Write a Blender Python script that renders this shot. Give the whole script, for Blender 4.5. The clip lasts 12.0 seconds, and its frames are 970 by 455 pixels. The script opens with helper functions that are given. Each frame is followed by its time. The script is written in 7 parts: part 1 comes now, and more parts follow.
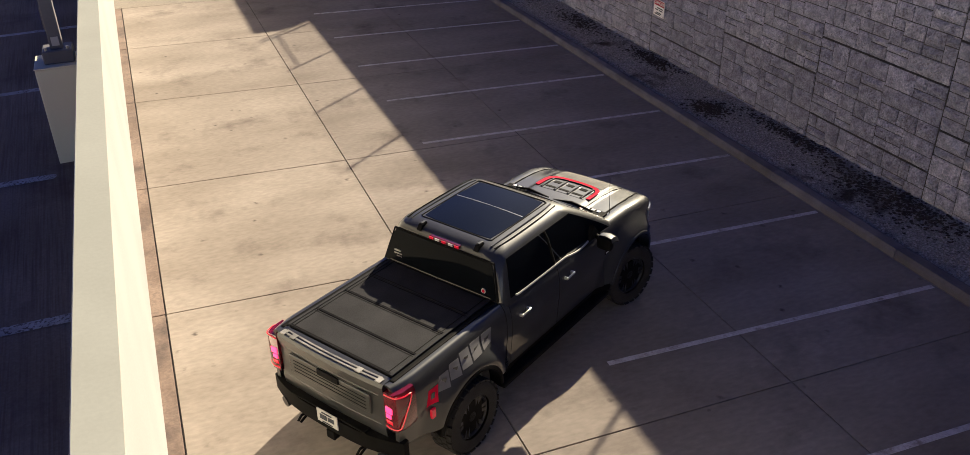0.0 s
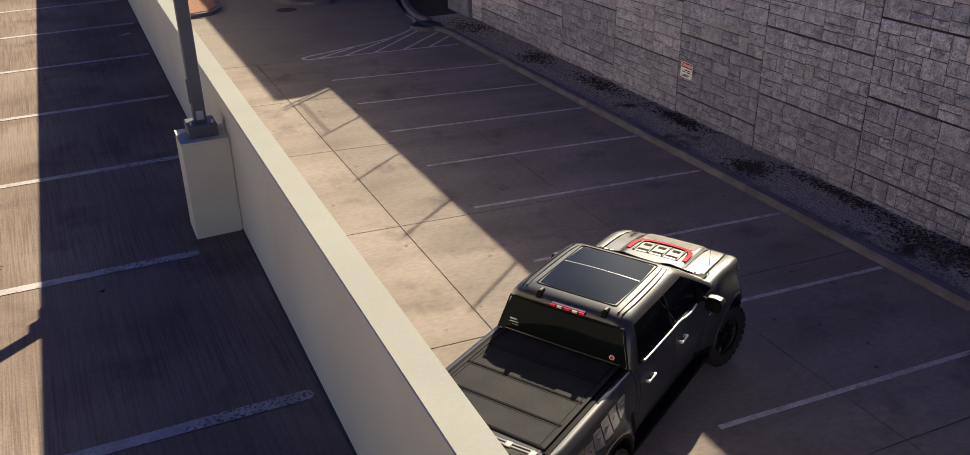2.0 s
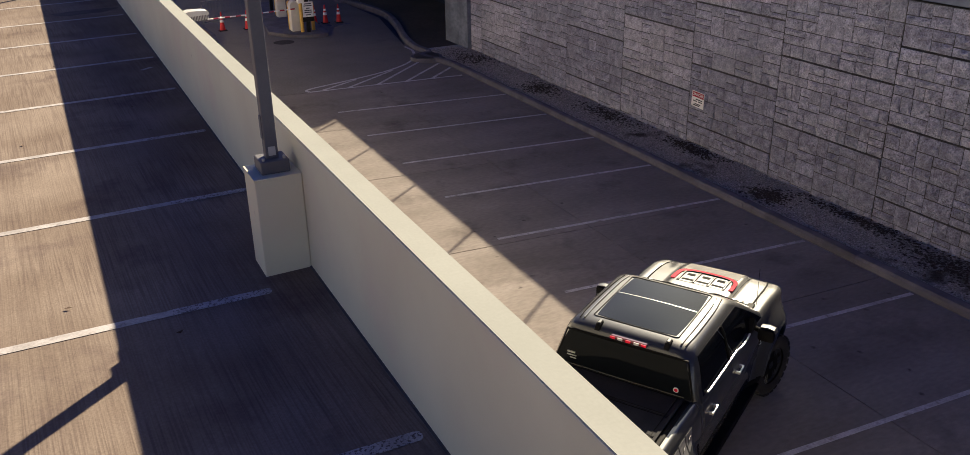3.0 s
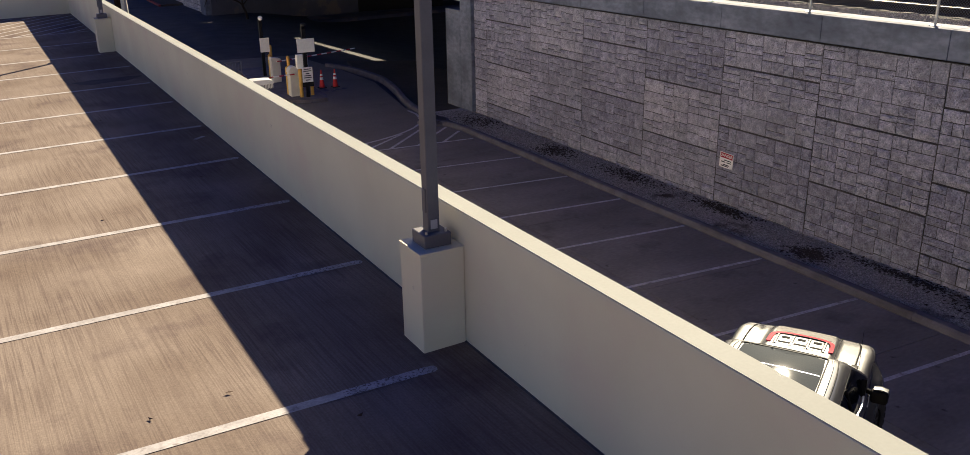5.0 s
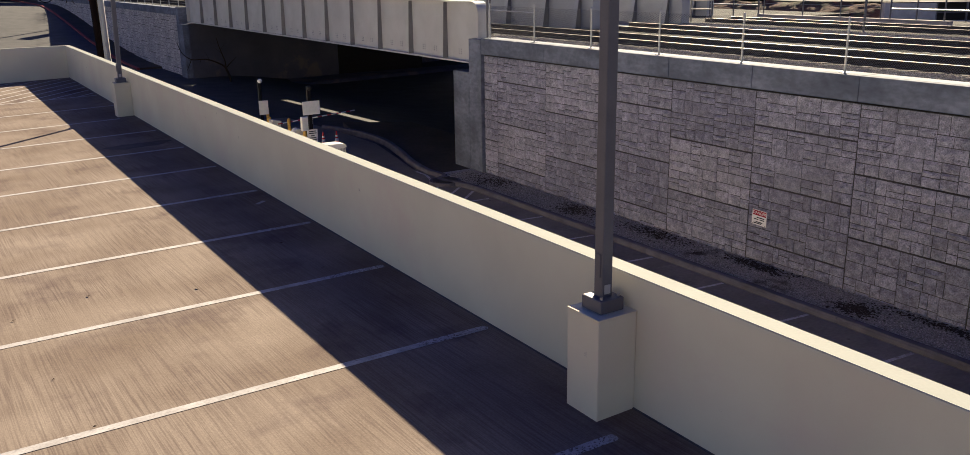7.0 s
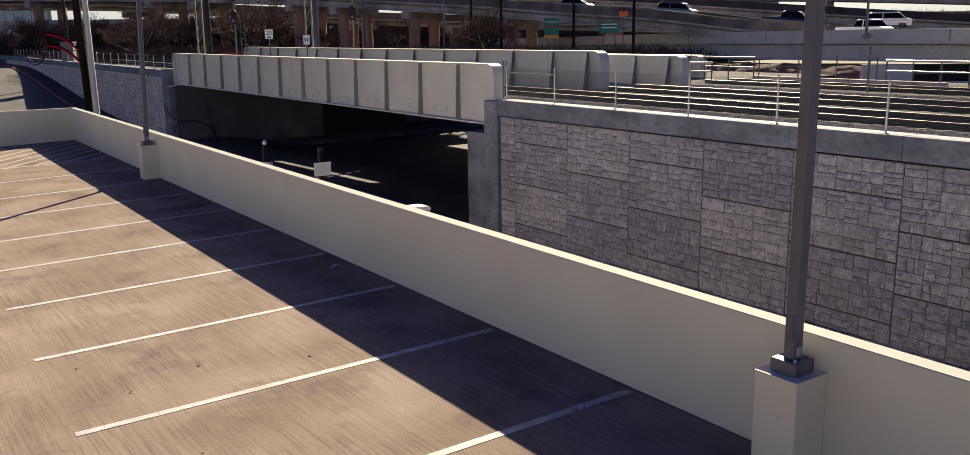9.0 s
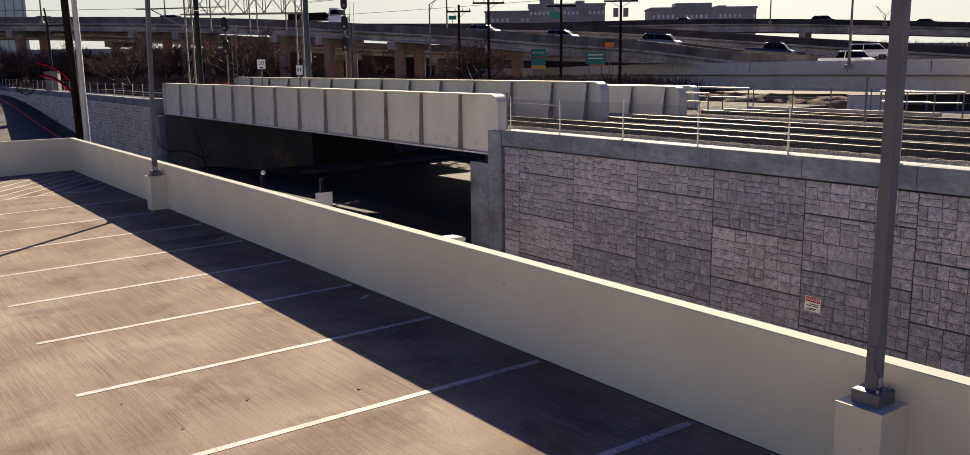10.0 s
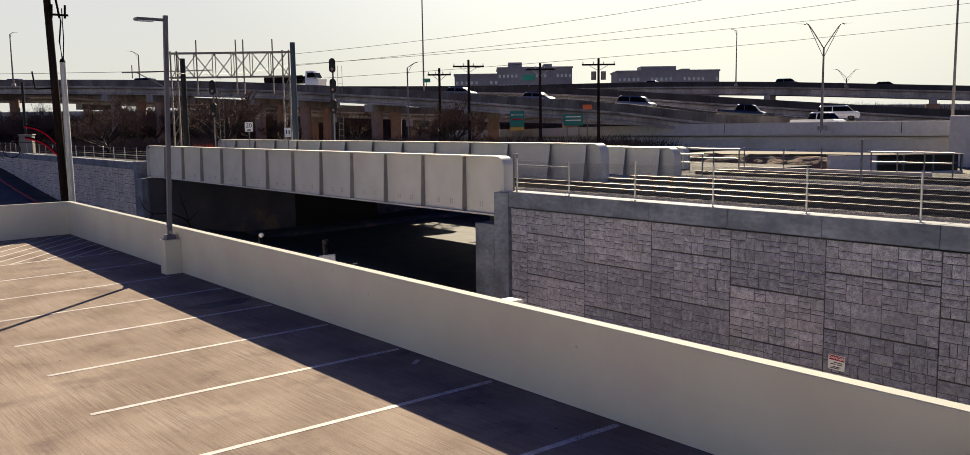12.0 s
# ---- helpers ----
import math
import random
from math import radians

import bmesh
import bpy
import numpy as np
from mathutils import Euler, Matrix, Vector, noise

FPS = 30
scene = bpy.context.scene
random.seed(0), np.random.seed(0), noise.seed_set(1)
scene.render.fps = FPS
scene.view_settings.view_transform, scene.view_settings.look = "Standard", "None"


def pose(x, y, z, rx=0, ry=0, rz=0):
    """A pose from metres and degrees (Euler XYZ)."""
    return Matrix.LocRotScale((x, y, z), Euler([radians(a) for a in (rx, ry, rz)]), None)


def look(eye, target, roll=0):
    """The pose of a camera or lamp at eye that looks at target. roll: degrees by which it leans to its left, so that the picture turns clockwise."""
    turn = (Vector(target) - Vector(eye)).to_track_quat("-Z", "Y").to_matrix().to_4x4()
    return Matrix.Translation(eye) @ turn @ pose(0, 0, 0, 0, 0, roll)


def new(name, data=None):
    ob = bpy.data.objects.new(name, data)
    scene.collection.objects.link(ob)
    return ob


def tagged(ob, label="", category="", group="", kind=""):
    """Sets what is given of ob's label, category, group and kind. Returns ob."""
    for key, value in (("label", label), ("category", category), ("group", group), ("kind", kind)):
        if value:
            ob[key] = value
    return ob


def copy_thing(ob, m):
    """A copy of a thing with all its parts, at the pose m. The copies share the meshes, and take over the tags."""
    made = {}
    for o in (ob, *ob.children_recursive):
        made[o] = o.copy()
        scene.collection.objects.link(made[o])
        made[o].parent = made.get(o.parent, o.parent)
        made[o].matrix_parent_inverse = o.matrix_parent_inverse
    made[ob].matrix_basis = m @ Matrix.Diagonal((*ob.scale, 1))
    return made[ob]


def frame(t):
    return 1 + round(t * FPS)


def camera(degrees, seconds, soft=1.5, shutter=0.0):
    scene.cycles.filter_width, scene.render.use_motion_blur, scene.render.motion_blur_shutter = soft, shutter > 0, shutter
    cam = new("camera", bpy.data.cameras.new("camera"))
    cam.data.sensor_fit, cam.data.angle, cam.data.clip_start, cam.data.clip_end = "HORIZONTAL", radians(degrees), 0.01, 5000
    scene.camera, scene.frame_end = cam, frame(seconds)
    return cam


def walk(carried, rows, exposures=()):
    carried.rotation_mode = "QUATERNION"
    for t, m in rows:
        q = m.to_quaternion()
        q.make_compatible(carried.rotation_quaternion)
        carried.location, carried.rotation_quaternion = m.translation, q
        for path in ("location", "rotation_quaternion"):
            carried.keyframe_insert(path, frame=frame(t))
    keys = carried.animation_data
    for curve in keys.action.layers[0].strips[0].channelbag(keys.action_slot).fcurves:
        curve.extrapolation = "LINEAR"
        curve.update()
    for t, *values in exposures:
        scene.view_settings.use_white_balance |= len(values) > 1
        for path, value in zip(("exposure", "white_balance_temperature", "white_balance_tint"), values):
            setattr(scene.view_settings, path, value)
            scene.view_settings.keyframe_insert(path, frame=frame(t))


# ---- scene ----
cam = camera(57.7, 12.0, soft=0.8)
PATH = [
    (0, (0.3, -0.201, 3.799), (0.932, 1.423, 2.817), -1.1),
    (0.5, (-0.135, -0.026, 3.818), (0.524, 1.605, 2.865), -1.1),
    (1, (-0.578, 0.214, 3.826), (0.112, 1.849, 2.904), -1.0),
    (1.5, (-0.998, 0.425, 3.859), (-0.281, 2.065, 2.965), -1.1),
    (2, (-1.426, 0.685, 3.862), (-0.679, 2.327, 2.998), -1.0),
    (2.5, (-1.838, 0.911, 3.886), (-1.061, 2.555, 3.051), -1.0),
    (3, (-2.252, 1.19, 3.885), (-1.444, 2.833, 3.08), -1.0),
    (5, (-3.922, 2.271, 3.977), (-3.0, 3.909, 3.295), -0.9),
    (5.5, (-4.336, 2.538, 4.005), (-3.387, 4.173, 3.354), -0.9),
    (6, (-4.746, 2.811, 4.021), (-3.77, 4.444, 3.402), -0.9),
    (6.5, (-5.144, 3.064, 4.04), (-4.145, 4.694, 3.451), -0.9),
    (7, (-5.555, 3.384, 4.039), (-4.532, 5.01, 3.481), -0.9),
    (9, (-7.261, 4.611, 4.101), (-6.146, 6.215, 3.671), -0.8),
    (9.5, (-7.651, 4.897, 4.123), (-6.512, 6.492, 3.725), -0.8),
    (10, (-8.009, 5.183, 4.138), (-6.848, 6.769, 3.772), -0.7),
    (10.5, (-8.343, 5.447, 4.145), (-7.161, 7.026, 3.812), -0.7),
    (11, (-8.665, 5.699, 4.16), (-7.463, 7.269, 3.86), -0.7),
    (11.5, (-8.961, 5.955, 4.17), (-7.74, 7.517, 3.904), -0.7),
    (12, (-9.229, 6.144, 4.195), (-7.993, 7.699, 3.963), -0.8),
]
walk(cam, [(t, look(eye, target, roll)) for t, eye, target, roll in PATH], exposures=((0, 1.65, 4790, 28), (12, 1.65, 4790, 28)))

# ---- light ----
SUN_DIR = Vector((0.773, 0.634, 0.551)).normalized()      # towards the sun
sun = new("sun", bpy.data.lights.new("sun", "SUN"))
sun.data.energy, sun.data.angle, sun.data.color = 5.0, radians(0.53), (1.0, 0.75, 0.315)
sun.matrix_basis = look((0, 0, 30), Vector((0, 0, 30)) - SUN_DIR)
world = bpy.data.worlds.new("sky")
scene.world = world
world.use_nodes = True
sky = world.node_tree.nodes.new("ShaderNodeTexSky")
sky.sky_type, sky.sun_disc = "NISHITA", False
sky.sun_elevation, sky.sun_rotation = math.asin(SUN_DIR.z), math.atan2(SUN_DIR.x, SUN_DIR.y)
sky.air_density, sky.dust_density, sky.ozone_density, sky.altitude = 1.0, 2.5, 2.0, 100
wn, wl = world.node_tree.nodes, world.node_tree.links
blue = wn.new("ShaderNodeHueSaturation")
blue.inputs["Hue"].default_value, blue.inputs["Saturation"].default_value = 0.526, 2.7
wl.new(sky.outputs[0], blue.inputs["Color"])
wl.new(blue.outputs[0], wn["Background"].inputs[0])
wn["Background"].inputs[1].default_value = 0.0126
# pale haze over the horizon, warmer under the sun, and the sun's own aureole
haze, glow = wn.new("ShaderNodeBackground"), wn.new("ShaderNodeBackground")
haze.inputs[1].default_value = 0.30
glow.inputs[0].default_value = (1.0, 0.895, 0.50, 1)
coord, split_xyz, thin = wn.new("ShaderNodeTexCoord"), wn.new("ShaderNodeSeparateXYZ"), wn.new("ShaderNodeMapRange")
wl.new(coord.outputs["Generated"], split_xyz.inputs[0])
wl.new(split_xyz.outputs["Z"], thin.inputs[0])
thin.interpolation_type = "SMOOTHSTEP"
thin.inputs[1].default_value, thin.inputs[2].default_value = 0.145, 0.26
thin.inputs[3].default_value, thin.inputs[4].default_value = 0.88, 0.0
near_sun, side, aureole, core = wn.new("ShaderNodeVectorMath"), wn.new("ShaderNodeMapRange"), wn.new("ShaderNodeMapRange"), wn.new("ShaderNodeMapRange")
near_sun.operation = "DOT_PRODUCT"
near_sun.inputs[1].default_value = SUN_DIR
wl.new(coord.outputs["Generated"], near_sun.inputs[0])
for node, low, high, least, most in ((side, -0.3, 0.6, 0.0, 1.0), (aureole, 0.80, 1.0, 0.0, 0.12), (core, 0.93, 1.0, 0.0, 0.45)):
    node.interpolation_type = "SMOOTHSTEP"
    for k, value in zip((1, 2, 3, 4), (low, high, least, most)):
        node.inputs[k].default_value = value
    wl.new(near_sun.outputs["Value"], node.inputs[0])
tone, both, whole = wn.new("ShaderNodeMix"), wn.new("ShaderNodeMixShader"), wn.new("ShaderNodeAddShader")
tone.data_type = "RGBA"
tone.inputs[6].default_value, tone.inputs[7].default_value = (1.0, 0.92, 0.64, 1), (1.0, 0.865, 0.485, 1)
wl.new(side.outputs[0], tone.inputs[0])
wl.new(tone.outputs[2], haze.inputs[0])
wl.new(thin.outputs[0], both.inputs[0])
wl.new(wn["Background"].outputs[0], both.inputs[1])
wl.new(haze.outputs[0], both.inputs[2])
lobes = wn.new("ShaderNodeMath")
wl.new(aureole.outputs[0], lobes.inputs[0])
wl.new(core.outputs[0], lobes.inputs[1])
wl.new(lobes.outputs[0], glow.inputs[1])
wl.new(both.outputs[0], whole.inputs[0])
wl.new(glow.outputs[0], whole.inputs[1])
wl.new(whole.outputs[0], wn["World Output"].inputs[0])


# ---- materials ----
def material(name, a, b, scale=3.0, rough=0.8, metal=0.0, bump=0.0, fine=60.0, fine_mix=0.25, spread=(0.35, 0.65),
             stretch=(1, 1, 1), island=0.0, stain=None, stain_scale=0.6, stain_at=(0.55, 0.75), spec=0.5, coat=0.0, streak=None, rot=0.0, relief=0.02,
             speck=None, speck_scale=3.0, speck_at=(0.09, 0.04)):
    """Two-tone noise paint with a finer grain, optional stains, per-piece variation and bump."""
    m = bpy.data.materials.new(name)
    m.use_nodes = True
    n, l = m.node_tree.nodes, m.node_tree.links
    p = n["Principled BSDF"]
    p.inputs["Roughness"].default_value, p.inputs["Metallic"].default_value = rough, metal
    p.inputs["Specular IOR Level"].default_value, p.inputs["Coat Weight"].default_value = spec, coat
    co = n.new("ShaderNodeTexCoord")
    mp = n.new("ShaderNodeMapping")
    mp.inputs["Scale"].default_value = stretch
    geo = n.new("ShaderNodeNewGeometry")
    l.new(geo.outputs["Position"], mp.inputs[0])
    big, small = n.new("ShaderNodeTexNoise"), n.new("ShaderNodeTexNoise")
    big.inputs["Scale"].default_value, big.inputs["Detail"].default_value = scale, 6
    small.inputs["Scale"].default_value, small.inputs["Detail"].default_value = fine, 4
    l.new(mp.outputs[0], big.inputs[0])
    l.new(mp.outputs[0], small.inputs[0])
    ramp = n.new("ShaderNodeMapRange")
    ramp.inputs[1].default_value, ramp.inputs[2].default_value = spread
    l.new(big.outputs[0], ramp.inputs[0])
    mix = n.new("ShaderNodeMix")
    mix.data_type = "RGBA"
    mix.inputs[6].default_value, mix.inputs[7].default_value = (*a, 1), (*b, 1)
    l.new(ramp.outputs[0], mix.inputs[0])
    grain = n.new("ShaderNodeMix")
    grain.data_type, grain.blend_type = "RGBA", "OVERLAY"
    grain.inputs[0].default_value = fine_mix
    l.new(mix.outputs[2], grain.inputs[6])
    l.new(small.outputs[0], grain.inputs[7])
    out = grain.outputs[2]
    ridges = []
    if streak:
        # broom marks: fine across, long along the way they were drawn
        turn = n.new("ShaderNodeMapping")
        turn.inputs["Rotation"].default_value = (0, 0, radians(rot))
        l.new(geo.outputs["Position"], turn.inputs[0])
        for sc, lo, hi, amount in ((62.0, 0.47, 0.60, 0.40), (24.0, 0.48, 0.66, 0.20), (5.0, 0.47, 0.75, 0.08)):
            sq = n.new("ShaderNodeMapping")
            sq.inputs["Scale"].default_value = (1.0, 0.018, 1.0)
            l.new(turn.outputs[0], sq.inputs[0])
            sn = n.new("ShaderNodeTexNoise")
            sn.inputs["Scale"].default_value, sn.inputs["Detail"].default_value = sc, 5
            l.new(sq.outputs[0], sn.inputs[0])
            patch = n.new("ShaderNodeTexNoise")
            patch.inputs["Scale"].default_value, patch.inputs["Detail"].default_value = 0.55, 4
            l.new(geo.outputs["Position"], patch.inputs[0])
            cut, area, both = n.new("ShaderNodeMapRange"), n.new("ShaderNodeMapRange"), n.new("ShaderNodeMath")
            cut.inputs[1].default_value, cut.inputs[2].default_value, cut.inputs[4].default_value = lo, hi, amount
            area.inputs[1].default_value, area.inputs[2].default_value = 0.22, 0.6
            l.new(sn.outputs[0], cut.inputs[0])
            l.new(patch.outputs[0], area.inputs[0])
            both.operation = "MULTIPLY"
            l.new(cut.outputs[0], both.inputs[0])
            l.new(area.outputs[0], both.inputs[1])
            ridges.append(sn.outputs[0])
            st = n.new("ShaderNodeMix")
            st.data_type = "RGBA"
            st.inputs[7].default_value = (*streak, 1)
            l.new(both.outputs[0], st.inputs[0])
            l.new(out, st.inputs[6])
            out = st.outputs[2]
    if speck:
        # small scattered pits and drips, fewer where a coarse noise is low
        vor, pick, where = n.new("ShaderNodeTexVoronoi"), n.new("ShaderNodeMapRange"), n.new("ShaderNodeTexNoise")
        vor.inputs["Scale"].default_value, where.inputs["Scale"].default_value = speck_scale, 0.8
        warp = n.new("ShaderNodeMix")
        warp.data_type, warp.blend_type = "RGBA", "ADD"
        warp.inputs[0].default_value = 0.12
        l.new(geo.outputs["Position"], warp.inputs[6])
        l.new(small.outputs[1], warp.inputs[7])
        l.new(warp.outputs[2], vor.inputs["Vector"])
        l.new(geo.outputs["Position"], where.inputs[0])
        pick.inputs[1].default_value, pick.inputs[2].default_value = speck_at
        l.new(vor.outputs["Distance"], pick.inputs[0])
        gate_mask, times = n.new("ShaderNodeMapRange"), n.new("ShaderNodeMath")
        gate_mask.inputs[1].default_value, gate_mask.inputs[2].default_value, gate_mask.inputs[4].default_value = 0.47, 0.56, 0.8
        l.new(where.outputs[0], gate_mask.inputs[0])
        times.operation = "MULTIPLY"
        l.new(pick.outputs[0], times.inputs[0])
        l.new(gate_mask.outputs[0], times.inputs[1])
        sp = n.new("ShaderNodeMix")
        sp.data_type = "RGBA"
        sp.inputs[7].default_value = (*speck, 1)
        l.new(times.outputs[0], sp.inputs[0])
        l.new(out, sp.inputs[6])
        out = sp.outputs[2]
    if stain:
        s = n.new("ShaderNodeTexNoise")
        s.inputs["Scale"].default_value, s.inputs["Detail"].default_value, s.inputs["Roughness"].default_value = stain_scale, 8, 0.65
        l.new(geo.outputs["Position"], s.inputs[0])
        sr = n.new("ShaderNodeMapRange")
        sr.inputs[1].default_value, sr.inputs[2].default_value = stain_at
        l.new(s.outputs[0], sr.inputs[0])
        sm = n.new("ShaderNodeMix")
        sm.data_type = "RGBA"
        sm.inputs[7].default_value = (*stain, 1)
        l.new(sr.outputs[0], sm.inputs[0])
        l.new(out, sm.inputs[6])
        out = sm.outputs[2]
    if island:
        info = n.new("ShaderNodeObjectInfo")
        add = n.new("ShaderNodeMath")
        add.operation = "ADD"
        l.new(info.outputs["Random"], add.inputs[0])
        l.new(geo.outputs["Random Per Island"], add.inputs[1])
        fr = n.new("ShaderNodeMath")
        fr.operation = "FRACT"
        l.new(add.outputs[0], fr.inputs[0])
        vr = n.new("ShaderNodeMapRange")
        vr.inputs[3].default_value, vr.inputs[4].default_value = 1 - island, 1 + island
        l.new(fr.outputs[0], vr.inputs[0])
        hs = n.new("ShaderNodeHueSaturation")
        l.new(vr.outputs[0], hs.inputs["Value"])
        l.new(out, hs.inputs["Color"])
        out = hs.outputs[0]
    l.new(out, p.inputs["Base Color"])
    if bump:
        bp = n.new("ShaderNodeBump")
        bp.inputs["Strength"].default_value, bp.inputs["Distance"].default_value = min(1.0, bump), relief
        addb = n.new("ShaderNodeMath")
        addb.operation = "ADD"
        l.new(big.outputs[0], addb.inputs[0])
        l.new(small.outputs[0], addb.inputs[1])
        l.new(addb.outputs[0], bp.inputs["Height"])
        last = bp.outputs[0]
        if ridges:
            rb = n.new("ShaderNodeBump")
            rb.inputs["Strength"].default_value, rb.inputs["Distance"].default_value = 0.4, 0.006
            l.new(ridges[0], rb.inputs["Height"])
            l.new(last, rb.inputs["Normal"])
            last = rb.outputs[0]
        l.new(last, p.inputs["Normal"])
    return m


def plain(name, c, rough=0.5, metal=0.0, emit=0.0, coat=0.0, spec=0.5, transmission=0.0):
    m = bpy.data.materials.new(name)
    m.use_nodes = True
    p = m.node_tree.nodes["Principled BSDF"]
    p.inputs["Base Color"].default_value = (*c, 1)
    p.inputs["Roughness"].default_value, p.inputs["Metallic"].default_value = rough, metal
    p.inputs["Coat Weight"].default_value, p.inputs["Specular IOR Level"].default_value = coat, spec
    p.inputs["Transmission Weight"].default_value = transmission
    if emit:
        p.inputs["Emission Color"].default_value, p.inputs["Emission Strength"].default_value = (*c, 1), emit
    return m


M_DECK = material("deck_concrete", (0.1819, 0.1436, 0.1139), (0.2848, 0.2382, 0.1975), 0.6, 0.95, spec=0.04, bump=0.1, fine=45, fine_mix=0.3, spread=(0.3, 0.7), streak=(0.07795, 0.0541, 0.053), rot=-2, stain=(0.08794, 0.06242, 0.06626), stain_scale=0.8, stain_at=(0.54, 0.82))
M_RAMP = material("ramp_concrete", (0.1749, 0.1512, 0.1324), (0.2726, 0.2424, 0.2179), 0.75, 0.9, bump=0.05, fine=16, fine_mix=0.28, spread=(0.3, 0.7), stretch=(0.45, 1.0, 1.0), island=0.05, spec=0.15, speck=(0.05086, 0.04132, 0.04007), speck_scale=2.2, speck_at=(0.12, 0.03), stain=(0.09665, 0.0783, 0.07349), stain_scale=0.9, stain_at=(0.54, 0.82))
M_EDGE = material("stained_edge_strip", (0.1, 0.07, 0.05616), (0.165, 0.122, 0.09945), 1.5, 0.9, bump=0.2, fine=22, fine_mix=0.5, stain=(0.05, 0.036, 0.0351), stain_scale=1.6, stain_at=(0.5, 0.7))
M_APRON = material("dark_worn_concrete", (0.145, 0.126, 0.106), (0.20, 0.176, 0.15), 0.5, 0.85, bump=0.12, fine=14, fine_mix=0.4, stain=(0.085, 0.076, 0.07), stain_scale=0.5, stain_at=(0.5, 0.8))
M_LINE = material("white_line_paint", (0.336, 0.3158, 0.3105), (0.4704, 0.4469, 0.4481), 5, 0.7, fine=40, fine_mix=0.3, stain=(0.1344, 0.1109, 0.1022), stain_scale=14, stain_at=(0.56, 0.76))
M_LINECHIP = material("flaking_line_paint", (0.36, 0.34, 0.3393), (0.52, 0.5, 0.5031), 6, 0.75, fine=60, fine_mix=0.3, stain=(0.11, 0.09, 0.08775), stain_scale=38, stain_at=(0.52, 0.58))
M_OLDLINE = material("worn_line_paint", (0.4187, 0.3854, 0.3786), (0.571, 0.5329, 0.5344), 4, 0.75, fine=30, fine_mix=0.4, stain=(0.2094, 0.1665, 0.1503), stain_scale=7, stain_at=(0.52, 0.70))
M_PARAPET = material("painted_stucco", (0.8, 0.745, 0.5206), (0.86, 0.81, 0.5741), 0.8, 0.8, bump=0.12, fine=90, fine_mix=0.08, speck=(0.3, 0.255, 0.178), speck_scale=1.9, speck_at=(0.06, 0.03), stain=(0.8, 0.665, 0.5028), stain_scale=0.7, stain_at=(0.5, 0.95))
# the last tone repeats the stone, lightened to suit the far wall's light
STONE_TONES = (("split_face_stone", (0.2861, 0.2838, 0.3557), (0.4855, 0.4785, 0.5805)), ("pale_split_stone", (0.3641, 0.3557, 0.4212), (0.5721, 0.5589, 0.646)), ("dusky_split_stone", (0.234, 0.233, 0.3042), (0.4075, 0.4023, 0.5102)), ("far_wall_stone", (0.4185, 0.3936, 0.3816), (0.7772, 0.7324, 0.7123)))
M_STONES = [material(label, a, b, 7.0, 0.9, bump=1.0, relief=0.06, fine=30, fine_mix=0.85, island=0.12, speck=(0.13, 0.125, 0.135), speck_scale=15.0, speck_at=(0.36, 0.14), stain=(0.25, 0.255, 0.30), stain_scale=0.5, stain_at=(0.48, 0.85)) for label, a, b in STONE_TONES]
M_JOINT = material("wall_joint", (0.07, 0.067, 0.07), (0.105, 0.10, 0.103), 4, 0.95, bump=0.4)
M_COPING = material("grey_cast_concrete", (0.1008, 0.1152, 0.1595), (0.1948, 0.2138, 0.2802), 0.9, 0.85, bump=0.2, fine=7, fine_mix=0.5, stretch=(1, 0.6, 1.3), stain=(0.07726, 0.08778, 0.1206), stain_scale=1.3, stain_at=(0.5, 0.75), island=0.06)
M_CURB = material("curb_concrete", (0.0806, 0.0754, 0.0988), (0.1235, 0.1157, 0.1469), 2.5, 0.9, bump=0.3, fine=50, island=0.08, stain=(0.0676, 0.0611, 0.0702), stain_scale=1.5, stain_at=(0.5, 0.75))
M_GRAVEL = material("gravel", (0.17, 0.15, 0.14), (0.46, 0.42, 0.39), 26, 0.95, bump=1.0, fine=60, fine_mix=0.6, island=0.35, stain=(0.05, 0.04, 0.035), stain_scale=0.45, stain_at=(0.6, 0.68))
# near black: the shadows between the stones are put into the colour
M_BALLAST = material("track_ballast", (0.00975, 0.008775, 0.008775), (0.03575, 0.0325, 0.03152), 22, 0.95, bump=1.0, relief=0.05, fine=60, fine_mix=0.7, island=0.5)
M_GIRDER = material("pale_grey_girder_paint", (0.477, 0.4725, 0.4545), (0.549, 0.5445, 0.5265), 0.8, 0.6, fine=30, fine_mix=0.12, stain=(0.396, 0.387, 0.369), stain_scale=0.9, stain_at=(0.58, 0.9))
# girder paint darkened for the stiffeners, standing for their shaded sides
M_RIB = material("shaded_rib_paint", (0.1972, 0.1945, 0.1904), (0.2448, 0.2414, 0.2346), 1.2, 0.6, fine=20, fine_mix=0.2)
M_WIRE = plain("dull_fence_wire", (0.16, 0.16, 0.16), 0.7)
M_STEEL = plain("galvanised_steel", (0.45, 0.45, 0.44), 0.4, 0.8)
M_RAIL = material("rail_steel", (0.147, 0.126, 0.1134), (0.21, 0.1932, 0.1764), 4, 0.35, metal=0.9)
M_POLE = material("bronze_grey_pole_paint", (0.115, 0.111, 0.118), (0.15, 0.145, 0.152), 2, 0.5, fine_mix=0.1)
M_GROUND = material("dry_ground", (0.0338, 0.0255, 0.018), (0.0638, 0.048, 0.0338), 0.4, 0.95, bump=0.5, fine=6, fine_mix=0.5)
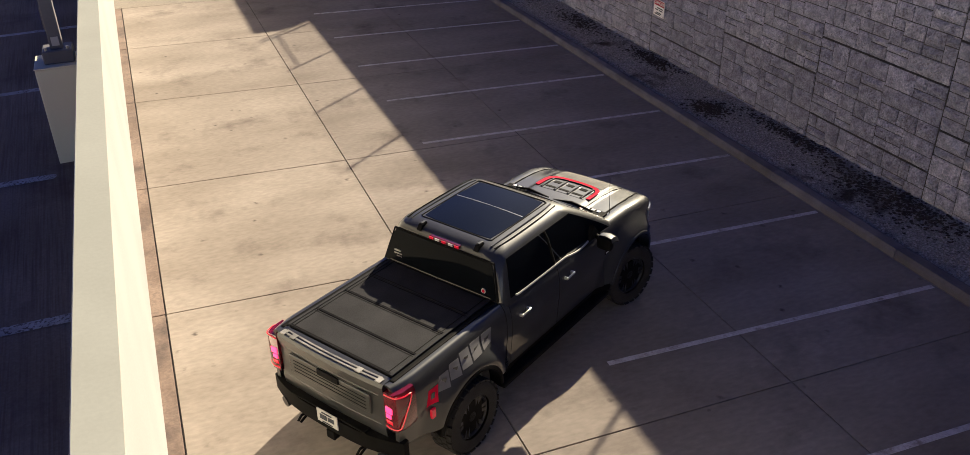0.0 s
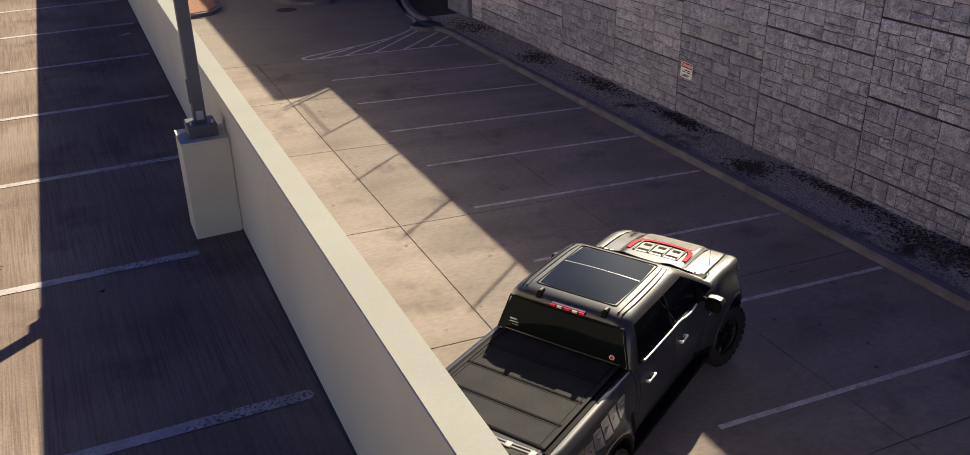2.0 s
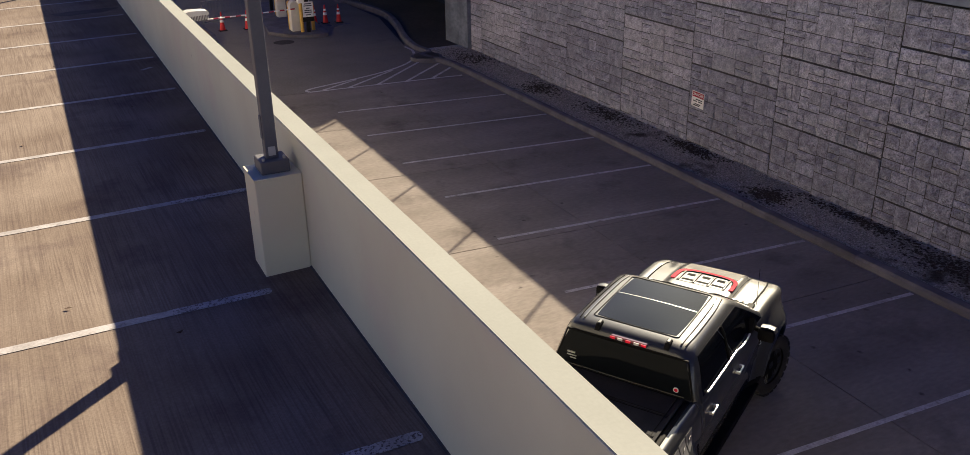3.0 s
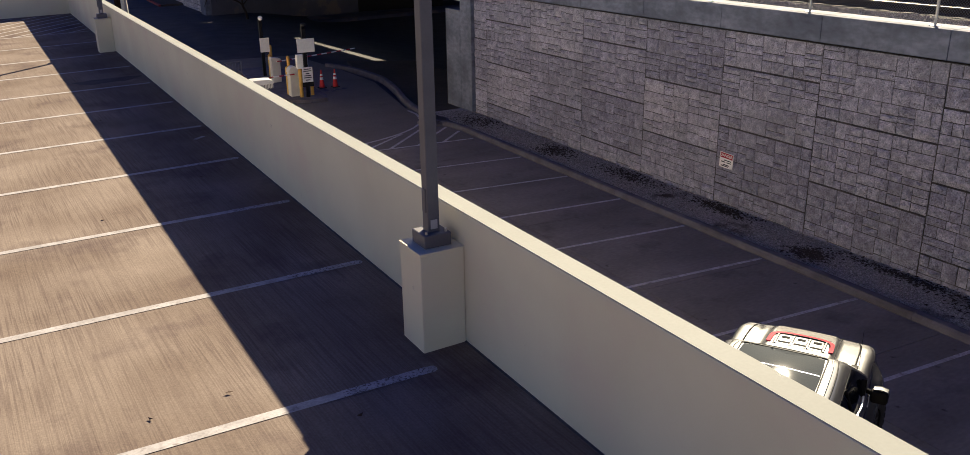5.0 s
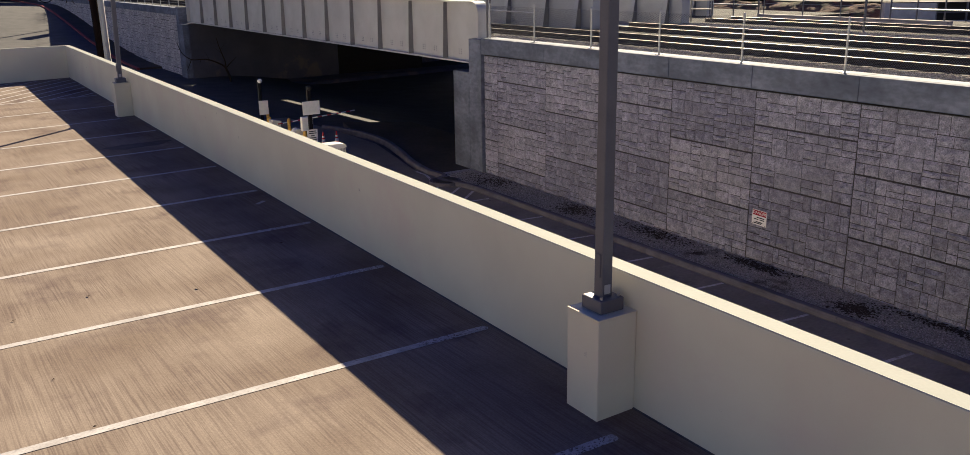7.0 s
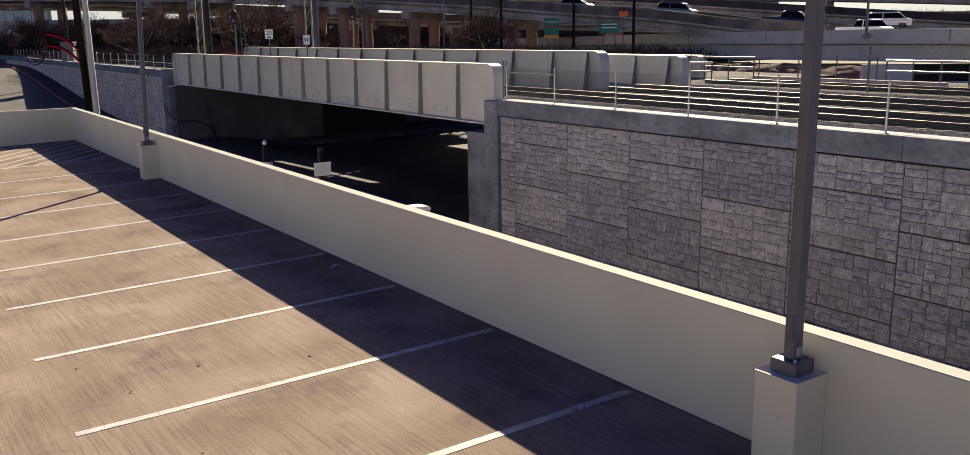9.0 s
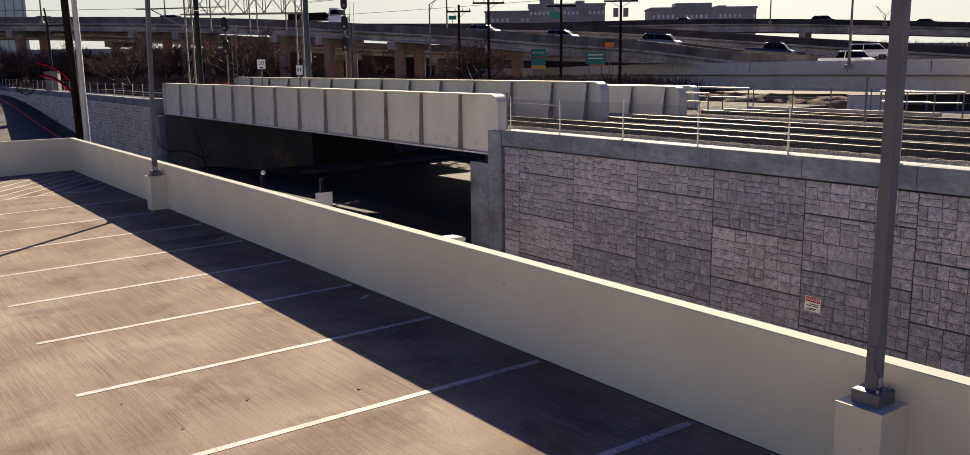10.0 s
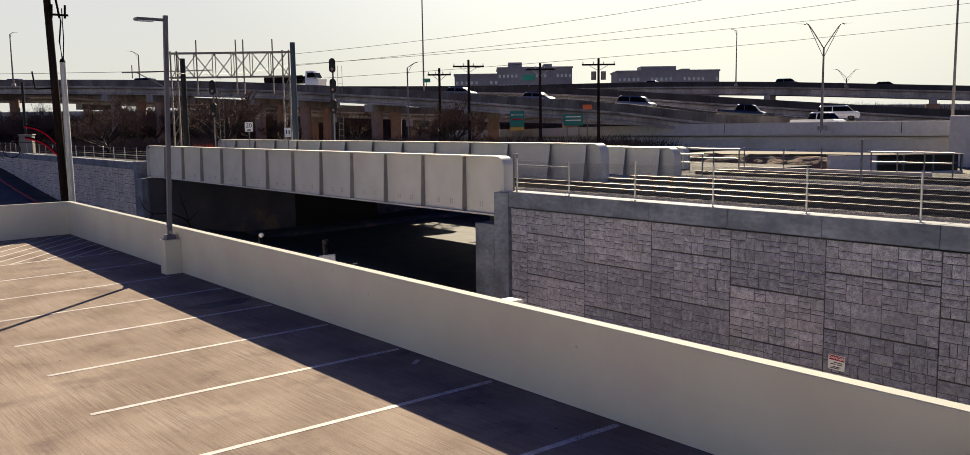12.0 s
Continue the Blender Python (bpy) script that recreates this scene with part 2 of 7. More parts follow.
M_ASPHALT = material("asphalt", (0.036, 0.035, 0.038), (0.06, 0.058, 0.062), 0.8, 0.9, bump=0.3, fine=60)
# the underpass's deep blue shade is mixed into this concrete colour
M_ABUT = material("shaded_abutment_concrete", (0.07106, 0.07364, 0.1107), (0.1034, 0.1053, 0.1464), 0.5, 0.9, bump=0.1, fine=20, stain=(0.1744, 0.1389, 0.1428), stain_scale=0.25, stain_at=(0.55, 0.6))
M_HIGHWAY = material("highway_concrete", (0.30, 0.27, 0.255), (0.50, 0.455, 0.425), 0.35, 0.9, fine=2.5, fine_mix=0.5, stretch=(1, 1, 0.35), stain=(0.17, 0.15, 0.14), stain_scale=0.2, stain_at=(0.48, 0.7))
# darker than the deck concrete, for girders and the low roof
M_DARKCONC = material("dark_concrete", (0.105, 0.092, 0.085), (0.20, 0.178, 0.165), 0.3, 0.9, fine=2.5, fine_mix=0.5, stretch=(1, 1, 0.35))
M_PALECONC = material("pale_new_concrete", (0.54, 0.515, 0.485), (0.66, 0.635, 0.60), 0.2, 0.9, fine=3.0, fine_mix=0.25, stain=(0.34, 0.32, 0.29), stain_scale=0.2, stain_at=(0.5, 0.8))
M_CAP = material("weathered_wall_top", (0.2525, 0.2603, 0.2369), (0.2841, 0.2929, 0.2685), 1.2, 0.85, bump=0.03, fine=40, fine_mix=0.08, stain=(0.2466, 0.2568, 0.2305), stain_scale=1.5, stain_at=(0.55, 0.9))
# darker copy of the parapet stucco, toned down where full sun hits it
M_OUTER = material("sunlit_side_cream", (0.3212, 0.308, 0.3048), (0.3608, 0.3441, 0.3439), 0.8, 0.85, bump=0.1, fine=60, fine_mix=0.1, stain=(0.3881, 0.3476, 0.3213), stain_scale=0.8, stain_at=(0.5, 0.9))
# white chosen only to throw sunlight back from the unseen wall under the deck
M_BOUNCEWALL = material("bounce_wall_white", (0.77, 0.745, 0.67), (0.84, 0.815, 0.735), 0.8, 0.85, bump=0.1, fine=60, fine_mix=0.1, stain=(0.68, 0.65, 0.58), stain_scale=0.6, stain_at=(0.55, 0.85))
M_BLACK = plain("black_paint", (0.010, 0.010, 0.011), 0.5, spec=0.25)


# ---- mesh helpers ----
def part(name, bm, mat, parent=None, label="", smooth=False, kind=""):
    """Links a bmesh as one mesh object under a thing or under a part."""
    me = bpy.data.meshes.new(name)
    bm.to_mesh(me)
    bm.free()
    me.materials.append(mat)
    if smooth:
        me.shade_smooth()
        me.set_sharp_from_angle(angle=radians(38))
    ob = new(name, me)
    if parent:
        ob.parent = parent
    return tagged(ob, label=label, kind=kind)


def empty(name, m, label="", category="", group="", kind=""):
    ob = new(name)
    ob.empty_display_size = 0.2
    ob.matrix_basis = m
    return tagged(ob, label, category, group, kind)


def box(bm, x0, x1, y0, y1, z0, z1, bevel=0.0):
    m = Matrix.Translation(((x0 + x1) / 2, (y0 + y1) / 2, (z0 + z1) / 2)) @ Matrix.Diagonal((x1 - x0, y1 - y0, z1 - z0, 1))
    vs = bmesh.ops.create_cube(bm, size=1, matrix=m)["verts"]
    if bevel:
        es = list({e for v in vs for e in v.link_edges})
        bmesh.ops.bevel(bm, geom=es, offset=bevel, segments=2, affect="EDGES", profile=0.5)
    return bm


def boxed(*a, **k):
    return box(bmesh.new(), *a, **k)


def rod(bm, a, b, r0, r1=None, seg=10):
    """A round bar from a to b."""
    a, b = Vector(a), Vector(b)
    d = b - a
    m = Matrix.Translation((a + b) / 2) @ d.to_track_quat("Z", "Y").to_matrix().to_4x4()
    bmesh.ops.create_cone(bm, cap_ends=True, segments=seg, radius1=r0, radius2=r0 if r1 is None else r1, depth=d.length, matrix=m)
    return bm


def bar(bm, a, b, w, h=None):
    """A square bar from a to b."""
    a, b = Vector(a), Vector(b)
    d = b - a
    m = Matrix.Translation((a + b) / 2) @ d.to_track_quat("Z", "Y").to_matrix().to_4x4() @ Matrix.Diagonal((w, h or w, d.length, 1))
    bmesh.ops.create_cube(bm, size=1, matrix=m)
    return bm


def rods(pairs, r, seg=8):
    bm = bmesh.new()
    for a, b in pairs:
        rod(bm, a, b, r, seg=seg)
    return bm


def tube(points, r, seg=6):
    """A swept tube through points."""
    bm = bmesh.new()
    pts = [Vector(p) for p in points]
    rings = []
    for i, p in enumerate(pts):
        d = (pts[min(i + 1, len(pts) - 1)] - pts[max(i - 1, 0)]).normalized()
        q = d.to_track_quat("Z", "Y")
        rings.append([bm.verts.new(p + q @ Vector((r * math.cos(2 * math.pi * k / seg), r * math.sin(2 * math.pi * k / seg), 0))) for k in range(seg)])
    for a, b in zip(rings, rings[1:]):
        for k in range(seg):
            bm.faces.new((a[k], a[(k + 1) % seg], b[(k + 1) % seg], b[k]))
    for ring, flip in ((rings[0], True), (rings[-1], False)):
        bm.faces.new(ring[::-1] if flip else ring)
    return bm


def prism(pts, axis, a, b):
    """A closed outline of (u, v), extruded along an axis from a to b. axis x: (y, z); y: (x, z); z: (x, y)."""
    bm = bmesh.new()
    put = {"x": lambda u, v, w: (w, u, v), "y": lambda u, v, w: (u, w, v), "z": lambda u, v, w: (u, v, w)}[axis]
    va, vb = [bm.verts.new(put(u, v, a)) for u, v in pts], [bm.verts.new(put(u, v, b)) for u, v in pts]
    n = len(pts)
    for k in range(n):
        bm.faces.new((va[k], va[(k + 1) % n], vb[(k + 1) % n], vb[k]))
    bm.faces.new(va[::-1])
    bm.faces.new(vb)
    bmesh.ops.recalc_face_normals(bm, faces=bm.faces)
    return bm


def sweep(points, profile, closed=True):
    """A profile of (across, up) swept along a plan line of (x, y, z); across is to the right of the way."""
    bm = bmesh.new()
    pts = [Vector(p) for p in points]
    rings = []
    for i, p in enumerate(pts):
        d = pts[min(i + 1, len(pts) - 1)] - pts[max(i - 1, 0)]
        r = Vector((d.y, -d.x, 0)).normalized()
        rings.append([bm.verts.new(p + r * u + Vector((0, 0, v))) for u, v in profile])
    n = len(profile)
    for a, b in zip(rings, rings[1:]):
        for k in range(n if closed else n - 1):
            bm.faces.new((a[k], a[(k + 1) % n], b[(k + 1) % n], b[k]))
    if closed:
        bm.faces.new(rings[0][::-1])
        bm.faces.new(rings[-1])
    bmesh.ops.recalc_face_normals(bm, faces=bm.faces)
    return bm


def curve(points, n=10):
    """Points on a smooth line through the given ones."""
    p = [Vector(q) for q in points]
    p = [p[0] * 2 - p[1]] + p + [p[-1] * 2 - p[-2]]
    out = []
    for i in range(1, len(p) - 2):
        for k in range(n):
            t = k / n
            a, b, c, d = p[i - 1:i + 3]
            out.append(0.5 * (2 * b + (c - a) * t + (2 * a - 5 * b + 4 * c - d) * t * t + (3 * b - a - 3 * c + d) * t ** 3))
    return out + [p[-2]]


def loft(rings, cap=True):
    bm = bmesh.new()
    vs = [[bm.verts.new(p) for p in r] for r in rings]
    n = len(rings[0])
    for a, b in zip(vs, vs[1:]):
        for k in range(n):
            bm.faces.new((a[k], a[(k + 1) % n], b[(k + 1) % n], b[k]))
    if cap:
        bm.faces.new(vs[0][::-1])
        bm.faces.new(vs[-1])
    bmesh.ops.recalc_face_normals(bm, faces=bm.faces)
    return bm


# ---- levels and lines of the plan ----
RAMP_Z = -3.5            # lower driveway
PAR_IN, PAR_OUT, PAR_TOP = -0.31, -0.105, 1.32
DECK_Y0, DECK_Y1 = -16.0, 44.6
WALL_X = 12.2            # face of the stone wall
COPE_TOP = 1.68


def deck_z(x):
    """The upper deck falls gently away from the parapet."""
    return -0.12 * min(1.0, max(0.0, (PAR_IN - x) / 5.5)) - 0.006 * max(0.0, -5.8 - x)


# ---- ground ----
def ease(a):
    a = min(1.0, max(0.0, a))
    return a * a * (3 - 2 * a)


def ground_z(x, y):
    """The underpass road dips below the driveway; beyond the tracks the land lies higher."""
    dip = ease((x - 14.5) / 8.0) * ease((y - 33.0) / 6.0) * ease((80 - y) / 6.0)
    return -3.62 - 1.0 * dip


bm = bmesh.new()
xs = [-2500, -600, -150, -60, -20, -5, 2, 6, 9] + [9 + 1.5 * k for k in range(1, 12)] + [32, 45, 70, 150, 600, 2500]
ys = [-2500, -600, -150, -60, -20, 0, 15, 25] + [31 + 2 * k for k in range(27)] + [100, 150, 400, 1000, 2500]
grid = [[bm.verts.new((x, y, ground_z(x, y))) for y in ys] for x in xs]
for i in range(len(xs) - 1):
    for j in range(len(ys) - 1):
        bm.faces.new((grid[i][j], grid[i + 1][j], grid[i + 1][j + 1], grid[i][j + 1]))
tagged(part("ground", bm, M_ASPHALT, smooth=True), "dark worn asphalt ground reaching the horizon", "ground", kind="structure")
tagged(part("terrain", boxed(33.5, 700, -300, 34.4, -3.7, 0.35), M_GROUND), "dry brown earth beyond the railway tracks", "ground", kind="structure")
tagged(part("terrain", boxed(44, 700, 34.41, 77.9, -5, 0.34), M_GROUND), "dry brown earth at the end of the underpass", "ground", kind="structure")
tagged(part("terrain", boxed(12.82, 700, 78.0, 900, -3.7, 0.75), M_GROUND), "dry brown earth beyond the underpass", "ground", kind="structure")

# ---- upper deck ----
bm = bmesh.new()
xs = [PAR_IN + 0.02] + [PAR_IN - 5.5 * k / 8 for k in range(1, 9)] + [-9, -14, -22, -40]
top = [[bm.verts.new((x, y, deck_z(x))) for x in xs] for y in (DECK_Y0, DECK_Y1 - 0.003)]
low = [[bm.verts.new((x, y, -0.5)) for x in xs] for y in (DECK_Y0, DECK_Y1 - 0.003)]
for k in range(len(xs) - 1):
    bm.faces.new((top[0][k], top[1][k], top[1][k + 1], top[0][k + 1]))
    bm.faces.new((low[0][k], low[0][k + 1], low[1][k + 1], low[1][k]))
    for s in (0, 1):
        bm.faces.new((top[s][k], top[s][k + 1], low[s][k + 1], low[s][k]))
for k in (0, -1):
    bm.faces.new((top[0][k], low[0][k], low[1][k], top[1][k]))
bmesh.ops.recalc_face_normals(bm, faces=bm.faces)
tagged(part("floor_upper_deck", bm, M_DECK), "sunlit tan broom-finished concrete parking deck", "floor", kind="structure")
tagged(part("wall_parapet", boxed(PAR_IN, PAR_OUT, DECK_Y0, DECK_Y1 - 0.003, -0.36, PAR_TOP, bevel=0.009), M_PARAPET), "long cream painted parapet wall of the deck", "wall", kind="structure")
tagged(part("wall_deck_end", boxed(-40, PAR_OUT, DECK_Y1, DECK_Y1 + 0.2, -3.6, PAR_TOP - 0.003, bevel=0.012), M_PARAPET), "cream painted end wall of the parking deck", "wall", kind="structure")
# wall_under_deck is out of sight; its white bounces sun onto the driveway
tagged(part("wall_under_deck", boxed(-1.1, -0.6, DECK_Y0, DECK_Y1 - 0.01, -3.62, -0.505), M_BOUNCEWALL), "unseen wall below the deck edge, white to bounce sunlight", "wall", kind="structure")
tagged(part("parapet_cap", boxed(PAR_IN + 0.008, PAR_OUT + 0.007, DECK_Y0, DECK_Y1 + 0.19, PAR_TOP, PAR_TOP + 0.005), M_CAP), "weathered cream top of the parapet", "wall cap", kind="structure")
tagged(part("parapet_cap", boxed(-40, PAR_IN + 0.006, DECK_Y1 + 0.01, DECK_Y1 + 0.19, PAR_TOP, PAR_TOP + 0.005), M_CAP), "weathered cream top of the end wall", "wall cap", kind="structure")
tagged(part("wall_outer_face", boxed(PAR_OUT - 0.002, PAR_OUT + 0.004, DECK_Y0, DECK_Y1 - 0.01, -0.35, PAR_TOP - 0.03), M_OUTER), "cream outer face of the parapet, toned down for full sun", "wall", kind="structure")
# sealant at the foot of the parapet
bm = bmesh.new()
box(bm, PAR_IN - 0.022, PAR_IN + 0.004, DECK_Y0, DECK_Y1 - 0.01, -0.02, 0.006)
tagged(part("joint_sealant", bm, M_JOINT), "dark sealant joint at the foot of the parapet", "joint", kind="structure")


def deck_line(y0, x0, y1, x1, w=0.115):
    """A painted line laid on the falling deck."""
    bm = bmesh.new()
    a, b = Vector((x0, y0)), Vector((x1, y1))
    d = (b - a).normalized()
    s = Vector((-d.y, d.x)) * w / 2
    n = 8
    rows = []
    for k in range(n + 1):
        p = a + (b - a) * k / n
        rows.append([bm.verts.new((p.x + e * s.x, p.y + e * s.y, deck_z(p.x + e * s.x) + 0.005)) for e in (-1, 1)])
    for p, q in zip(rows, rows[1:]):
        bm.faces.new((p[0], p[1], q[1], q[0]))
    bmesh.ops.recalc_face_normals(bm, faces=bm.faces)
    if sum(f.normal.z for f in bm.faces) < 0:
        bmesh.ops.reverse_faces(bm, faces=bm.faces)
    line = tagged(part("stall_line", bm, M_LINE), "worn white painted stall line on the deck", "line", "deck stall lines", "structure")
    if w > 0.11:
        # the chipped, rounded end beside the parapet
        end = bmesh.new()
        pts = [(-1.1, -0.5), (-0.25, -0.52), (-0.03, -0.5), (0.02, -0.36), (0.035, 0.0), (0.02, 0.36), (-0.03, 0.5), (-0.25, 0.52), (-1.1, 0.5)]
        ring = [a - d * u * 0.8 + s * 2.06 * v for u, v in pts]
        end.faces.new([end.verts.new((p.x, p.y, deck_z(p.x) + 0.0075)) for p in ring])
        if sum(f.normal.z for f in end.faces) < 0:
            bmesh.ops.reverse_faces(end, faces=end.faces)
        part("chipped_end", end, M_LINECHIP, line, "chipped and flaking end of the line")
    return line


for y in (3.2, 6.04, 8.78, 11.57, 14.33, 17.13, 19.93, 22.70, 25.46, 28.44, 31.30, 34.38):
    deck_line(y, -0.82 if y in (8.78, 31.30) else -0.42, y + (0.18 if y < 26 else 0.06), -5.87)
# hatched corner at the end wall
for k in range(10):
    far = 38.37 + 1.045 * k
    x0, x1 = -0.35 - (far - 37.6) / 1.13, -0.35 - max(0.0, far - 44.35) / 1.13
    y0 = 37.6
    if x0 < -5.8:
        y0, x0 = 37.6 + 1.13 * (-5.8 - x0), -5.8
    deck_line(y0, x0, min(far, 44.35), x1, 0.1)
deck_line(37.55, -0.4, 37.66, -5.87, 0.1)
# short stray mark near the parapet
deck_line(18.9, -0.75, 19.05, -0.55, 0.09)

# old oil stain soaked into the shaded deck
ro = random.Random(5)
oil = bmesh.new()
ring = [(-1.25 + (0.75 + 0.16 * math.sin(3 * a) + ro.uniform(-0.06, 0.06)) * math.cos(a), 26.5 + (0.42 + 0.1 * math.cos(2 * a) + ro.uniform(-0.05, 0.05)) * math.sin(a)) for a in [2 * math.pi * k / 28 for k in range(28)]]
oil.faces.new([oil.verts.new((x, y, deck_z(x) + 0.004)) for x, y in ring])
tagged(part("oil_stain", oil, material("dried_oil", (0.035, 0.026, 0.025), (0.075, 0.058, 0.05), 3, 0.8, fine=30, fine_mix=0.4)), "dark dried oil stain on the parking deck", "stain", kind="structure")

# leaves and grit lying on the deck
vs, fs = [], []
rl = random.Random(21)
for _ in range(46):
    x, y, a, s = rl.uniform(-9.5, -0.6), rl.uniform(5, 26), rl.uniform(0, 6.28), rl.uniform(0.015, 0.045)
    b, z = len(vs), deck_z(x) + 0.004
    for k, r_ in enumerate((1.0, 0.45, 1.0, 0.4)):
        vs.append((x + s * r_ * math.cos(a + k * 1.571), y + s * r_ * math.sin(a + k * 1.571), z + rl.uniform(0.0, 0.02)))
    fs.append((b, b + 1, b + 2, b + 3))
me = bpy.data.meshes.new("fallen_leaves")
me.from_pydata(vs, [], fs)
me.materials.append(material("dry_leaf", (0.05, 0.03, 0.018), (0.10, 0.06, 0.035), 9, 0.9))
tagged(new("fallen_leaves", me), "scattered dry brown leaves on the parking deck", "leaves", kind="stuff")

# ---- lower driveway: slabs with sunk joints ----
slab_xs = [-0.6, -0.21, 3.49, 7.1, 10.5]
slab_ys = [-16, -7.0, -2.4, 2.2, 6.75, 11.33, 15.74, 20.5, 24.8, 29.2]
floor = tagged(part("floor_driveway", boxed(-0.6, 10.6, -16, 33, -3.75, RAMP_Z - 0.03), M_JOINT), "tan concrete driveway below the parking deck", "floor", kind="structure")


def joint_y(x, y):
    """The cross joints fan out slightly along the driveway."""
    return y - (x + 0.2) * max(0.02, min(0.10, 0.03 + 0.0055 * (y - 8)))


for i in range(4):
    for j in range(9):
        g = (0.012, 0.011, 0.007, 0.004)[i]
        x0, x1 = slab_xs[i] + g, slab_xs[i + 1] - g
        if i == 3:
            x0 += 0.004
        bm = prism([(x0, joint_y(x0, slab_ys[j]) + 0.010), (x1, joint_y(x1, slab_ys[j]) + 0.010), (x1, joint_y(x1, slab_ys[j + 1]) - 0.010), (x0, joint_y(x0, slab_ys[j + 1]) - 0.010)], "z", -3.6, RAMP_Z)
        bmesh.ops.bevel(bm, geom=[e for e in bm.edges if all(v.co.z > RAMP_Z - 0.01 for v in e.verts)], offset=0.005, segments=2, affect="EDGES", profile=0.5)
        part("slab", bm, M_RAMP if i else M_EDGE, floor)
pts = [(-0.59, 34), (10.4, 34), (10.9, 36.5), (11.6, 40), (11.5, 44.5), (11.0, 50), (-0.6, 52)]
part("slab", prism(pts, "z", -3.75, RAMP_Z), M_APRON, floor)
part("slab", prism([(-0.59, joint_y(-0.6, 29.2) + 0.01), (10.49, joint_y(10.5, 29.2) + 0.01), (10.49, 33.98), (-0.59, 33.98)], "z", -3.75, RAMP_Z), M_APRON, floor)


def ground_strip(points, w, z, name, label, group=""):
    prof = [(-w / 2, 0.0), (w / 2, 0.0), (w / 2, 0.004), (-w / 2, 0.004)]
    return tagged(part(name, sweep([(x, y, z) for x, y in points], prof), M_OLDLINE), label, "line", group, "structure")


for k in range(-2, 7):
    yb, ya = 10.10 + 2.54 * k, 10.42 + 2.60 * k
    ground_strip([(5.13, ya), (10.44, yb)], 0.085, RAMP_Z + 0.001, "stall_line", "faded white painted stall line on the driveway", "driveway stall lines")
# hatched nose
ground_strip([(5.05, 28.72), (10.3, 28.3)], 0.1, RAMP_Z + 0.001, "hatch_line", "white hatched nose marking on the driveway", "hatch lines")
nose = curve([(5.05, 28.72), (5.0, 28.95), (5.3, 29.15), (6.6, 29.55), (8.3, 30.2), (9.6, 31.2), (10.25, 32.6), (10.3, 33.6)], 6)
ground_strip([(p[0], p[1]) for p in nose], 0.1, RAMP_Z + 0.002, "hatch_line", "curved white edge of the hatched nose", "hatch lines")
for x0, x1, y1 in ((5.4, 6.9, 29.55), (6.3, 8.5, 30.2), (7.3, 9.9, 31.0), (8.3, 10.3, 30.3), (9.2, 10.4, 29.5)):
    ground_strip([(x0, 28.72 - 0.08 * (x0 - 5)), (x1, y1)], 0.1, RAMP_Z + 0.003, "hatch_line", "white diagonal hatch stroke on the driveway", "hatch lines")

# ---- kerb and gravel strip ----
prof = [(0, -0.2), (0, 0.10), (0.03, 0.15), (0.2, 0.16), (0.24, 0.14), (0.24, -0.2)]
y = -16.0
while y < 29.0:
    tagged(part("kerb", sweep([(10.5, y + 0.006, RAMP_Z), (10.5, min(y + 3.05, 29.6) - 0.006, RAMP_Z)], prof), M_CURB), "worn grey concrete kerb along the driveway", "kerb", "kerb lengths", "structure")
    y += 3.05
turn = curve([(10.5, 29.6, RAMP_Z), (10.35, 30.4, RAMP_Z), (10.05, 31.1, RAMP_Z), (10.1, 31.7, RAMP_Z), (10.5, 32.0, RAMP_Z), (10.45, 33.2, RAMP_Z), (10.8, 35.2, RAMP_Z), (11.45, 37.6, RAMP_Z), (12.0, 40.5, RAMP_Z), (11.8, 43.5, RAMP_Z), (11.2, 45.5, RAMP_Z)], 5)
tagged(part("kerb", sweep(turn, prof), M_CURB), "curved concrete kerb leading to the underpass", "kerb", "kerb lengths", "structure")
tagged(part("verge", prism([(10.35, 30.6), (10.3, 31.4), (10.7, 32.0), (10.65, 33.2), (11.0, 35.2), (11.65, 37.6), (12.2, 40.5), (12.0, 43.5), (12.6, 46), (15.5, 44), (15.5, 33.6), (12.15, 33.6), (12.15, 30.6)], "z", -4.7, RAMP_Z + 0.10), M_GROUND), "dark bare earth verge beside the underpass", "ground", kind="structure")
tagged(part("gravel_bed", boxed(10.72, WALL_X + 0.1, -16, 32.4, -3.7, RAMP_Z + 0.11), M_GRAVEL), "grey gravel strip at the foot of the wall", "gravel", kind="structure")
rng = random.Random(4)


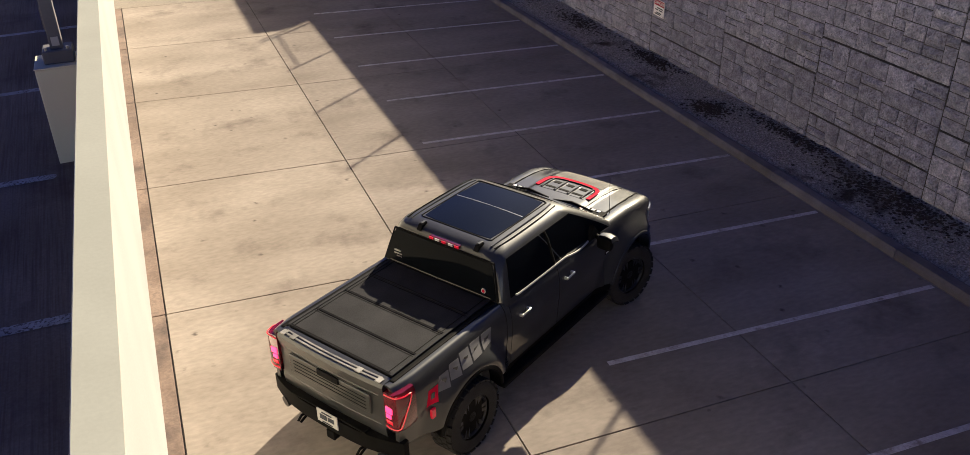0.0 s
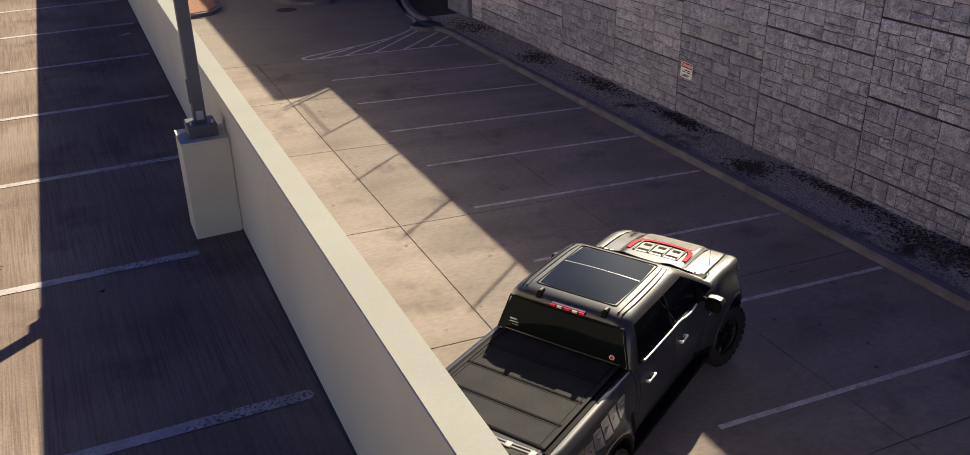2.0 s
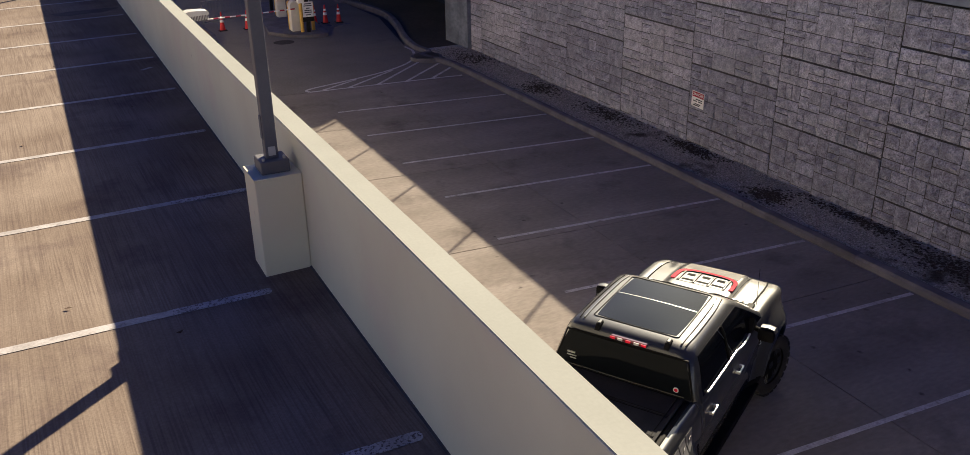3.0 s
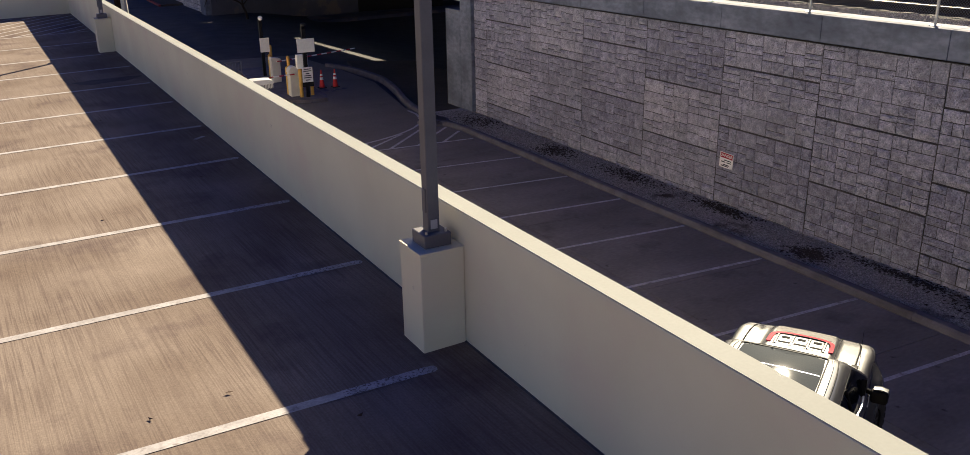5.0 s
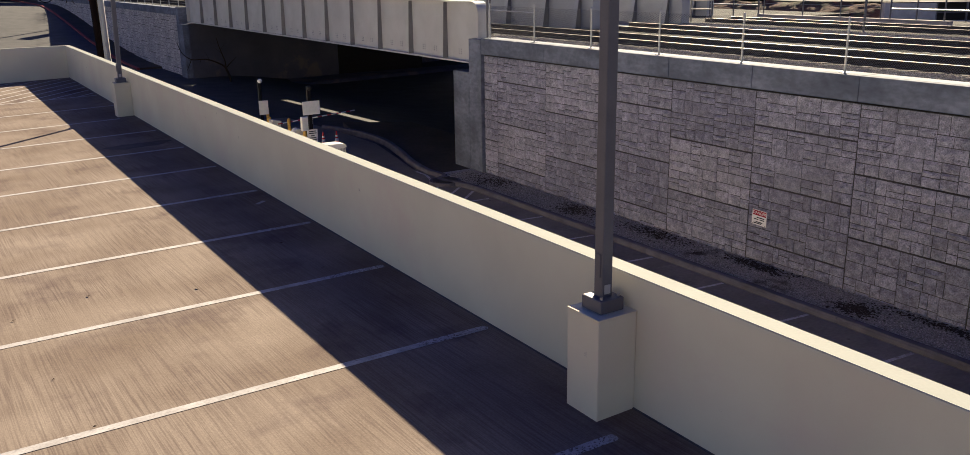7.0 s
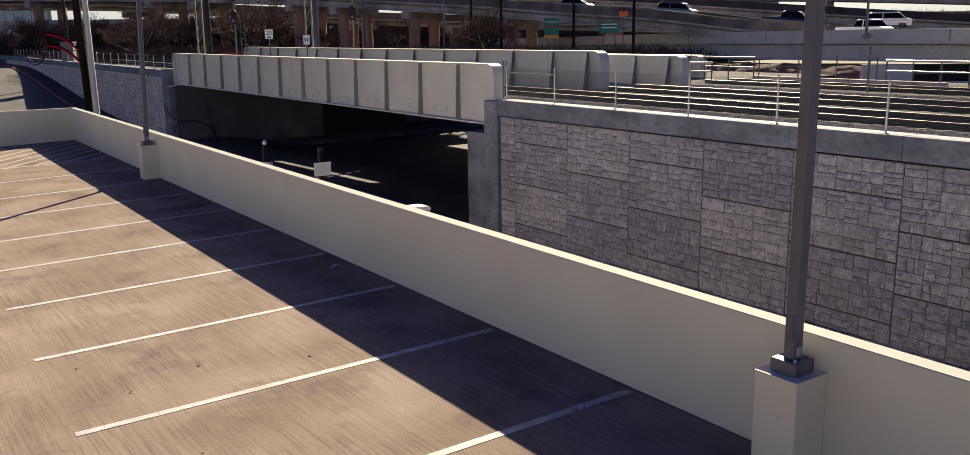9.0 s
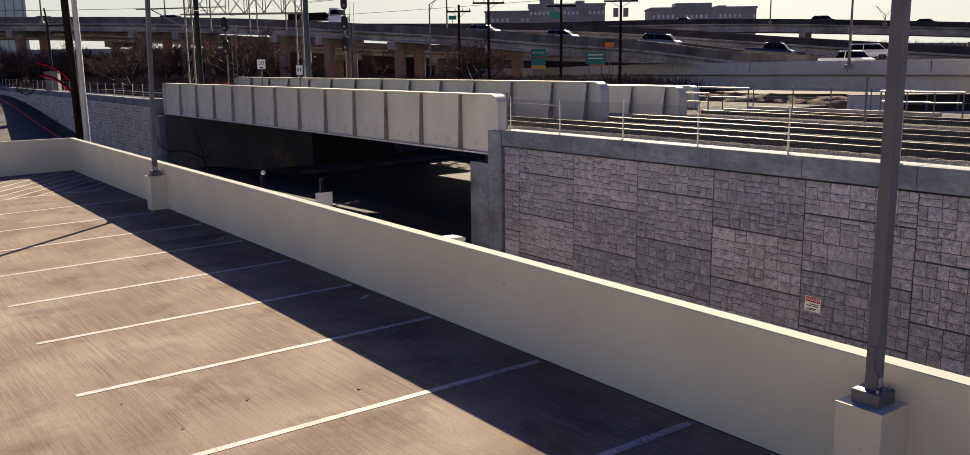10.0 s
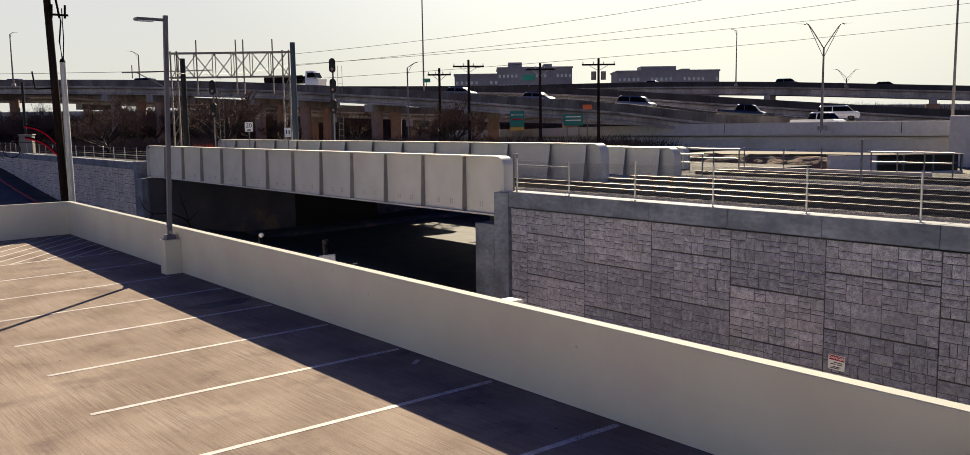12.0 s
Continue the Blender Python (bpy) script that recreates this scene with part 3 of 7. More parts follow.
def pebbles(name, n, x0, x1, y0, y1, z, r0, r1, mat, label, flat=0.7, centres=None):
    """Loose small stones or litter as one mesh."""
    vs, fs = [], []
    for _ in range(n):
        if centres:
            cx, cy, sx, sy = rng.choice(centres)
            x, y = rng.gauss(cx, sx), rng.gauss(cy, sy)
            if not (x0 < x < x1):
                continue
        else:
            x, y = rng.uniform(x0, x1), rng.uniform(y0, y1)
        r, a = rng.uniform(r0, r1), rng.uniform(0, 6.28)
        b = len(vs)
        for k in range(4):
            rr = r * rng.uniform(0.7, 1.2)
            vs.append((x + rr * math.cos(a + k * 1.571), y + rr * math.sin(a + k * 1.571), z + r * flat * rng.uniform(0.1, 0.4)))
        vs.append((x + rng.uniform(-0.3, 0.3) * r, y + rng.uniform(-0.3, 0.3) * r, z + r * flat * rng.uniform(0.8, 1.3)))
        vs.append((x, y, z - r * 0.4))
        for k in range(4):
            fs.append((b + k, b + (k + 1) % 4, b + 4))
            fs.append((b + (k + 1) % 4, b + k, b + 5))
    me = bpy.data.meshes.new(name)
    me.from_pydata(vs, [], fs)
    me.materials.append(mat)
    return tagged(new(name, me), label, "stones", kind="stuff")


pebbles("gravel_stones", 16000, 10.76, WALL_X - 0.02, 5.0, 32.0, RAMP_Z + 0.11, 0.014, 0.04, M_GRAVEL, "loose grey gravel stones at the foot of the wall")
M_LITTER = material("dead_leaves", (0.02, 0.014, 0.011), (0.05, 0.036, 0.027), 14, 0.95, island=0.3)
pebbles("leaf_litter", 4200, 10.78, WALL_X - 0.02, 5, 32, RAMP_Z + 0.125, 0.018, 0.045, M_LITTER, "dark heaps of dead leaves on the gravel", 0.35,
        [(11.7, 10.2, 0.28, 0.6), (11.85, 9.3, 0.25, 0.5), (11.3, 14.6, 0.2, 0.25), (11.75, 21.5, 0.2, 0.6), (11.5, 25.0, 0.25, 0.4), (11.9, 17.9, 0.15, 0.5), (11.5, 30.0, 0.4, 0.6), (11.95, 12.6, 0.1, 0.8)])

# ---- coping, pilasters, embankment ----
y = -16.0
edges = [-16.0, -11.4, -8.4, -5.4, -2.4, 0.6, 3.6, 6.6, 9.6, 12.62, 15.63, 18.68, 21.66, 24.62, 27.6, 31.52]
for a, b in zip(edges, edges[1:]):
    tagged(part("coping", boxed(WALL_X - 0.11, WALL_X + 0.6, a + 0.006, b - 0.006, 1.10, COPE_TOP, bevel=0.012), M_COPING), "grey cast concrete coping block on the stone wall", "coping", "coping blocks", "structure")
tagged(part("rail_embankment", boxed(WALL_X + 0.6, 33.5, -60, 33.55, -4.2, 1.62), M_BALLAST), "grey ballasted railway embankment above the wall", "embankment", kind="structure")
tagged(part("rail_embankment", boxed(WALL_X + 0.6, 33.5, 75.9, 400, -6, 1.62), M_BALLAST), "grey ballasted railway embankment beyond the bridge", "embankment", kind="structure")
tagged(part("pilaster", boxed(WALL_X - 0.13, 12.45, 31.525, 32.37, -4.2, 1.62, bevel=0.015), M_COPING), "grey concrete end pilaster of the wall", "pilaster", kind="structure")
tagged(part("pilaster", boxed(WALL_X - 0.13, 33.0, 32.375, 33.56, -4.6, 0.36, bevel=0.015), M_COPING), "grey concrete bearing pilaster under the girder", "pilaster", kind="structure")
tagged(part("wall_backing", boxed(12.455, 33, 31.525, 32.37, -4.2, 1.6), M_COPING), "concrete back wall of the bridge bearing", "wall", kind="structure")
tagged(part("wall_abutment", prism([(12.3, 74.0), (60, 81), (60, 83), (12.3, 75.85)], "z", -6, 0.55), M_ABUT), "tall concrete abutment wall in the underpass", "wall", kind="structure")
tagged(part("bearing_block", boxed(11.9, 13.2, 74.3, 75.85, -4, 0.5, bevel=0.02), M_COPING), "grey concrete bearing block under the girder end", "block", kind="structure")
tagged(part("bearing_block", boxed(12.05, 13.2, 75.86, 76.6, -4, 1.75, bevel=0.02), M_COPING), "grey concrete end block of the far wall", "block", kind="structure")
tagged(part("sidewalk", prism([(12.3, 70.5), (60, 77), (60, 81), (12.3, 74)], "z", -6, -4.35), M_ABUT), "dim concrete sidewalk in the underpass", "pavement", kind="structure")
tagged(part("wall_stone_core", boxed(WALL_X + 0.045, WALL_X + 0.6, -16, 31.52, -4.2, 1.095), M_JOINT), "dark core of the stone-faced wall", "wall", kind="structure")

# ---- far stone wall on the other side of the underpass ----
far_wall = tagged(part("wall_stone_far", boxed(WALL_X + 0.02, WALL_X + 0.6, 76.61, 190, -4.2, 1.1), M_JOINT), "grey split-stone retaining wall beyond the underpass", "wall", kind="structure")
tagged(part("coping_far", boxed(WALL_X - 0.11, WALL_X + 0.6, 76.61, 190, 1.105, COPE_TOP, bevel=0.012), M_COPING), "grey concrete coping of the far wall", "coping", kind="structure")


# road climbing beside the far wall, with a red-painted kerb and an earth verge
def climb_z(y):
    return -3.60 + 3.95 * ease((y - 84) / 66.0)


CLIMB = [84 + 5 * k for k in range(22)]
road = prism([(y, climb_z(y)) for y in CLIMB] + [(189, -4.2), (84, -4.2)], "x", -40, 10.1)
tagged(part("road", road, M_ASPHALT), "dark worn asphalt road climbing beside the wall", "road", kind="structure")
verge = prism([(y, climb_z(y) + 0.14) for y in CLIMB] + [(189, -4.2), (84, -4.2)], "x", 10.32, 12.2)
tagged(part("verge", verge, M_GROUND), "dark bare earth verge at the foot of the far wall", "ground", kind="structure")
kerb_line = sweep([(10.21, y, climb_z(y)) for y in CLIMB], [(-0.1, -0.3), (-0.1, 0.14), (0.1, 0.16), (0.1, -0.3)])
tagged(part("kerb", kerb_line, plain("faded_red_kerb_paint", (0.26, 0.035, 0.03), 0.8)), "faded red painted kerb beside the climbing road", "kerb", kind="structure")


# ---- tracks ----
# bed and ties: oily, and darkened further for the rails' shadow
M_BALLAST_SHADED = material("oily_shaded_ballast", (0.003465, 0.003094, 0.003218), (0.01238, 0.01114, 0.01114), 14, 0.95, bump=1.0, fine=40, fine_mix=0.5)
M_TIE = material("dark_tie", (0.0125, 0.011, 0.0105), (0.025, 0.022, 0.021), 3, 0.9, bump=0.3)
M_RUST = material("rusty_rail_web", (0.02, 0.013, 0.011), (0.035, 0.023, 0.018), 5, 0.85, bump=0.3)
RAIL = [(-0.075, 0.0), (0.075, 0.0), (0.075, 0.02), (0.015, 0.035), (0.012, 0.12), (0.037, 0.135), (0.037, 0.165), (-0.037, 0.165), (-0.037, 0.135), (-0.012, 0.12), (-0.015, 0.035), (-0.075, 0.02)]
# sunlit copy of the ballast, its bright speckle put into the colour
M_PALEBALLAST = material("sunlit_ballast", (0.2088, 0.1886, 0.1741), (0.4642, 0.432, 0.4062), 26, 0.95, bump=0.6, fine=60, fine_mix=0.5, island=0.45)
BED = 1.62
for cx, half in ((15.42, 0.925), (20.0, 1.05), (26.6, 0.85)):
    for y0, y1 in ((-40, 74.8), (76.0, 260)) if cx < 18 else ((-40, 33.5), (76.0, 260)):
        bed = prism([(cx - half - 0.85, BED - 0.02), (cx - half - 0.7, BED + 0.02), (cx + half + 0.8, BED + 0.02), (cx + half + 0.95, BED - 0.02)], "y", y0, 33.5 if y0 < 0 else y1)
        tagged(part("ballast_bed", bed, M_BALLAST_SHADED), "oily ballast bed under the track, blackened for rail shadow", "ballast", kind="structure")
        track = empty("railway_track", pose(cx, 0, BED), "steel rails on dark ties in oily ballast", "railway track", "tracks", "structure")
        for s in (-1, 1):
            part("rail", prism([(u + s * half, v + 0.02) for u, v in RAIL], "y", y0, y1), M_RUST, track)
            part("rail_head", boxed(s * half - 0.037, s * half + 0.037, y0, y1, 0.186, 0.194), M_RAIL, track, "polished running surface of the rail")
        bm = bmesh.new()
        yy = max(5.0, y0)
        while yy < min(y1, 110):
            box(bm, -half - 0.45, half + 0.25, yy, yy + 0.24, 0.0, 0.032)
            yy += 0.62
        part("ties", bm, M_TIE, track, "row of railway ties", kind="stuff")
for x0, x1, n in ((12.82, 13.7, 15000), (17.1, 17.9, 4500), (22.6, 24.6, 6000), (28.3, 29.2, 2500)):
    pebbles("ballast_stones", n, x0, x1, 8.0, 33.0, 1.62, 0.025, 0.06, M_PALEBALLAST, "pale loose ballast stones beside the rails", 1.0)
# low humps of ballast along the coping
for k in range(9):
    pebbles("ballast_hump", 500, 12.85, 13.7, 8, 33, 1.66, 0.025, 0.06, M_PALEBALLAST, "small hump of pale ballast behind the coping", 1.0, [(13.25, 14.6 + 2.1 * k, 0.22, 0.4)])
tagged(part("low_wall", boxed(29.4, 29.7, 23.9, 33.65, 1.2, 1.86, bevel=0.02), M_HIGHWAY), "low weathered concrete kerb wall beyond the tracks", "wall", kind="structure")


# ---- bridges: through plate girders ----
def girder(gx, y0, y1, zb, zt, panels, taper, first, pitch, grow):
    """A plate girder along y with flanges, a rounded end at y0 and a stiffener at every panel."""
    g = empty("plate_girder", pose(gx, y0, zb), "pale grey painted steel plate girder of the railway bridge", "bridge girder", "bridge girders", "structure")
    L, h, r = y1 - y0, zt - zb, 0.42
    corner = [(r - r * math.cos(a), h - r + r * math.sin(a)) for a in [radians(90 * k / 8) for k in range(9)]]
    web = [(0.0, 0.0)] + corner + [(L - u, v) for u, v in reversed(corner)] + [(L, 0.0)]
    part("web", prism(web, "x", -0.012, 0.012), M_GIRDER, g)
    line = [(0.0, 0.05)] + corner + [(L - u, v) for u, v in reversed(corner)] + [(L, 0.05)]
    bm = bmesh.new()
    rows = []
    for k, (u, v) in enumerate(line):
        a, b = line[max(k - 1, 0)], line[min(k + 1, len(line) - 1)]
        d = Vector((b[0] - a[0], b[1] - a[1])).normalized()
        n = Vector((-d.y, d.x)) * 0.035
        rows.append([bm.verts.new((x, u + n.x * e, v + n.y * e)) for x, e in ((-0.25, 0), (0.25, 0), (0.25, 1), (-0.25, 1))])
    for p, q in zip(rows, rows[1:]):
        for k in range(4):
            bm.faces.new((p[k], p[(k + 1) % 4], q[(k + 1) % 4], q[k]))
    bmesh.ops.recalc_face_normals(bm, faces=bm.faces)
    part("top_flange", bm, M_GIRDER, g)
    part("bottom_flange", boxed(-0.25, 0.25, 0.0, L, -0.03, 0.03), M_GIRDER, g)
    for y in ([1.05] if taper else []) + [first + pitch * i + grow * i * i - y0 for i in range(panels)]:
        wb = 0.24 + taper
        bm = prism([(-0.012, 0.03), (-wb, 0.03), (-0.16, h - 0.04), (-0.012, h - 0.04)], "y", y - 0.02, y + 0.02)
        rib = part("stiffener", bm, M_RIB, g)
        if taper:
            part("brace_flange", loft([[(u, y - v, z), (u, y + v, z), (u - 0.025, y + v, z), (u - 0.025, y - v, z)] for u, v, z in ((-wb, 0.19, 0.03), (-0.16, 0.11, h - 0.05))]), M_GIRDER, rib)
        bm = bmesh.new()
        for by in (-0.35, -0.25, 0.25, 0.35):
            for bz in (0.16, 0.24, 0.32):
                box(bm, -0.022, -0.010, y - pitch / 2 + by * 1.6 - 0.02, y - pitch / 2 + by * 1.6 + 0.02, bz + 0.1, bz + 0.13)
        if not taper:
            part("bolts", bm, M_COPING, g, kind="stuff")
        else:
            bm.free()
    return g


girder(12.47, 31.95, 73.9, 0.70, 2.95, 12, 0.0, 34.62, 2.93, 0.0275)
girder(18.72, 32.9, 75.6, 0.72, 3.28, 12, 0.35, 36.29, 3.0, 0.025)
girder(24.6, 33.7, 77.0, 0.6, 2.93, 12, 0.35, 37.0, 3.0, 0.025)
girder(30.8, 38.1, 78.0, 0.6, 2.75, 11, 0.35, 41.2, 3.0, 0.025)
# decks past x 30.8 are unseen, added to keep sun off the underpass
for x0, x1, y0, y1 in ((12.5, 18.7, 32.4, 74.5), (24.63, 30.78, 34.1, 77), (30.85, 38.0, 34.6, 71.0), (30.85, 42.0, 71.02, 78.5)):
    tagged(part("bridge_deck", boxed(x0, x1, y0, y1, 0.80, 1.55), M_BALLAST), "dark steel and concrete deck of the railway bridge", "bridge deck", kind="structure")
# middle bridge: unseen skewed slot between two deck halves, shaped to pass a sunbeam
for pts in ([(18.75, 33.6), (22.2, 33.6), (22.2, 45.1), (20.9, 50.6), (21.35, 51.2), (20.45, 63.6), (20.6, 76.5), (18.75, 76.5)],
            [(22.25, 33.6), (24.57, 33.6), (24.57, 76.5), (20.65, 76.5), (20.5, 63.8), (21.15, 63.7), (22.15, 51.2), (21.27, 50.6), (22.5, 45.1)]):
    tagged(part("bridge_deck", prism(pts, "z", 1.33, 1.55), M_COPING), "dark steel and concrete deck of the railway bridge", "bridge deck", kind="structure")


# ---- chain-link fence on the coping ----
def fence(name, x, ys, z, h, mesh_step, label):
    f = empty(name, pose(x, ys[0], z), label, "fence")
    for y in ys:
        p = part("post", rod(bmesh.new(), (0, y - ys[0], 0), (0, y - ys[0], h), 0.03), M_STEEL, f, smooth=True)
        part("cap", rod(bmesh.new(), (0, y - ys[0], h), (0, y - ys[0], h + 0.04), 0.036, 0.01), M_STEEL, p)
        part("foot_plate", boxed(-0.08, 0.08, y - ys[0] - 0.08, y - ys[0] + 0.08, 0, 0.015), M_STEEL, p)
    L = ys[-1] - ys[0]
    part("bottom_wire", rods([((0, 0, 0.08), (0, L, 0.08))], 0.004, 5), M_STEEL, f)
    part("top_wire", rods([((0, 0, h - 0.05), (0, L, h - 0.05))], 0.004, 5), M_STEEL, f)
    if mesh_step:
        vs, fs = [], []
        hh, r, n = h - 0.12, 0.0028, int(L / mesh_step)
        for k in range(-int(hh / mesh_step) - 1, n):
            for s in (1, -1):
                ya, yb = k * mesh_step, k * mesh_step + hh
                za, zb = (0.06, h - 0.06) if s > 0 else (h - 0.06, 0.06)
                if ya < 0:
                    f0 = -ya / hh
                    ya, za = 0, za + (zb - za) * f0
                if yb > L:
                    f1 = (L - ya) / (yb - ya)
                    yb, zb = L, za + (zb - za) * f1
                if yb - ya < 0.02:
                    continue
                b = len(vs)
                for yy, zz in ((ya, za), (yb, zb)):
                    vs += [(r, yy, zz - r), (-r, yy, zz - r), (0, yy, zz + r)]
                fs += [(b, b + 1, b + 4, b + 3), (b + 1, b + 2, b + 5, b + 4), (b + 2, b, b + 3, b + 5)]
        me = bpy.data.meshes.new("wire_mesh")
        me.from_pydata(vs, [], fs)
        me.materials.append(M_WIRE)
        ob = new("wire_mesh", me)
        ob.parent = f
        tagged(ob, "diamond chain-link wire mesh", kind="stuff")
    return f


fc = fence("chain_link_fence", 12.4, [-14.5 + 3.075 * k for k in range(15)] + [31.35], COPE_TOP, 1.22, 0.06, "galvanised chain-link fence standing on the wall coping")
part("top_rail", rods([((0, 28.55 + 14.5, 0.98), (0, 31.35 + 14.5, 1.0))], 0.022), M_STEEL, fc)
for y in (31.42, 31.62):
    part("end_post", rod(bmesh.new(), (0.05, y + 14.5, 0), (0.05, y + 14.5, 1.42), 0.035), M_POLE, fc, smooth=True)
fence("pipe_rail_fence", 12.4, [76.8 + 3.0 * k for k in range(28)], COPE_TOP, 1.1, 0, "thin steel pipe fence on the far wall coping")


# ---- pickup truck ----
def round_rect(x0, x1, h, z, r, n=5):
    """A rounded rectangle in plan, from x0 to x1 and -h to h, at height z."""
    pts = []
    for cx, cy, a0 in ((x1 - r, h - r, 0), (x0 + r, h - r, 90), (x0 + r, -h + r, 180), (x1 - r, -h + r, 270)):
        for k in range(n + 1):
            a = radians(a0 + 90 * k / n)
            pts.append((cx + r * math.cos(a), cy + r * math.sin(a), z))
    return pts


def sheet(fn, nu, nv, thick=0.006):
    """A thin curved pane: fn(u, v) gives the outer face, closed towards fn's inside by its thickness."""
    bm = bmesh.new()
    g = [[Vector(fn(i / nu, j / nv)) for j in range(nv + 1)] for i in range(nu + 1)]
    o = [[bm.verts.new(p) for p in row] for row in g]
    for i in range(nu):
        for j in range(nv):
            bm.faces.new((o[i][j], o[i + 1][j], o[i + 1][j + 1], o[i][j + 1]))
    bmesh.ops.recalc_face_normals(bm, faces=bm.faces)
    bmesh.ops.solidify(bm, geom=bm.faces[:], thickness=thick)
    return bm


def arch(cx, cz, r, a0, a1, n=12):
    return [(cx + r * math.cos(radians(a0 + (a1 - a0) * k / n)), cz + r * math.sin(radians(a0 + (a1 - a0) * k / n))) for k in range(n + 1)]


M_PAINT = material("dark_grey_metallic_paint", (0.034, 0.0365, 0.0385), (0.040, 0.0425, 0.0445), 2, 0.48, metal=0.55, fine=300, fine_mix=0.08, coat=1.0, spec=0.4)
M_PAINT.node_tree.nodes["Principled BSDF"].inputs["Coat Roughness"].default_value = 0.05
M_PAINT.node_tree.nodes["Principled BSDF"].inputs["Coat IOR"].default_value = 1.5
M_TRIM = material("black_textured_plastic", (0.004, 0.004, 0.0045), (0.007, 0.007, 0.0075), 6, 0.6, fine=200, fine_mix=0.2, spec=0.05)
M_TONNEAU = material("dark_grey_cover_skin", (0.0125, 0.0128, 0.0165), (0.020, 0.0204, 0.025), 3, 0.75, bump=0.25, fine=260, fine_mix=0.45, spec=0.12)
M_GLASS = plain("tinted_car_glass", (0.004, 0.005, 0.007), 0.05, spec=0.03)
M_ROOFGLASS = plain("dark_roof_glass", (0.004, 0.006, 0.012), 0.03, spec=0.2)
M_RUBBER = material("tyre_rubber", (0.0084, 0.0077, 0.0077), (0.0154, 0.014, 0.0133), 5, 0.85, fine=90, bump=0.3)
M_RIM = plain("dark_alloy", (0.05, 0.05, 0.052), 0.35, 0.8)
M_CHROME = plain("bright_trim", (0.62, 0.62, 0.60), 0.3, 0.8)
M_RED = plain("red_lamp_glass", (0.55, 0.01, 0.02), 0.2, coat=0.8, emit=0.06)
M_REDDARK = plain("dark_red_lamp_glass", (0.10, 0.005, 0.008), 0.12, coat=1.0)
M_REDGLOW = plain("lit_brake_lamp", (1.0, 0.03, 0.08), 0.3, emit=0.9)
M_REDPAINT = plain("red_accent_paint", (0.50, 0.006, 0.03), 0.6, spec=0.04)
M_DECAL = plain("grey_decal_film", (0.12, 0.12, 0.125), 0.55)
M_SPOILER = material("scuffed_bright_plate", (0.16, 0.157, 0.15), (0.30, 0.293, 0.28), 6, 0.5, metal=0.3, fine=60, fine_mix=0.3)
M_VENT = plain("matt_black_vent", (0.006, 0.006, 0.0065), 0.9, spec=0.15)
M_DECALDARK = material("matt_bonnet_graphic", (0.10, 0.095, 0.09), (0.13, 0.122, 0.115), 5, 0.65, fine=120, fine_mix=0.2, spec=0.2)
M_WHITEPLATE = plain("white_plate", (0.42, 0.42, 0.42), 0.4)
M_INK = plain("dark_print", (0.03, 0.035, 0.05), 0.6)
M_LENS = plain("clear_lamp_glass", (0.6, 0.62, 0.62), 0.08, 0.3, coat=1.0)

truck = empty("pickup_truck", pose(2.38, 7.97, RAMP_Z, 0, 0, 31.3) @ Matrix.Diagonal((1.01, 1.02, 1.045, 1)), "dark grey metallic four-door pickup truck parked across the driveway", "pickup truck")

# half width of the body at each height
SIDE = [(0.40, 0.90), (0.55, 0.945), (0.72, 0.962), (0.90, 0.972), (1.02, 0.986), (1.10, 0.988), (1.22, 0.984), (1.32, 0.968), (1.40, 0.940), (1.455, 0.895)]


def body_y(x, z):
    """Half width of the painted body: tumbled sides, swelling over the wheels, drawn in at the nose and tail."""
    y = SIDE[-1][1]
    for (z0, y0), (z1, y1) in zip(SIDE, SIDE[1:]):
        if z <= z1:
            y = y0 + (y1 - y0) * max(0.0, (z - z0) / (z1 - z0))
            break
    for wx in (0.0, 3.69):
        y += 0.115 * ease((0.86 - math.hypot(x - wx, z - 0.50)) / 0.27)
    if x > 3.85:
        y -= 0.20 * ((x - 3.85) / 0.78) ** 2.2
    if x < -0.75:
        y -= 0.05 * ((-0.75 - x) / 0.35) ** 2
    return y


def wheel_gap(x, base):
    """The lower edge of the body, arched over the wheels."""
    z = base
    for wx, r in ((0.0, 0.56), (3.69, 0.58)):
        if abs(x - wx) < r:
            z = max(z, 0.50 + math.sqrt(r * r - (x - wx) ** 2))
    return z


def skin(s, x0, x1, low, high, nx=12, nz=12, thick=0.05, lift=0.0, top=()):
    """One side panel of the body from x0 to x1 between two edges; top adds points of (half width, height added) over the shoulder."""
    bm = bmesh.new()
    rows = []
    for i in range(nx + 1):
        x = x0 + (x1 - x0) * i / nx
        zl, zh = low(x), high(x)
        pts = []
        for j in range(nz + 1):
            z = zl + (zh - zl) * j / nz
            pts.append((x, body_y(x, z) + lift, z))
        last = pts[-1][1]
        pts += [(x, last * w, zh + dz) for w, dz in top]
        ring = pts + [(px, py - thick, pz - (0.012 if k >= len(pts) - len(top) else 0)) for k, (px, py, pz) in reversed(list(enumerate(pts)))]
        rows.append([bm.verts.new((px, s * py, pz)) for px, py, pz in ring])
    n = len(rows[0])
    for a, b in zip(rows, rows[1:]):
        for k in range(n):
            bm.faces.new((a[k], a[(k + 1) % n], b[(k + 1) % n], b[k]))
    bm.faces.new(rows[0][::-1])
    bm.faces.new(rows[-1])
    bmesh.ops.recalc_face_normals(bm, faces=bm.faces)
    return bm


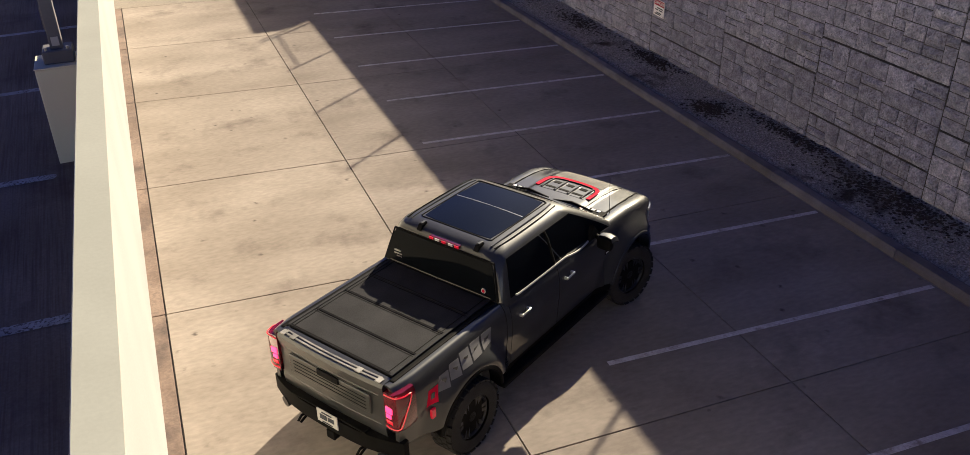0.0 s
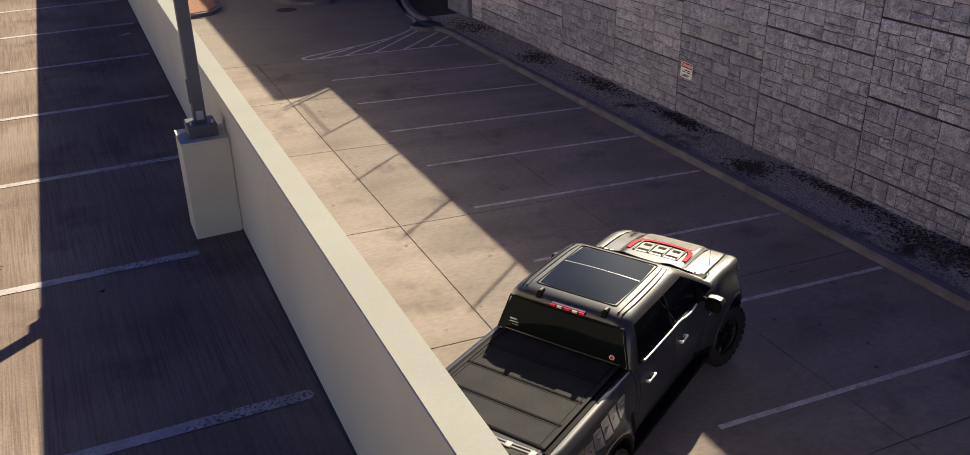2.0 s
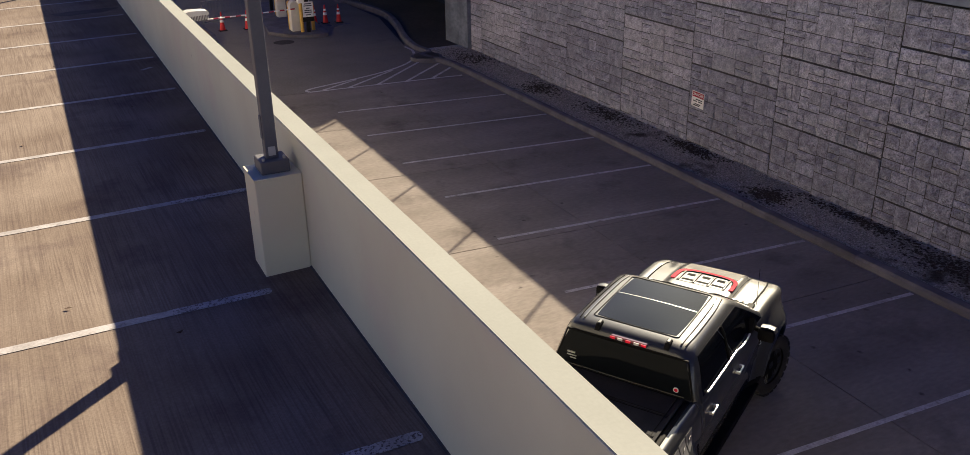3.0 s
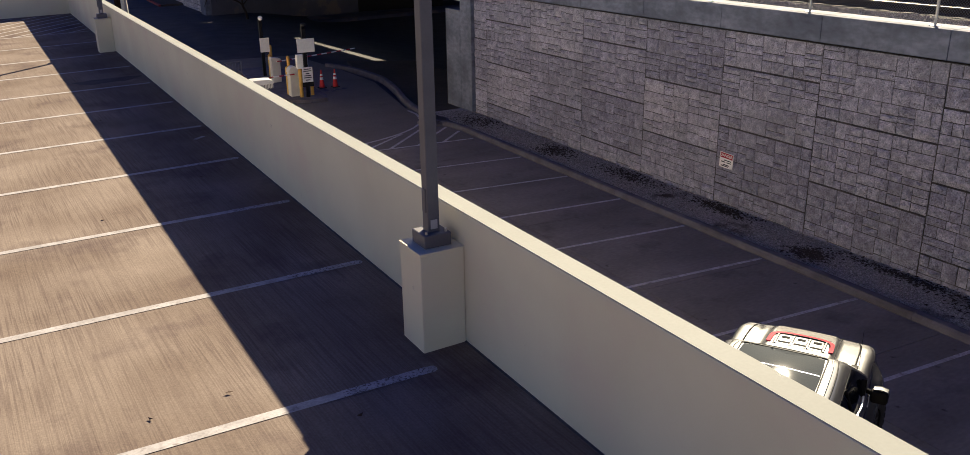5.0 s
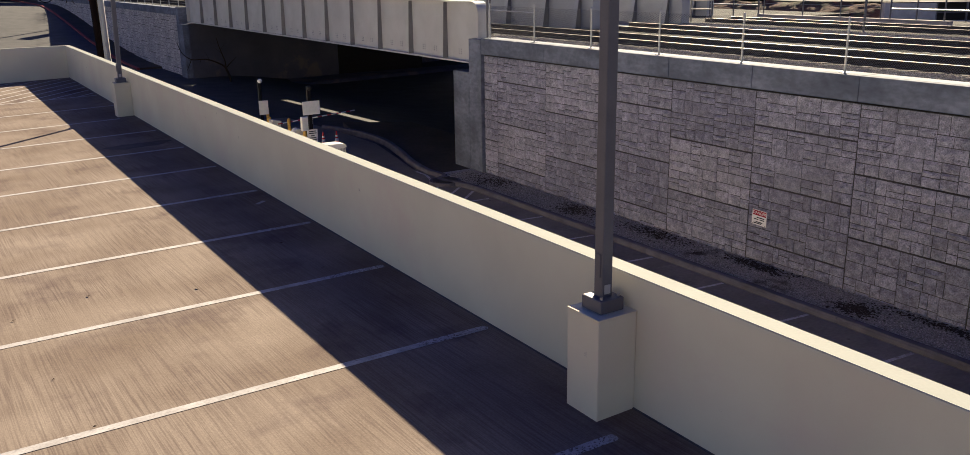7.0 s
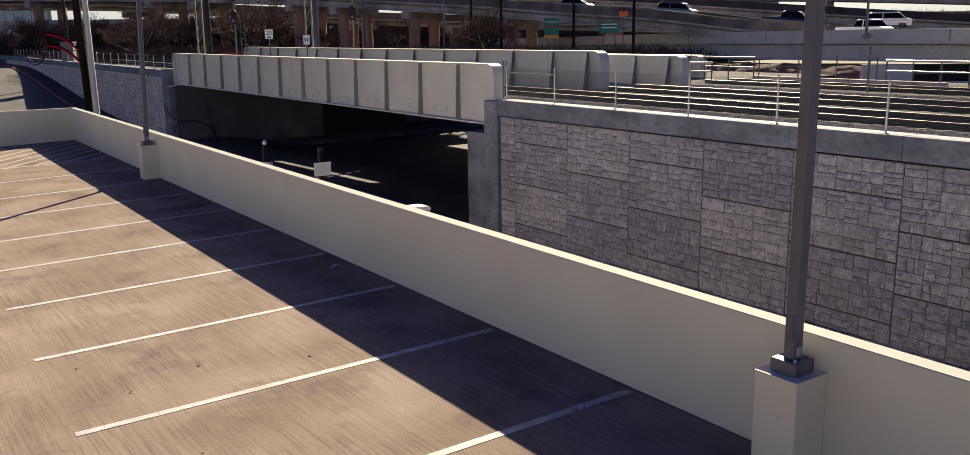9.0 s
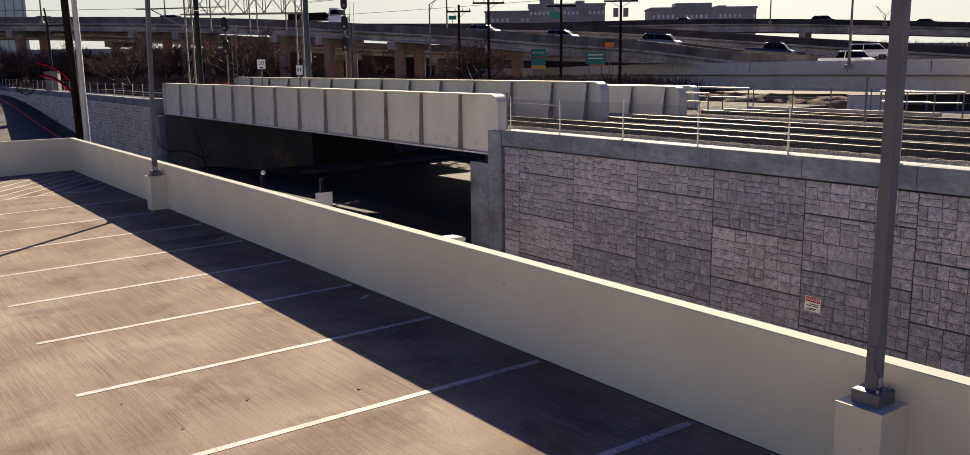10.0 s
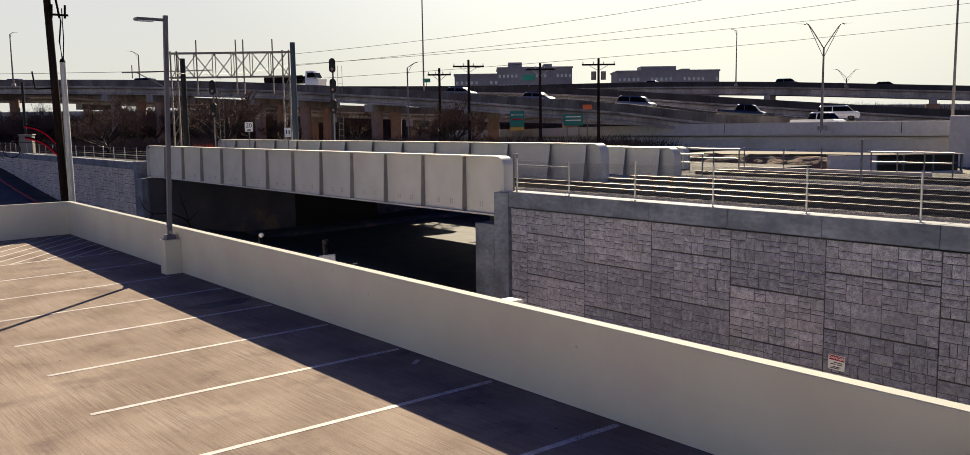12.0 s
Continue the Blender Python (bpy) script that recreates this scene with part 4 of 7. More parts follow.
def bonnet_z(x):
    """Height of the bonnet's edge along the truck."""
    pts = ((3.02, 1.452), (3.3, 1.45), (3.7, 1.435), (4.05, 1.40), (4.3, 1.345), (4.45, 1.28), (4.56, 1.19), (4.62, 1.08))
    for (a, za), (b, zb) in zip(pts, pts[1:]):
        if x <= b:
            return za + (zb - za) * max(0.0, (x - a) / (b - a))
    return pts[-1][1]


# lower body core between the wheels
part("chassis", loft([round_rect(-0.95, 4.35, 0.62, 0.42, 0.1), round_rect(-0.98, 4.4, 0.68, 0.6, 0.1), round_rect(-0.98, 4.4, 0.72, 0.98, 0.1)]), M_TRIM, truck)
part("cab_floor", boxed(0.76, 3.08, -0.86, 0.86, 0.5, 1.36, bevel=0.02), M_TRIM, truck)

for s in (1, -1):
    # bed side, doors, sill and front wing
    part("bed_side", skin(s, -1.075, 0.752, lambda x: wheel_gap(x, 0.70), lambda x: 1.44, 40, 16, 0.05, 0.0, ((0.985, 0.014), (0.955, 0.02), (0.90, 0.02))), M_PAINT, truck, smooth=True)
    part("rail_cap", boxed(-1.0, 0.74, min(s * 0.775, s * 0.835), max(s * 0.775, s * 0.835), 1.43, 1.472, bevel=0.012), M_TRIM, truck)
    part("rocker", skin(s, 0.76, 3.10, lambda x: 0.50, lambda x: 0.60, 8, 3, 0.06, -0.02), M_TRIM, truck)
    part("cab_corner", skin(s, 0.764, 0.852, lambda x: 0.60, lambda x: 1.455, 4, 12, 0.05, 0.0, ((0.97, 0.006),)), M_PAINT, truck, smooth=True)
    for x0, x1 in ((0.858, 1.868), (1.876, 2.972)):
        door = part("door", skin(s, x0, x1, lambda x: 0.605, lambda x: 1.45 if x < 2.15 else 1.45 - 0.035 * ease((x - 2.15) / 0.2), 16, 14, 0.05, 0.002, ((0.985, 0.01),)), M_PAINT, truck, smooth=True)
        hx = x0 + 0.14 if x0 < 1 else x0 + 0.10
        hb = bmesh.new()
        bar(hb, (hx, s * 1.03, 1.225), (hx + 0.18, s * 1.03, 1.238), 0.018, 0.03)
        bar(hb, (hx + 0.015, s * 0.98, 1.222), (hx + 0.015, s * 1.035, 1.226), 0.03, 0.036)
        bar(hb, (hx + 0.16, s * 0.98, 1.235), (hx + 0.16, s * 1.035, 1.237), 0.04, 0.036)
        bmesh.ops.bevel(hb, geom=hb.edges[:], offset=0.006, segments=2, affect="EDGES", profile=0.5)
        part("handle", hb, M_CHROME, door, "bright chrome door handle", smooth=True)
    part("running_board", boxed(0.62, 3.08, min(s * 0.82, s * 1.04), max(s * 0.82, s * 1.04), 0.42, 0.49, bevel=0.02), M_TRIM, truck)
    part("front_fender", skin(s, 2.98, 4.60, lambda x: wheel_gap(x, 0.62 if x < 4.2 else 0.80), lambda x: bonnet_z(x) - 0.05, 40, 14, 0.05, 0.0, ((0.975, 0.03), (0.93, 0.048), (0.87, 0.052), (0.80, 0.05))), M_PAINT, truck, smooth=True)
    # rolled lips of the wheel arches
    for wx, r in ((0.0, 0.56), (3.69, 0.58)):
        lip = []
        for k in range(19):
            a = radians(8 + 164 * k / 18)
            x, z = wx + r * math.cos(a), 0.50 + r * math.sin(a)
            y = body_y(x, z)
            lip.append([(wx + (r + du) * math.cos(a), s * (y + dy), 0.50 + (r + du) * math.sin(a)) for du, dy in ((-0.03, -0.16), (-0.03, 0.0), (-0.015, 0.014), (0.015, 0.008), (0.03, -0.01), (0.0, -0.10))])
        part("arch_lip", loft(lip), M_TRIM if wx == 0 else M_PAINT, truck, "rolled wheel arch edge", smooth=True)
    # side vent behind the front wheel
    vent = part("fender_vent", boxed(3.0, 3.09, min(s * 0.972, s * 0.992), max(s * 0.972, s * 0.992), 1.06, 1.26, bevel=0.006), M_TRIM, truck)
    for k in range(4):
        part("vent_slat", boxed(3.01, 3.08, min(s * 0.985, s * 0.997), max(s * 0.985, s * 0.997), 1.08 + 0.045 * k, 1.095 + 0.045 * k, bevel=0.003), M_CHROME, vent)
    part("headlight", loft([[(x, s * y, z) for y, z in ((0.60, 0.98), (yo, 0.98), (yo, 1.16), (0.62, 1.2))] for x, yo in ((4.34, 0.93), (4.48, 0.88), (4.58, 0.80))]), M_LENS, truck, "clear glass headlight", smooth=True)
    # mirror: black body, bright painted cap turned up
    mir = part("side_mirror", boxed(2.66, 2.78, min(s * 1.02, s * 1.235), max(s * 1.02, s * 1.235), 1.33, 1.51, bevel=0.045), M_TRIM, truck, "black folding door mirror with a bright cap", smooth=True)
    part("mirror_cap", loft([[(x, s * y, z) for y, z in ((1.03, zt - 0.05), (1.05, zt), (1.14, zt + 0.012), (1.22, zt - 0.005), (1.24, zt - 0.06), (1.13, zt - 0.09))] for x, zt in ((2.70, 1.515), (2.76, 1.52), (2.83, 1.50), (2.88, 1.46))]), M_PAINT, mir, "painted mirror cap", smooth=True)
    part("mirror_arm", rod(bmesh.new(), (2.78, s * 0.93, 1.45), (2.75, s * 1.06, 1.43), 0.032), M_TRIM, mir)

# greenhouse: rings rise from the belt line to the roof
GH = [(1.38, 0.742, 3.34, 0.945, 0.14), (1.47, 0.75, 3.22, 0.925, 0.14), (1.62, 0.775, 2.98, 0.885, 0.16), (1.80, 0.82, 2.68, 0.83, 0.17),
      (1.90, 0.85, 2.50, 0.785, 0.17), (1.945, 0.875, 2.42, 0.755, 0.18), (1.975, 0.91, 2.36, 0.72, 0.18), (1.995, 0.97, 2.30, 0.66, 0.18), (2.006, 1.06, 2.24, 0.56, 0.16)]


def gh(z):
    """Rear x, front x and half width of the cab at height z."""
    for a, b in zip(GH, GH[1:]):
        if z <= b[0]:
            f = (z - a[0]) / (b[0] - a[0])
            return [a[k] + (b[k] - a[k]) * f for k in (1, 2, 3)]
    return GH[-1][1:4]


part("cab_roof", loft([round_rect(x0, x1, h, z, r, 6) for z, x0, x1, h, r in GH]), M_PAINT, truck, smooth=True)
mixz = lambda a, b, v: a + (b - a) * v


def rear_pane(u, v):
    z = mixz(1.485, 1.885, v)
    x0, x1, h = gh(z)
    return (x0 - 0.008 - 0.01 * math.sin(math.pi * u), mixz(-h + 0.075, h - 0.075, u), z)


def front_pane(u, v):
    z = mixz(1.50, 1.90, v)
    x0, x1, h = gh(z)
    return (x1 + 0.01 + 0.05 * math.sin(math.pi * u) - 0.02, mixz(-h + 0.1, h - 0.1, u), z)


rear = part("rear_window", sheet(rear_pane, 8, 4), M_GLASS, truck, "dark tinted rear window", smooth=True)
for y0, y1, z0, z1 in ((0.58, 0.70, 1.60, 1.612), (0.60, 0.70, 1.63, 1.65), (0.58, 0.66, 1.57, 1.58)):
    zz = (z0 + z1) / 2
    part("window_sticker", boxed(gh(zz)[0] - 0.026, gh(zz)[0] - 0.012, y0, y1, z0, z1), M_STEEL, rear)
zz = 1.56
part("round_sticker", rod(bmesh.new(), (gh(zz)[0] - 0.012, -0.66, zz), (gh(zz)[0] - 0.022, -0.66, zz), 0.032, seg=20), M_WHITEPLATE, rear, "small round pale sticker")
part("sticker_print", rod(bmesh.new(), (gh(zz)[0] - 0.020, -0.66, zz), (gh(zz)[0] - 0.025, -0.66, zz), 0.02, seg=16), M_REDPAINT, rear)
part("slider_seam", tube([(gh(1.5)[0] - 0.02, -0.76, 1.50), (gh(1.5)[0] - 0.026, 0.0, 1.50), (gh(1.5)[0] - 0.02, 0.76, 1.50)], 0.006), M_PAINT, rear)
part("windscreen", sheet(front_pane, 8, 4), M_GLASS, truck, "dark tinted windscreen", smooth=True)
for s in (1, -1):
    for c0, c1 in ((0.0, 0.493), (0.507, 1.0)):
        def side_pane(u, v, c0=c0, c1=c1, s=s):
            zb = 1.475 - (0.06 * max(0.0, (c0 + (c1 - c0) * u - 0.62)) / 0.36 if c0 > 0.4 else 0)
            z = mixz(zb, 1.895, v)
            x0, x1, h = gh(z)
            x = mixz(x0 + 0.16, x1 - 0.16, c0 + (c1 - c0) * u)
            return (x, s * (h + 0.004), z)
        part("side_window", sheet(side_pane, 6, 4), M_GLASS, truck, "dark tinted side window", smooth=True)
    part("window_post", tube([(1.83, s * 0.935, 1.47), (1.80, s * 0.84, 1.80), (1.78, s * 0.795, 1.90)], 0.018), M_TRIM, truck)
    belt = [(1.0, s * 0.940, 1.485), (1.08, s * 0.945, 1.475), (1.6, s * 0.95, 1.474), (2.02, s * 0.95, 1.474), (2.16, s * 0.957, 1.455), (2.30, s * 0.962, 1.437), (2.46, s * 0.962, 1.437), (2.58, s * 0.955, 1.45)]
    part("belt_trim", tube(curve(belt, 4), 0.013), M_CHROME, truck, "bright window trim", smooth=True)
    part("mirror_base", prism([(2.60, 1.43), (2.88, 1.43), (2.70, 1.62)], "y", min(s * 0.90, s * 0.965), max(s * 0.90, s * 0.965)), M_TRIM, truck)
    yy = 0.38 if s > 0 else -0.47
    mount = part("roof_mount", loft([[(x, yy + w, z) for w, z in ((-0.03, 1.95), (0.03, 1.95), (0.028, zt), (-0.028, zt))] for x, zt in ((0.86, 1.965), (0.90, 2.015), (0.98, 2.03), (1.0, 1.99))]), M_TRIM, truck, "black roof bracket", smooth=True)
    part("bracket_top", boxed(0.91, 0.99, yy - 0.018, yy + 0.018, 2.022, 2.034, bevel=0.005), M_PAINT, mount)
    part("roof_ditch", tube(curve([(0.98, s * 0.655, 1.993), (1.3, s * 0.675, 1.996), (1.9, s * 0.672, 1.996), (2.26, s * 0.645, 1.993)], 4), 0.008), M_TRIM, truck, smooth=True)
    part("roof_rib", tube(curve([(0.99, s * 0.60, 1.998), (1.4, s * 0.61, 2.006), (2.0, s * 0.605, 2.006), (2.25, s * 0.58, 2.0)], 4), 0.012), M_PAINT, truck, smooth=True)


def roof_pane(u, v):
    """The glazed roof, its corners rounded off and its middle slightly crowned."""
    a, b = 2 * u - 1, 2 * v - 1
    k = 1 - 0.045 * (a * a) * (b * b)
    return (1.67 + 0.575 * a * k, 0.515 * b * k, 2.010 + 0.014 * (1 - a * a) * (1 - b * b))


sun_roof = part("roof_glass", sheet(roof_pane, 14, 14), M_ROOFGLASS, truck, "large dark panoramic roof glass", smooth=True)
part("glass_seam", sheet(lambda u, v: (1.755 + 0.008 * u, mixz(-0.505, 0.505, v), roof_pane(0.574, 0.01 + 0.98 * v)[2] + 0.004), 1, 10, 0.003), M_CHROME, sun_roof)
rim_line = [(1.67 + 0.588 * a, 0.528 * b, 2.006) for a, b in ((-1, -0.93), (-0.97, -1), (0, -1.0), (0.97, -1), (1, -0.93), (1, 0), (1, 0.93), (0.97, 1), (0, 1.0), (-0.97, 1), (-1, 0.93), (-1, 0), (-1, -0.93))]
part("glass_frame", tube(rim_line, 0.009), M_TRIM, sun_roof, "black roof glass seal")
stop = part("stop_light", boxed(0.835, 0.92, -0.25, 0.20, 1.915, 1.955, bevel=0.012), M_REDDARK, truck, "red high-mounted brake light bar")
for k, y in enumerate((-0.215, -0.125, -0.025, 0.075, 0.165)):
    part("lamp_cell", boxed(0.826, 0.842, y - 0.03, y + 0.03, 1.922, 1.95), M_RED if k % 2 == 0 else M_WHITEPLATE, stop)
part("cab_frame_rear", tube([(0.752, -0.86, 1.48), (0.845, -0.745, 1.892), (0.845, 0.745, 1.892), (0.752, 0.86, 1.48)], 0.014), M_TRIM, truck)

# load cover in folding panels
for x0, x1 in ((-0.94, -0.556), (-0.544, -0.096), (-0.084, 0.335), (0.345, 0.735)):
    cover = part("bed_cover_panel", boxed(x0, x1, -0.765, 0.765, 1.452, 1.482, bevel=0.008), M_TONNEAU, truck, "dark textured folding bed cover panel")
    for x in (x0 + 0.02, x1 - 0.02):
        part("panel_edge", boxed(x - 0.006, x + 0.006, -0.73, 0.73, 1.480, 1.4845, bevel=0.0015), M_TRIM, cover)
for s in (1, -1):
    part("cover_rail", boxed(-0.95, 0.735, min(s * 0.735, s * 0.772), max(s * 0.735, s * 0.772), 1.478, 1.492, bevel=0.005), M_TONNEAU, truck)
    part("cover_seal", boxed(-0.95, 0.735, min(s * 0.69, s * 0.70), max(s * 0.69, s * 0.70), 1.48, 1.486, bevel=0.002), M_TRIM, truck)
part("bed_floor", boxed(-1.0, 0.76, -0.78, 0.78, 0.95, 1.44), M_TRIM, truck)

# tailgate: a plate bowed outwards with a raised spoiler edge
rings = []
for k in range(15):
    y = -0.775 + 1.55 * k / 14
    b = 0.03 * (1 - (y / 0.775) ** 2)
    rings.append([(-1.0, y, 0.79), (-1.085 - b, y, 0.79), (-1.10 - b, y, 0.90), (-1.085 - b, y, 1.02), (-1.085 - b, y, 1.28), (-1.105 - b, y, 1.36), (-1.115 - b, y, 1.43), (-1.09 - b, y, 1.462), (-0.965, y, 1.468), (-0.965, y, 1.40)])
gate = part("tailgate", loft(rings), M_PAINT, truck, "dark painted tailgate with ribs", smooth=True)
for k in range(2):
    part("spoiler_strip", loft([[(-1.092 + 0.045 * k + 0.026 * (y / 0.70) ** 2 + dx, y, 1.462 + dz) for dx, dz in ((0, 0), (0.018, 0), (0.018, 0.012), (0, 0.010))] for y in [-0.70 + 0.1 * i for i in range(15)]]), M_SPOILER, gate, "bright scuffed spoiler strip")
for y in (-0.70, -0.42, 0.55, 0.70):
    part("spoiler_block", boxed(-1.10, -1.02, y - 0.035, y + 0.035, 1.468, 1.480, bevel=0.004), M_SPOILER, gate)
panel = part("gate_panel", boxed(-1.128, -1.10, -0.60, 0.60, 1.03, 1.27, bevel=0.01), M_PAINT, gate)
for k, z in enumerate((0.94, 1.31)):
    part("gate_rib", tube(curve([(-1.092 - 0.03 * (1 - (y / 0.775) ** 2), y, z) for y in (-0.70, -0.35, 0.0, 0.35, 0.70)], 3), 0.006), M_PAINT, gate, smooth=True)
for k in range(4):
    part("gate_groove", boxed(-1.131, -1.125, -0.54, 0.54, 1.07 + 0.045 * k, 1.082 + 0.045 * k, bevel=0.002), M_TRIM, gate)
part("gate_handle", boxed(-1.145, -1.12, -0.16, 0.16, 1.20, 1.28, bevel=0.01), M_TRIM, gate)
for s in (1, -1):
    lamp = part("tail_light", loft([[(x, s * y, z) for x, y in ((-0.86, 0.93), (-0.86, 1.0 - t), (-1.02, 0.992 - t), (-1.105, 0.955 - t), (-1.122, 0.90), (-1.115, 0.79), (-1.0, 0.79))] for z, t in ((0.95, 0.02), (0.99, 0.0), (1.2, 0.0), (1.36, 0.006), (1.41, 0.03))]), M_REDDARK, truck, "red tail light with lit centre", smooth=True)
    for name, z0, z1, y0, y1, mat in (("lit_bar", 1.10, 1.155, 0.81, 0.885, M_REDGLOW), ("lit_bar", 1.165, 1.245, 0.81, 0.905, M_REDGLOW), ("lower_bar", 1.03, 1.075, 0.81, 0.90, M_RED)):
        part(name, boxed(-1.128, -1.10, *sorted((s * y0, s * y1)), z0, z1, bevel=0.01), mat, lamp)
    frame_line = [(-1.118, 0.80, 1.375), (-1.122, 0.88, 1.385), (-1.105, 0.955, 1.385), (-1.02, 0.995, 1.38), (-0.93, 1.0, 1.37), (-0.95, 1.003, 1.28), (-1.02, 0.998, 1.15), (-1.07, 0.985, 1.03), (-1.10, 0.955, 0.985), (-1.122, 0.88, 0.98), (-1.118, 0.80, 0.985)]
    part("lit_frame", tube(curve([(x, s * y, z) for x, y, z in frame_line], 3), 0.008, 8), M_RED, lamp, "red lamp outline", smooth=True)
    part("side_marker", boxed(-0.67, -0.60, min(s * 1.0, s * 1.035), max(s * 1.0, s * 1.035), 0.86, 0.98, bevel=0.01), M_RED, truck)
    part("exhaust_tip", rod(bmesh.new(), (-0.7, s * 0.66, 0.60), (-1.16, s * 0.75, 0.56), 0.06, 0.065, 16), M_RIM, truck, "steel exhaust pipe")

# rear bumper, plate and tow hook
bump = part("rear_bumper", loft([[(-1.22 + 0.16 * (abs(y) / 1.0) ** 3, y, z) if k == 0 else (-1.0, y, z) for k, z in ((0, 0.60), (0, 0.64), (0, 0.75), (0, 0.79), (1, 0.80), (1, 0.58))] for y in [-0.98 + 0.14 * i for i in range(15)]]), M_TRIM, truck, "black steel rear bumper", smooth=True)
part("bumper_step", boxed(-1.2, -1.02, -0.55, 0.55, 0.795, 0.812, bevel=0.004), M_TRIM, bump)
plate = part("number_plate", boxed(-1.236, -1.222, -0.18, 0.13, 0.67, 0.84, bevel=0.004), M_WHITEPLATE, truck, "white number plate with dark bars")
for z0, z1, y0, y1 in ((0.735, 0.785, -0.13, -0.04), (0.725, 0.785, -0.02, 0.08), (0.805, 0.82, -0.1, 0.05), (0.685, 0.698, -0.1, 0.05)):
    part("plate_bar", boxed(-1.242, -1.236, y0, y1, z0, z1), M_INK, plate)
for s in (0.45, -0.45):
    part("tow_hook", tube([(-1.1, s, 0.5), (-1.22, s, 0.46), (-1.25, s, 0.5), (-1.2, s, 0.54), (-1.08, s, 0.52)], 0.016), M_TRIM, truck, smooth=True)
part("hitch", boxed(-1.2, -0.9, -0.06, 0.06, 0.44, 0.55, bevel=0.01), M_TRIM, truck)


# bonnet with a raised centre
def bonnet_top(x, y):
    """The bonnet's surface: crowned across, with a wide flat dome in the middle."""
    z = bonnet_z(x) + 0.004 + 0.018 * (1 - (y / 0.74) ** 2)
    nose = ease((4.50 - x) / 0.4)
    return z + 0.042 * ease((0.50 - abs(y)) / 0.07) * nose


bm = bmesh.new()
xs, ys = [3.12 + 1.44 * i / 24 for i in range(25)], [-0.74 + 1.48 * j / 36 for j in range(37)]
top_grid = [[bm.verts.new((x, y * (1 - 0.20 * max(0.0, (x - 3.85) / 0.78) ** 2.2), bonnet_top(x, y))) for y in ys] for x in xs]
low_grid = [[bm.verts.new((x, y * (1 - 0.20 * max(0.0, (x - 3.85) / 0.78) ** 2.2), bonnet_z(x) - 0.12)) for y in ys] for x in xs]
for i in range(24):
    for j in range(36):
        bm.faces.new((top_grid[i][j], top_grid[i + 1][j], top_grid[i + 1][j + 1], top_grid[i][j + 1]))
        bm.faces.new((low_grid[i][j], low_grid[i][j + 1], low_grid[i + 1][j + 1], low_grid[i + 1][j]))
for i in range(24):
    for j in (0, 36):
        bm.faces.new((top_grid[i][j], low_grid[i][j], low_grid[i + 1][j], top_grid[i + 1][j]))
for j in range(36):
    for i in (0, 24):
        bm.faces.new((top_grid[i][j], top_grid[i][j + 1], low_grid[i][j + 1], low_grid[i][j]))
bmesh.ops.recalc_face_normals(bm, faces=bm.faces)
bonnet = part("bonnet", bm, M_PAINT, truck, "grey metallic bonnet with a vented power dome", smooth=True)
on_bonnet = lambda x, y, up=0.0: (x, y, bonnet_top(x, y) + up)
part("bonnet_graphic", sheet(lambda u, v: on_bonnet(mixz(3.90 + 0.02 * math.sin(math.pi * v), 4.40, u), mixz(-0.40, 0.40, v), 0.003), 8, 10, 0.003), M_DECALDARK, bonnet, "matt grey graphic on the dome")
stripe = [on_bonnet(x, y, 0.006) for x, y in ((3.47, 0.415), (3.66, 0.41), (3.79, 0.385), (3.855, 0.28), (3.875, 0.12), (3.875, -0.12), (3.855, -0.28), (3.79, -0.385), (3.66, -0.41), (3.47, -0.415))]
part("red_stripe", sweep(curve(stripe, 4), [(-0.03, -0.006), (0.03, -0.006), (0.03, 0.008), (-0.03, 0.008)]), M_REDPAINT, bonnet, "red accent stripe around the vent")
stripe = [on_bonnet(x - 0.035, y * 0.94, 0.006) for x, y in ((3.79, 0.385), (3.855, 0.28), (3.875, 0.12), (3.875, -0.12), (3.855, -0.28), (3.79, -0.385), (3.66, -0.41))]
part("vent_edge", tube(curve(stripe, 4), 0.011), M_VENT, bonnet, "dark edge of the vent")
vent = part("bonnet_vent", sheet(lambda u, v: on_bonnet(mixz(3.44, 3.80, u), mixz(-0.36, 0.36, v), 0.004), 4, 8, 0.004), M_PAINT, bonnet, "recessed bonnet vent panel")
for k in range(3):
    y = -0.215 + 0.215 * k
    part("vent_slot", sheet(lambda u, v: on_bonnet(mixz(3.665, 3.735, u), y + mixz(-0.055, 0.055, v), 0.008), 1, 2, 0.004), M_VENT, vent)
    part("vent_slot", sheet(lambda u, v: on_bonnet(mixz(3.50, 3.545, u), y + mixz(-0.08, 0.08, v), 0.008), 1, 2, 0.004), M_VENT, vent)
for k in range(4):
    y = -0.3225 + 0.215 * k
    part("vent_rib", tube([on_bonnet(3.45, y, 0.004), on_bonnet(3.62, y, 0.014), on_bonnet(3.78, y, 0.008)], 0.014), M_PAINT, vent, smooth=True)
    part("vent_gap", tube([on_bonnet(3.45, y + 0.024, 0.004), on_bonnet(3.78, y + 0.024, 0.004)], 0.006), M_VENT, vent)
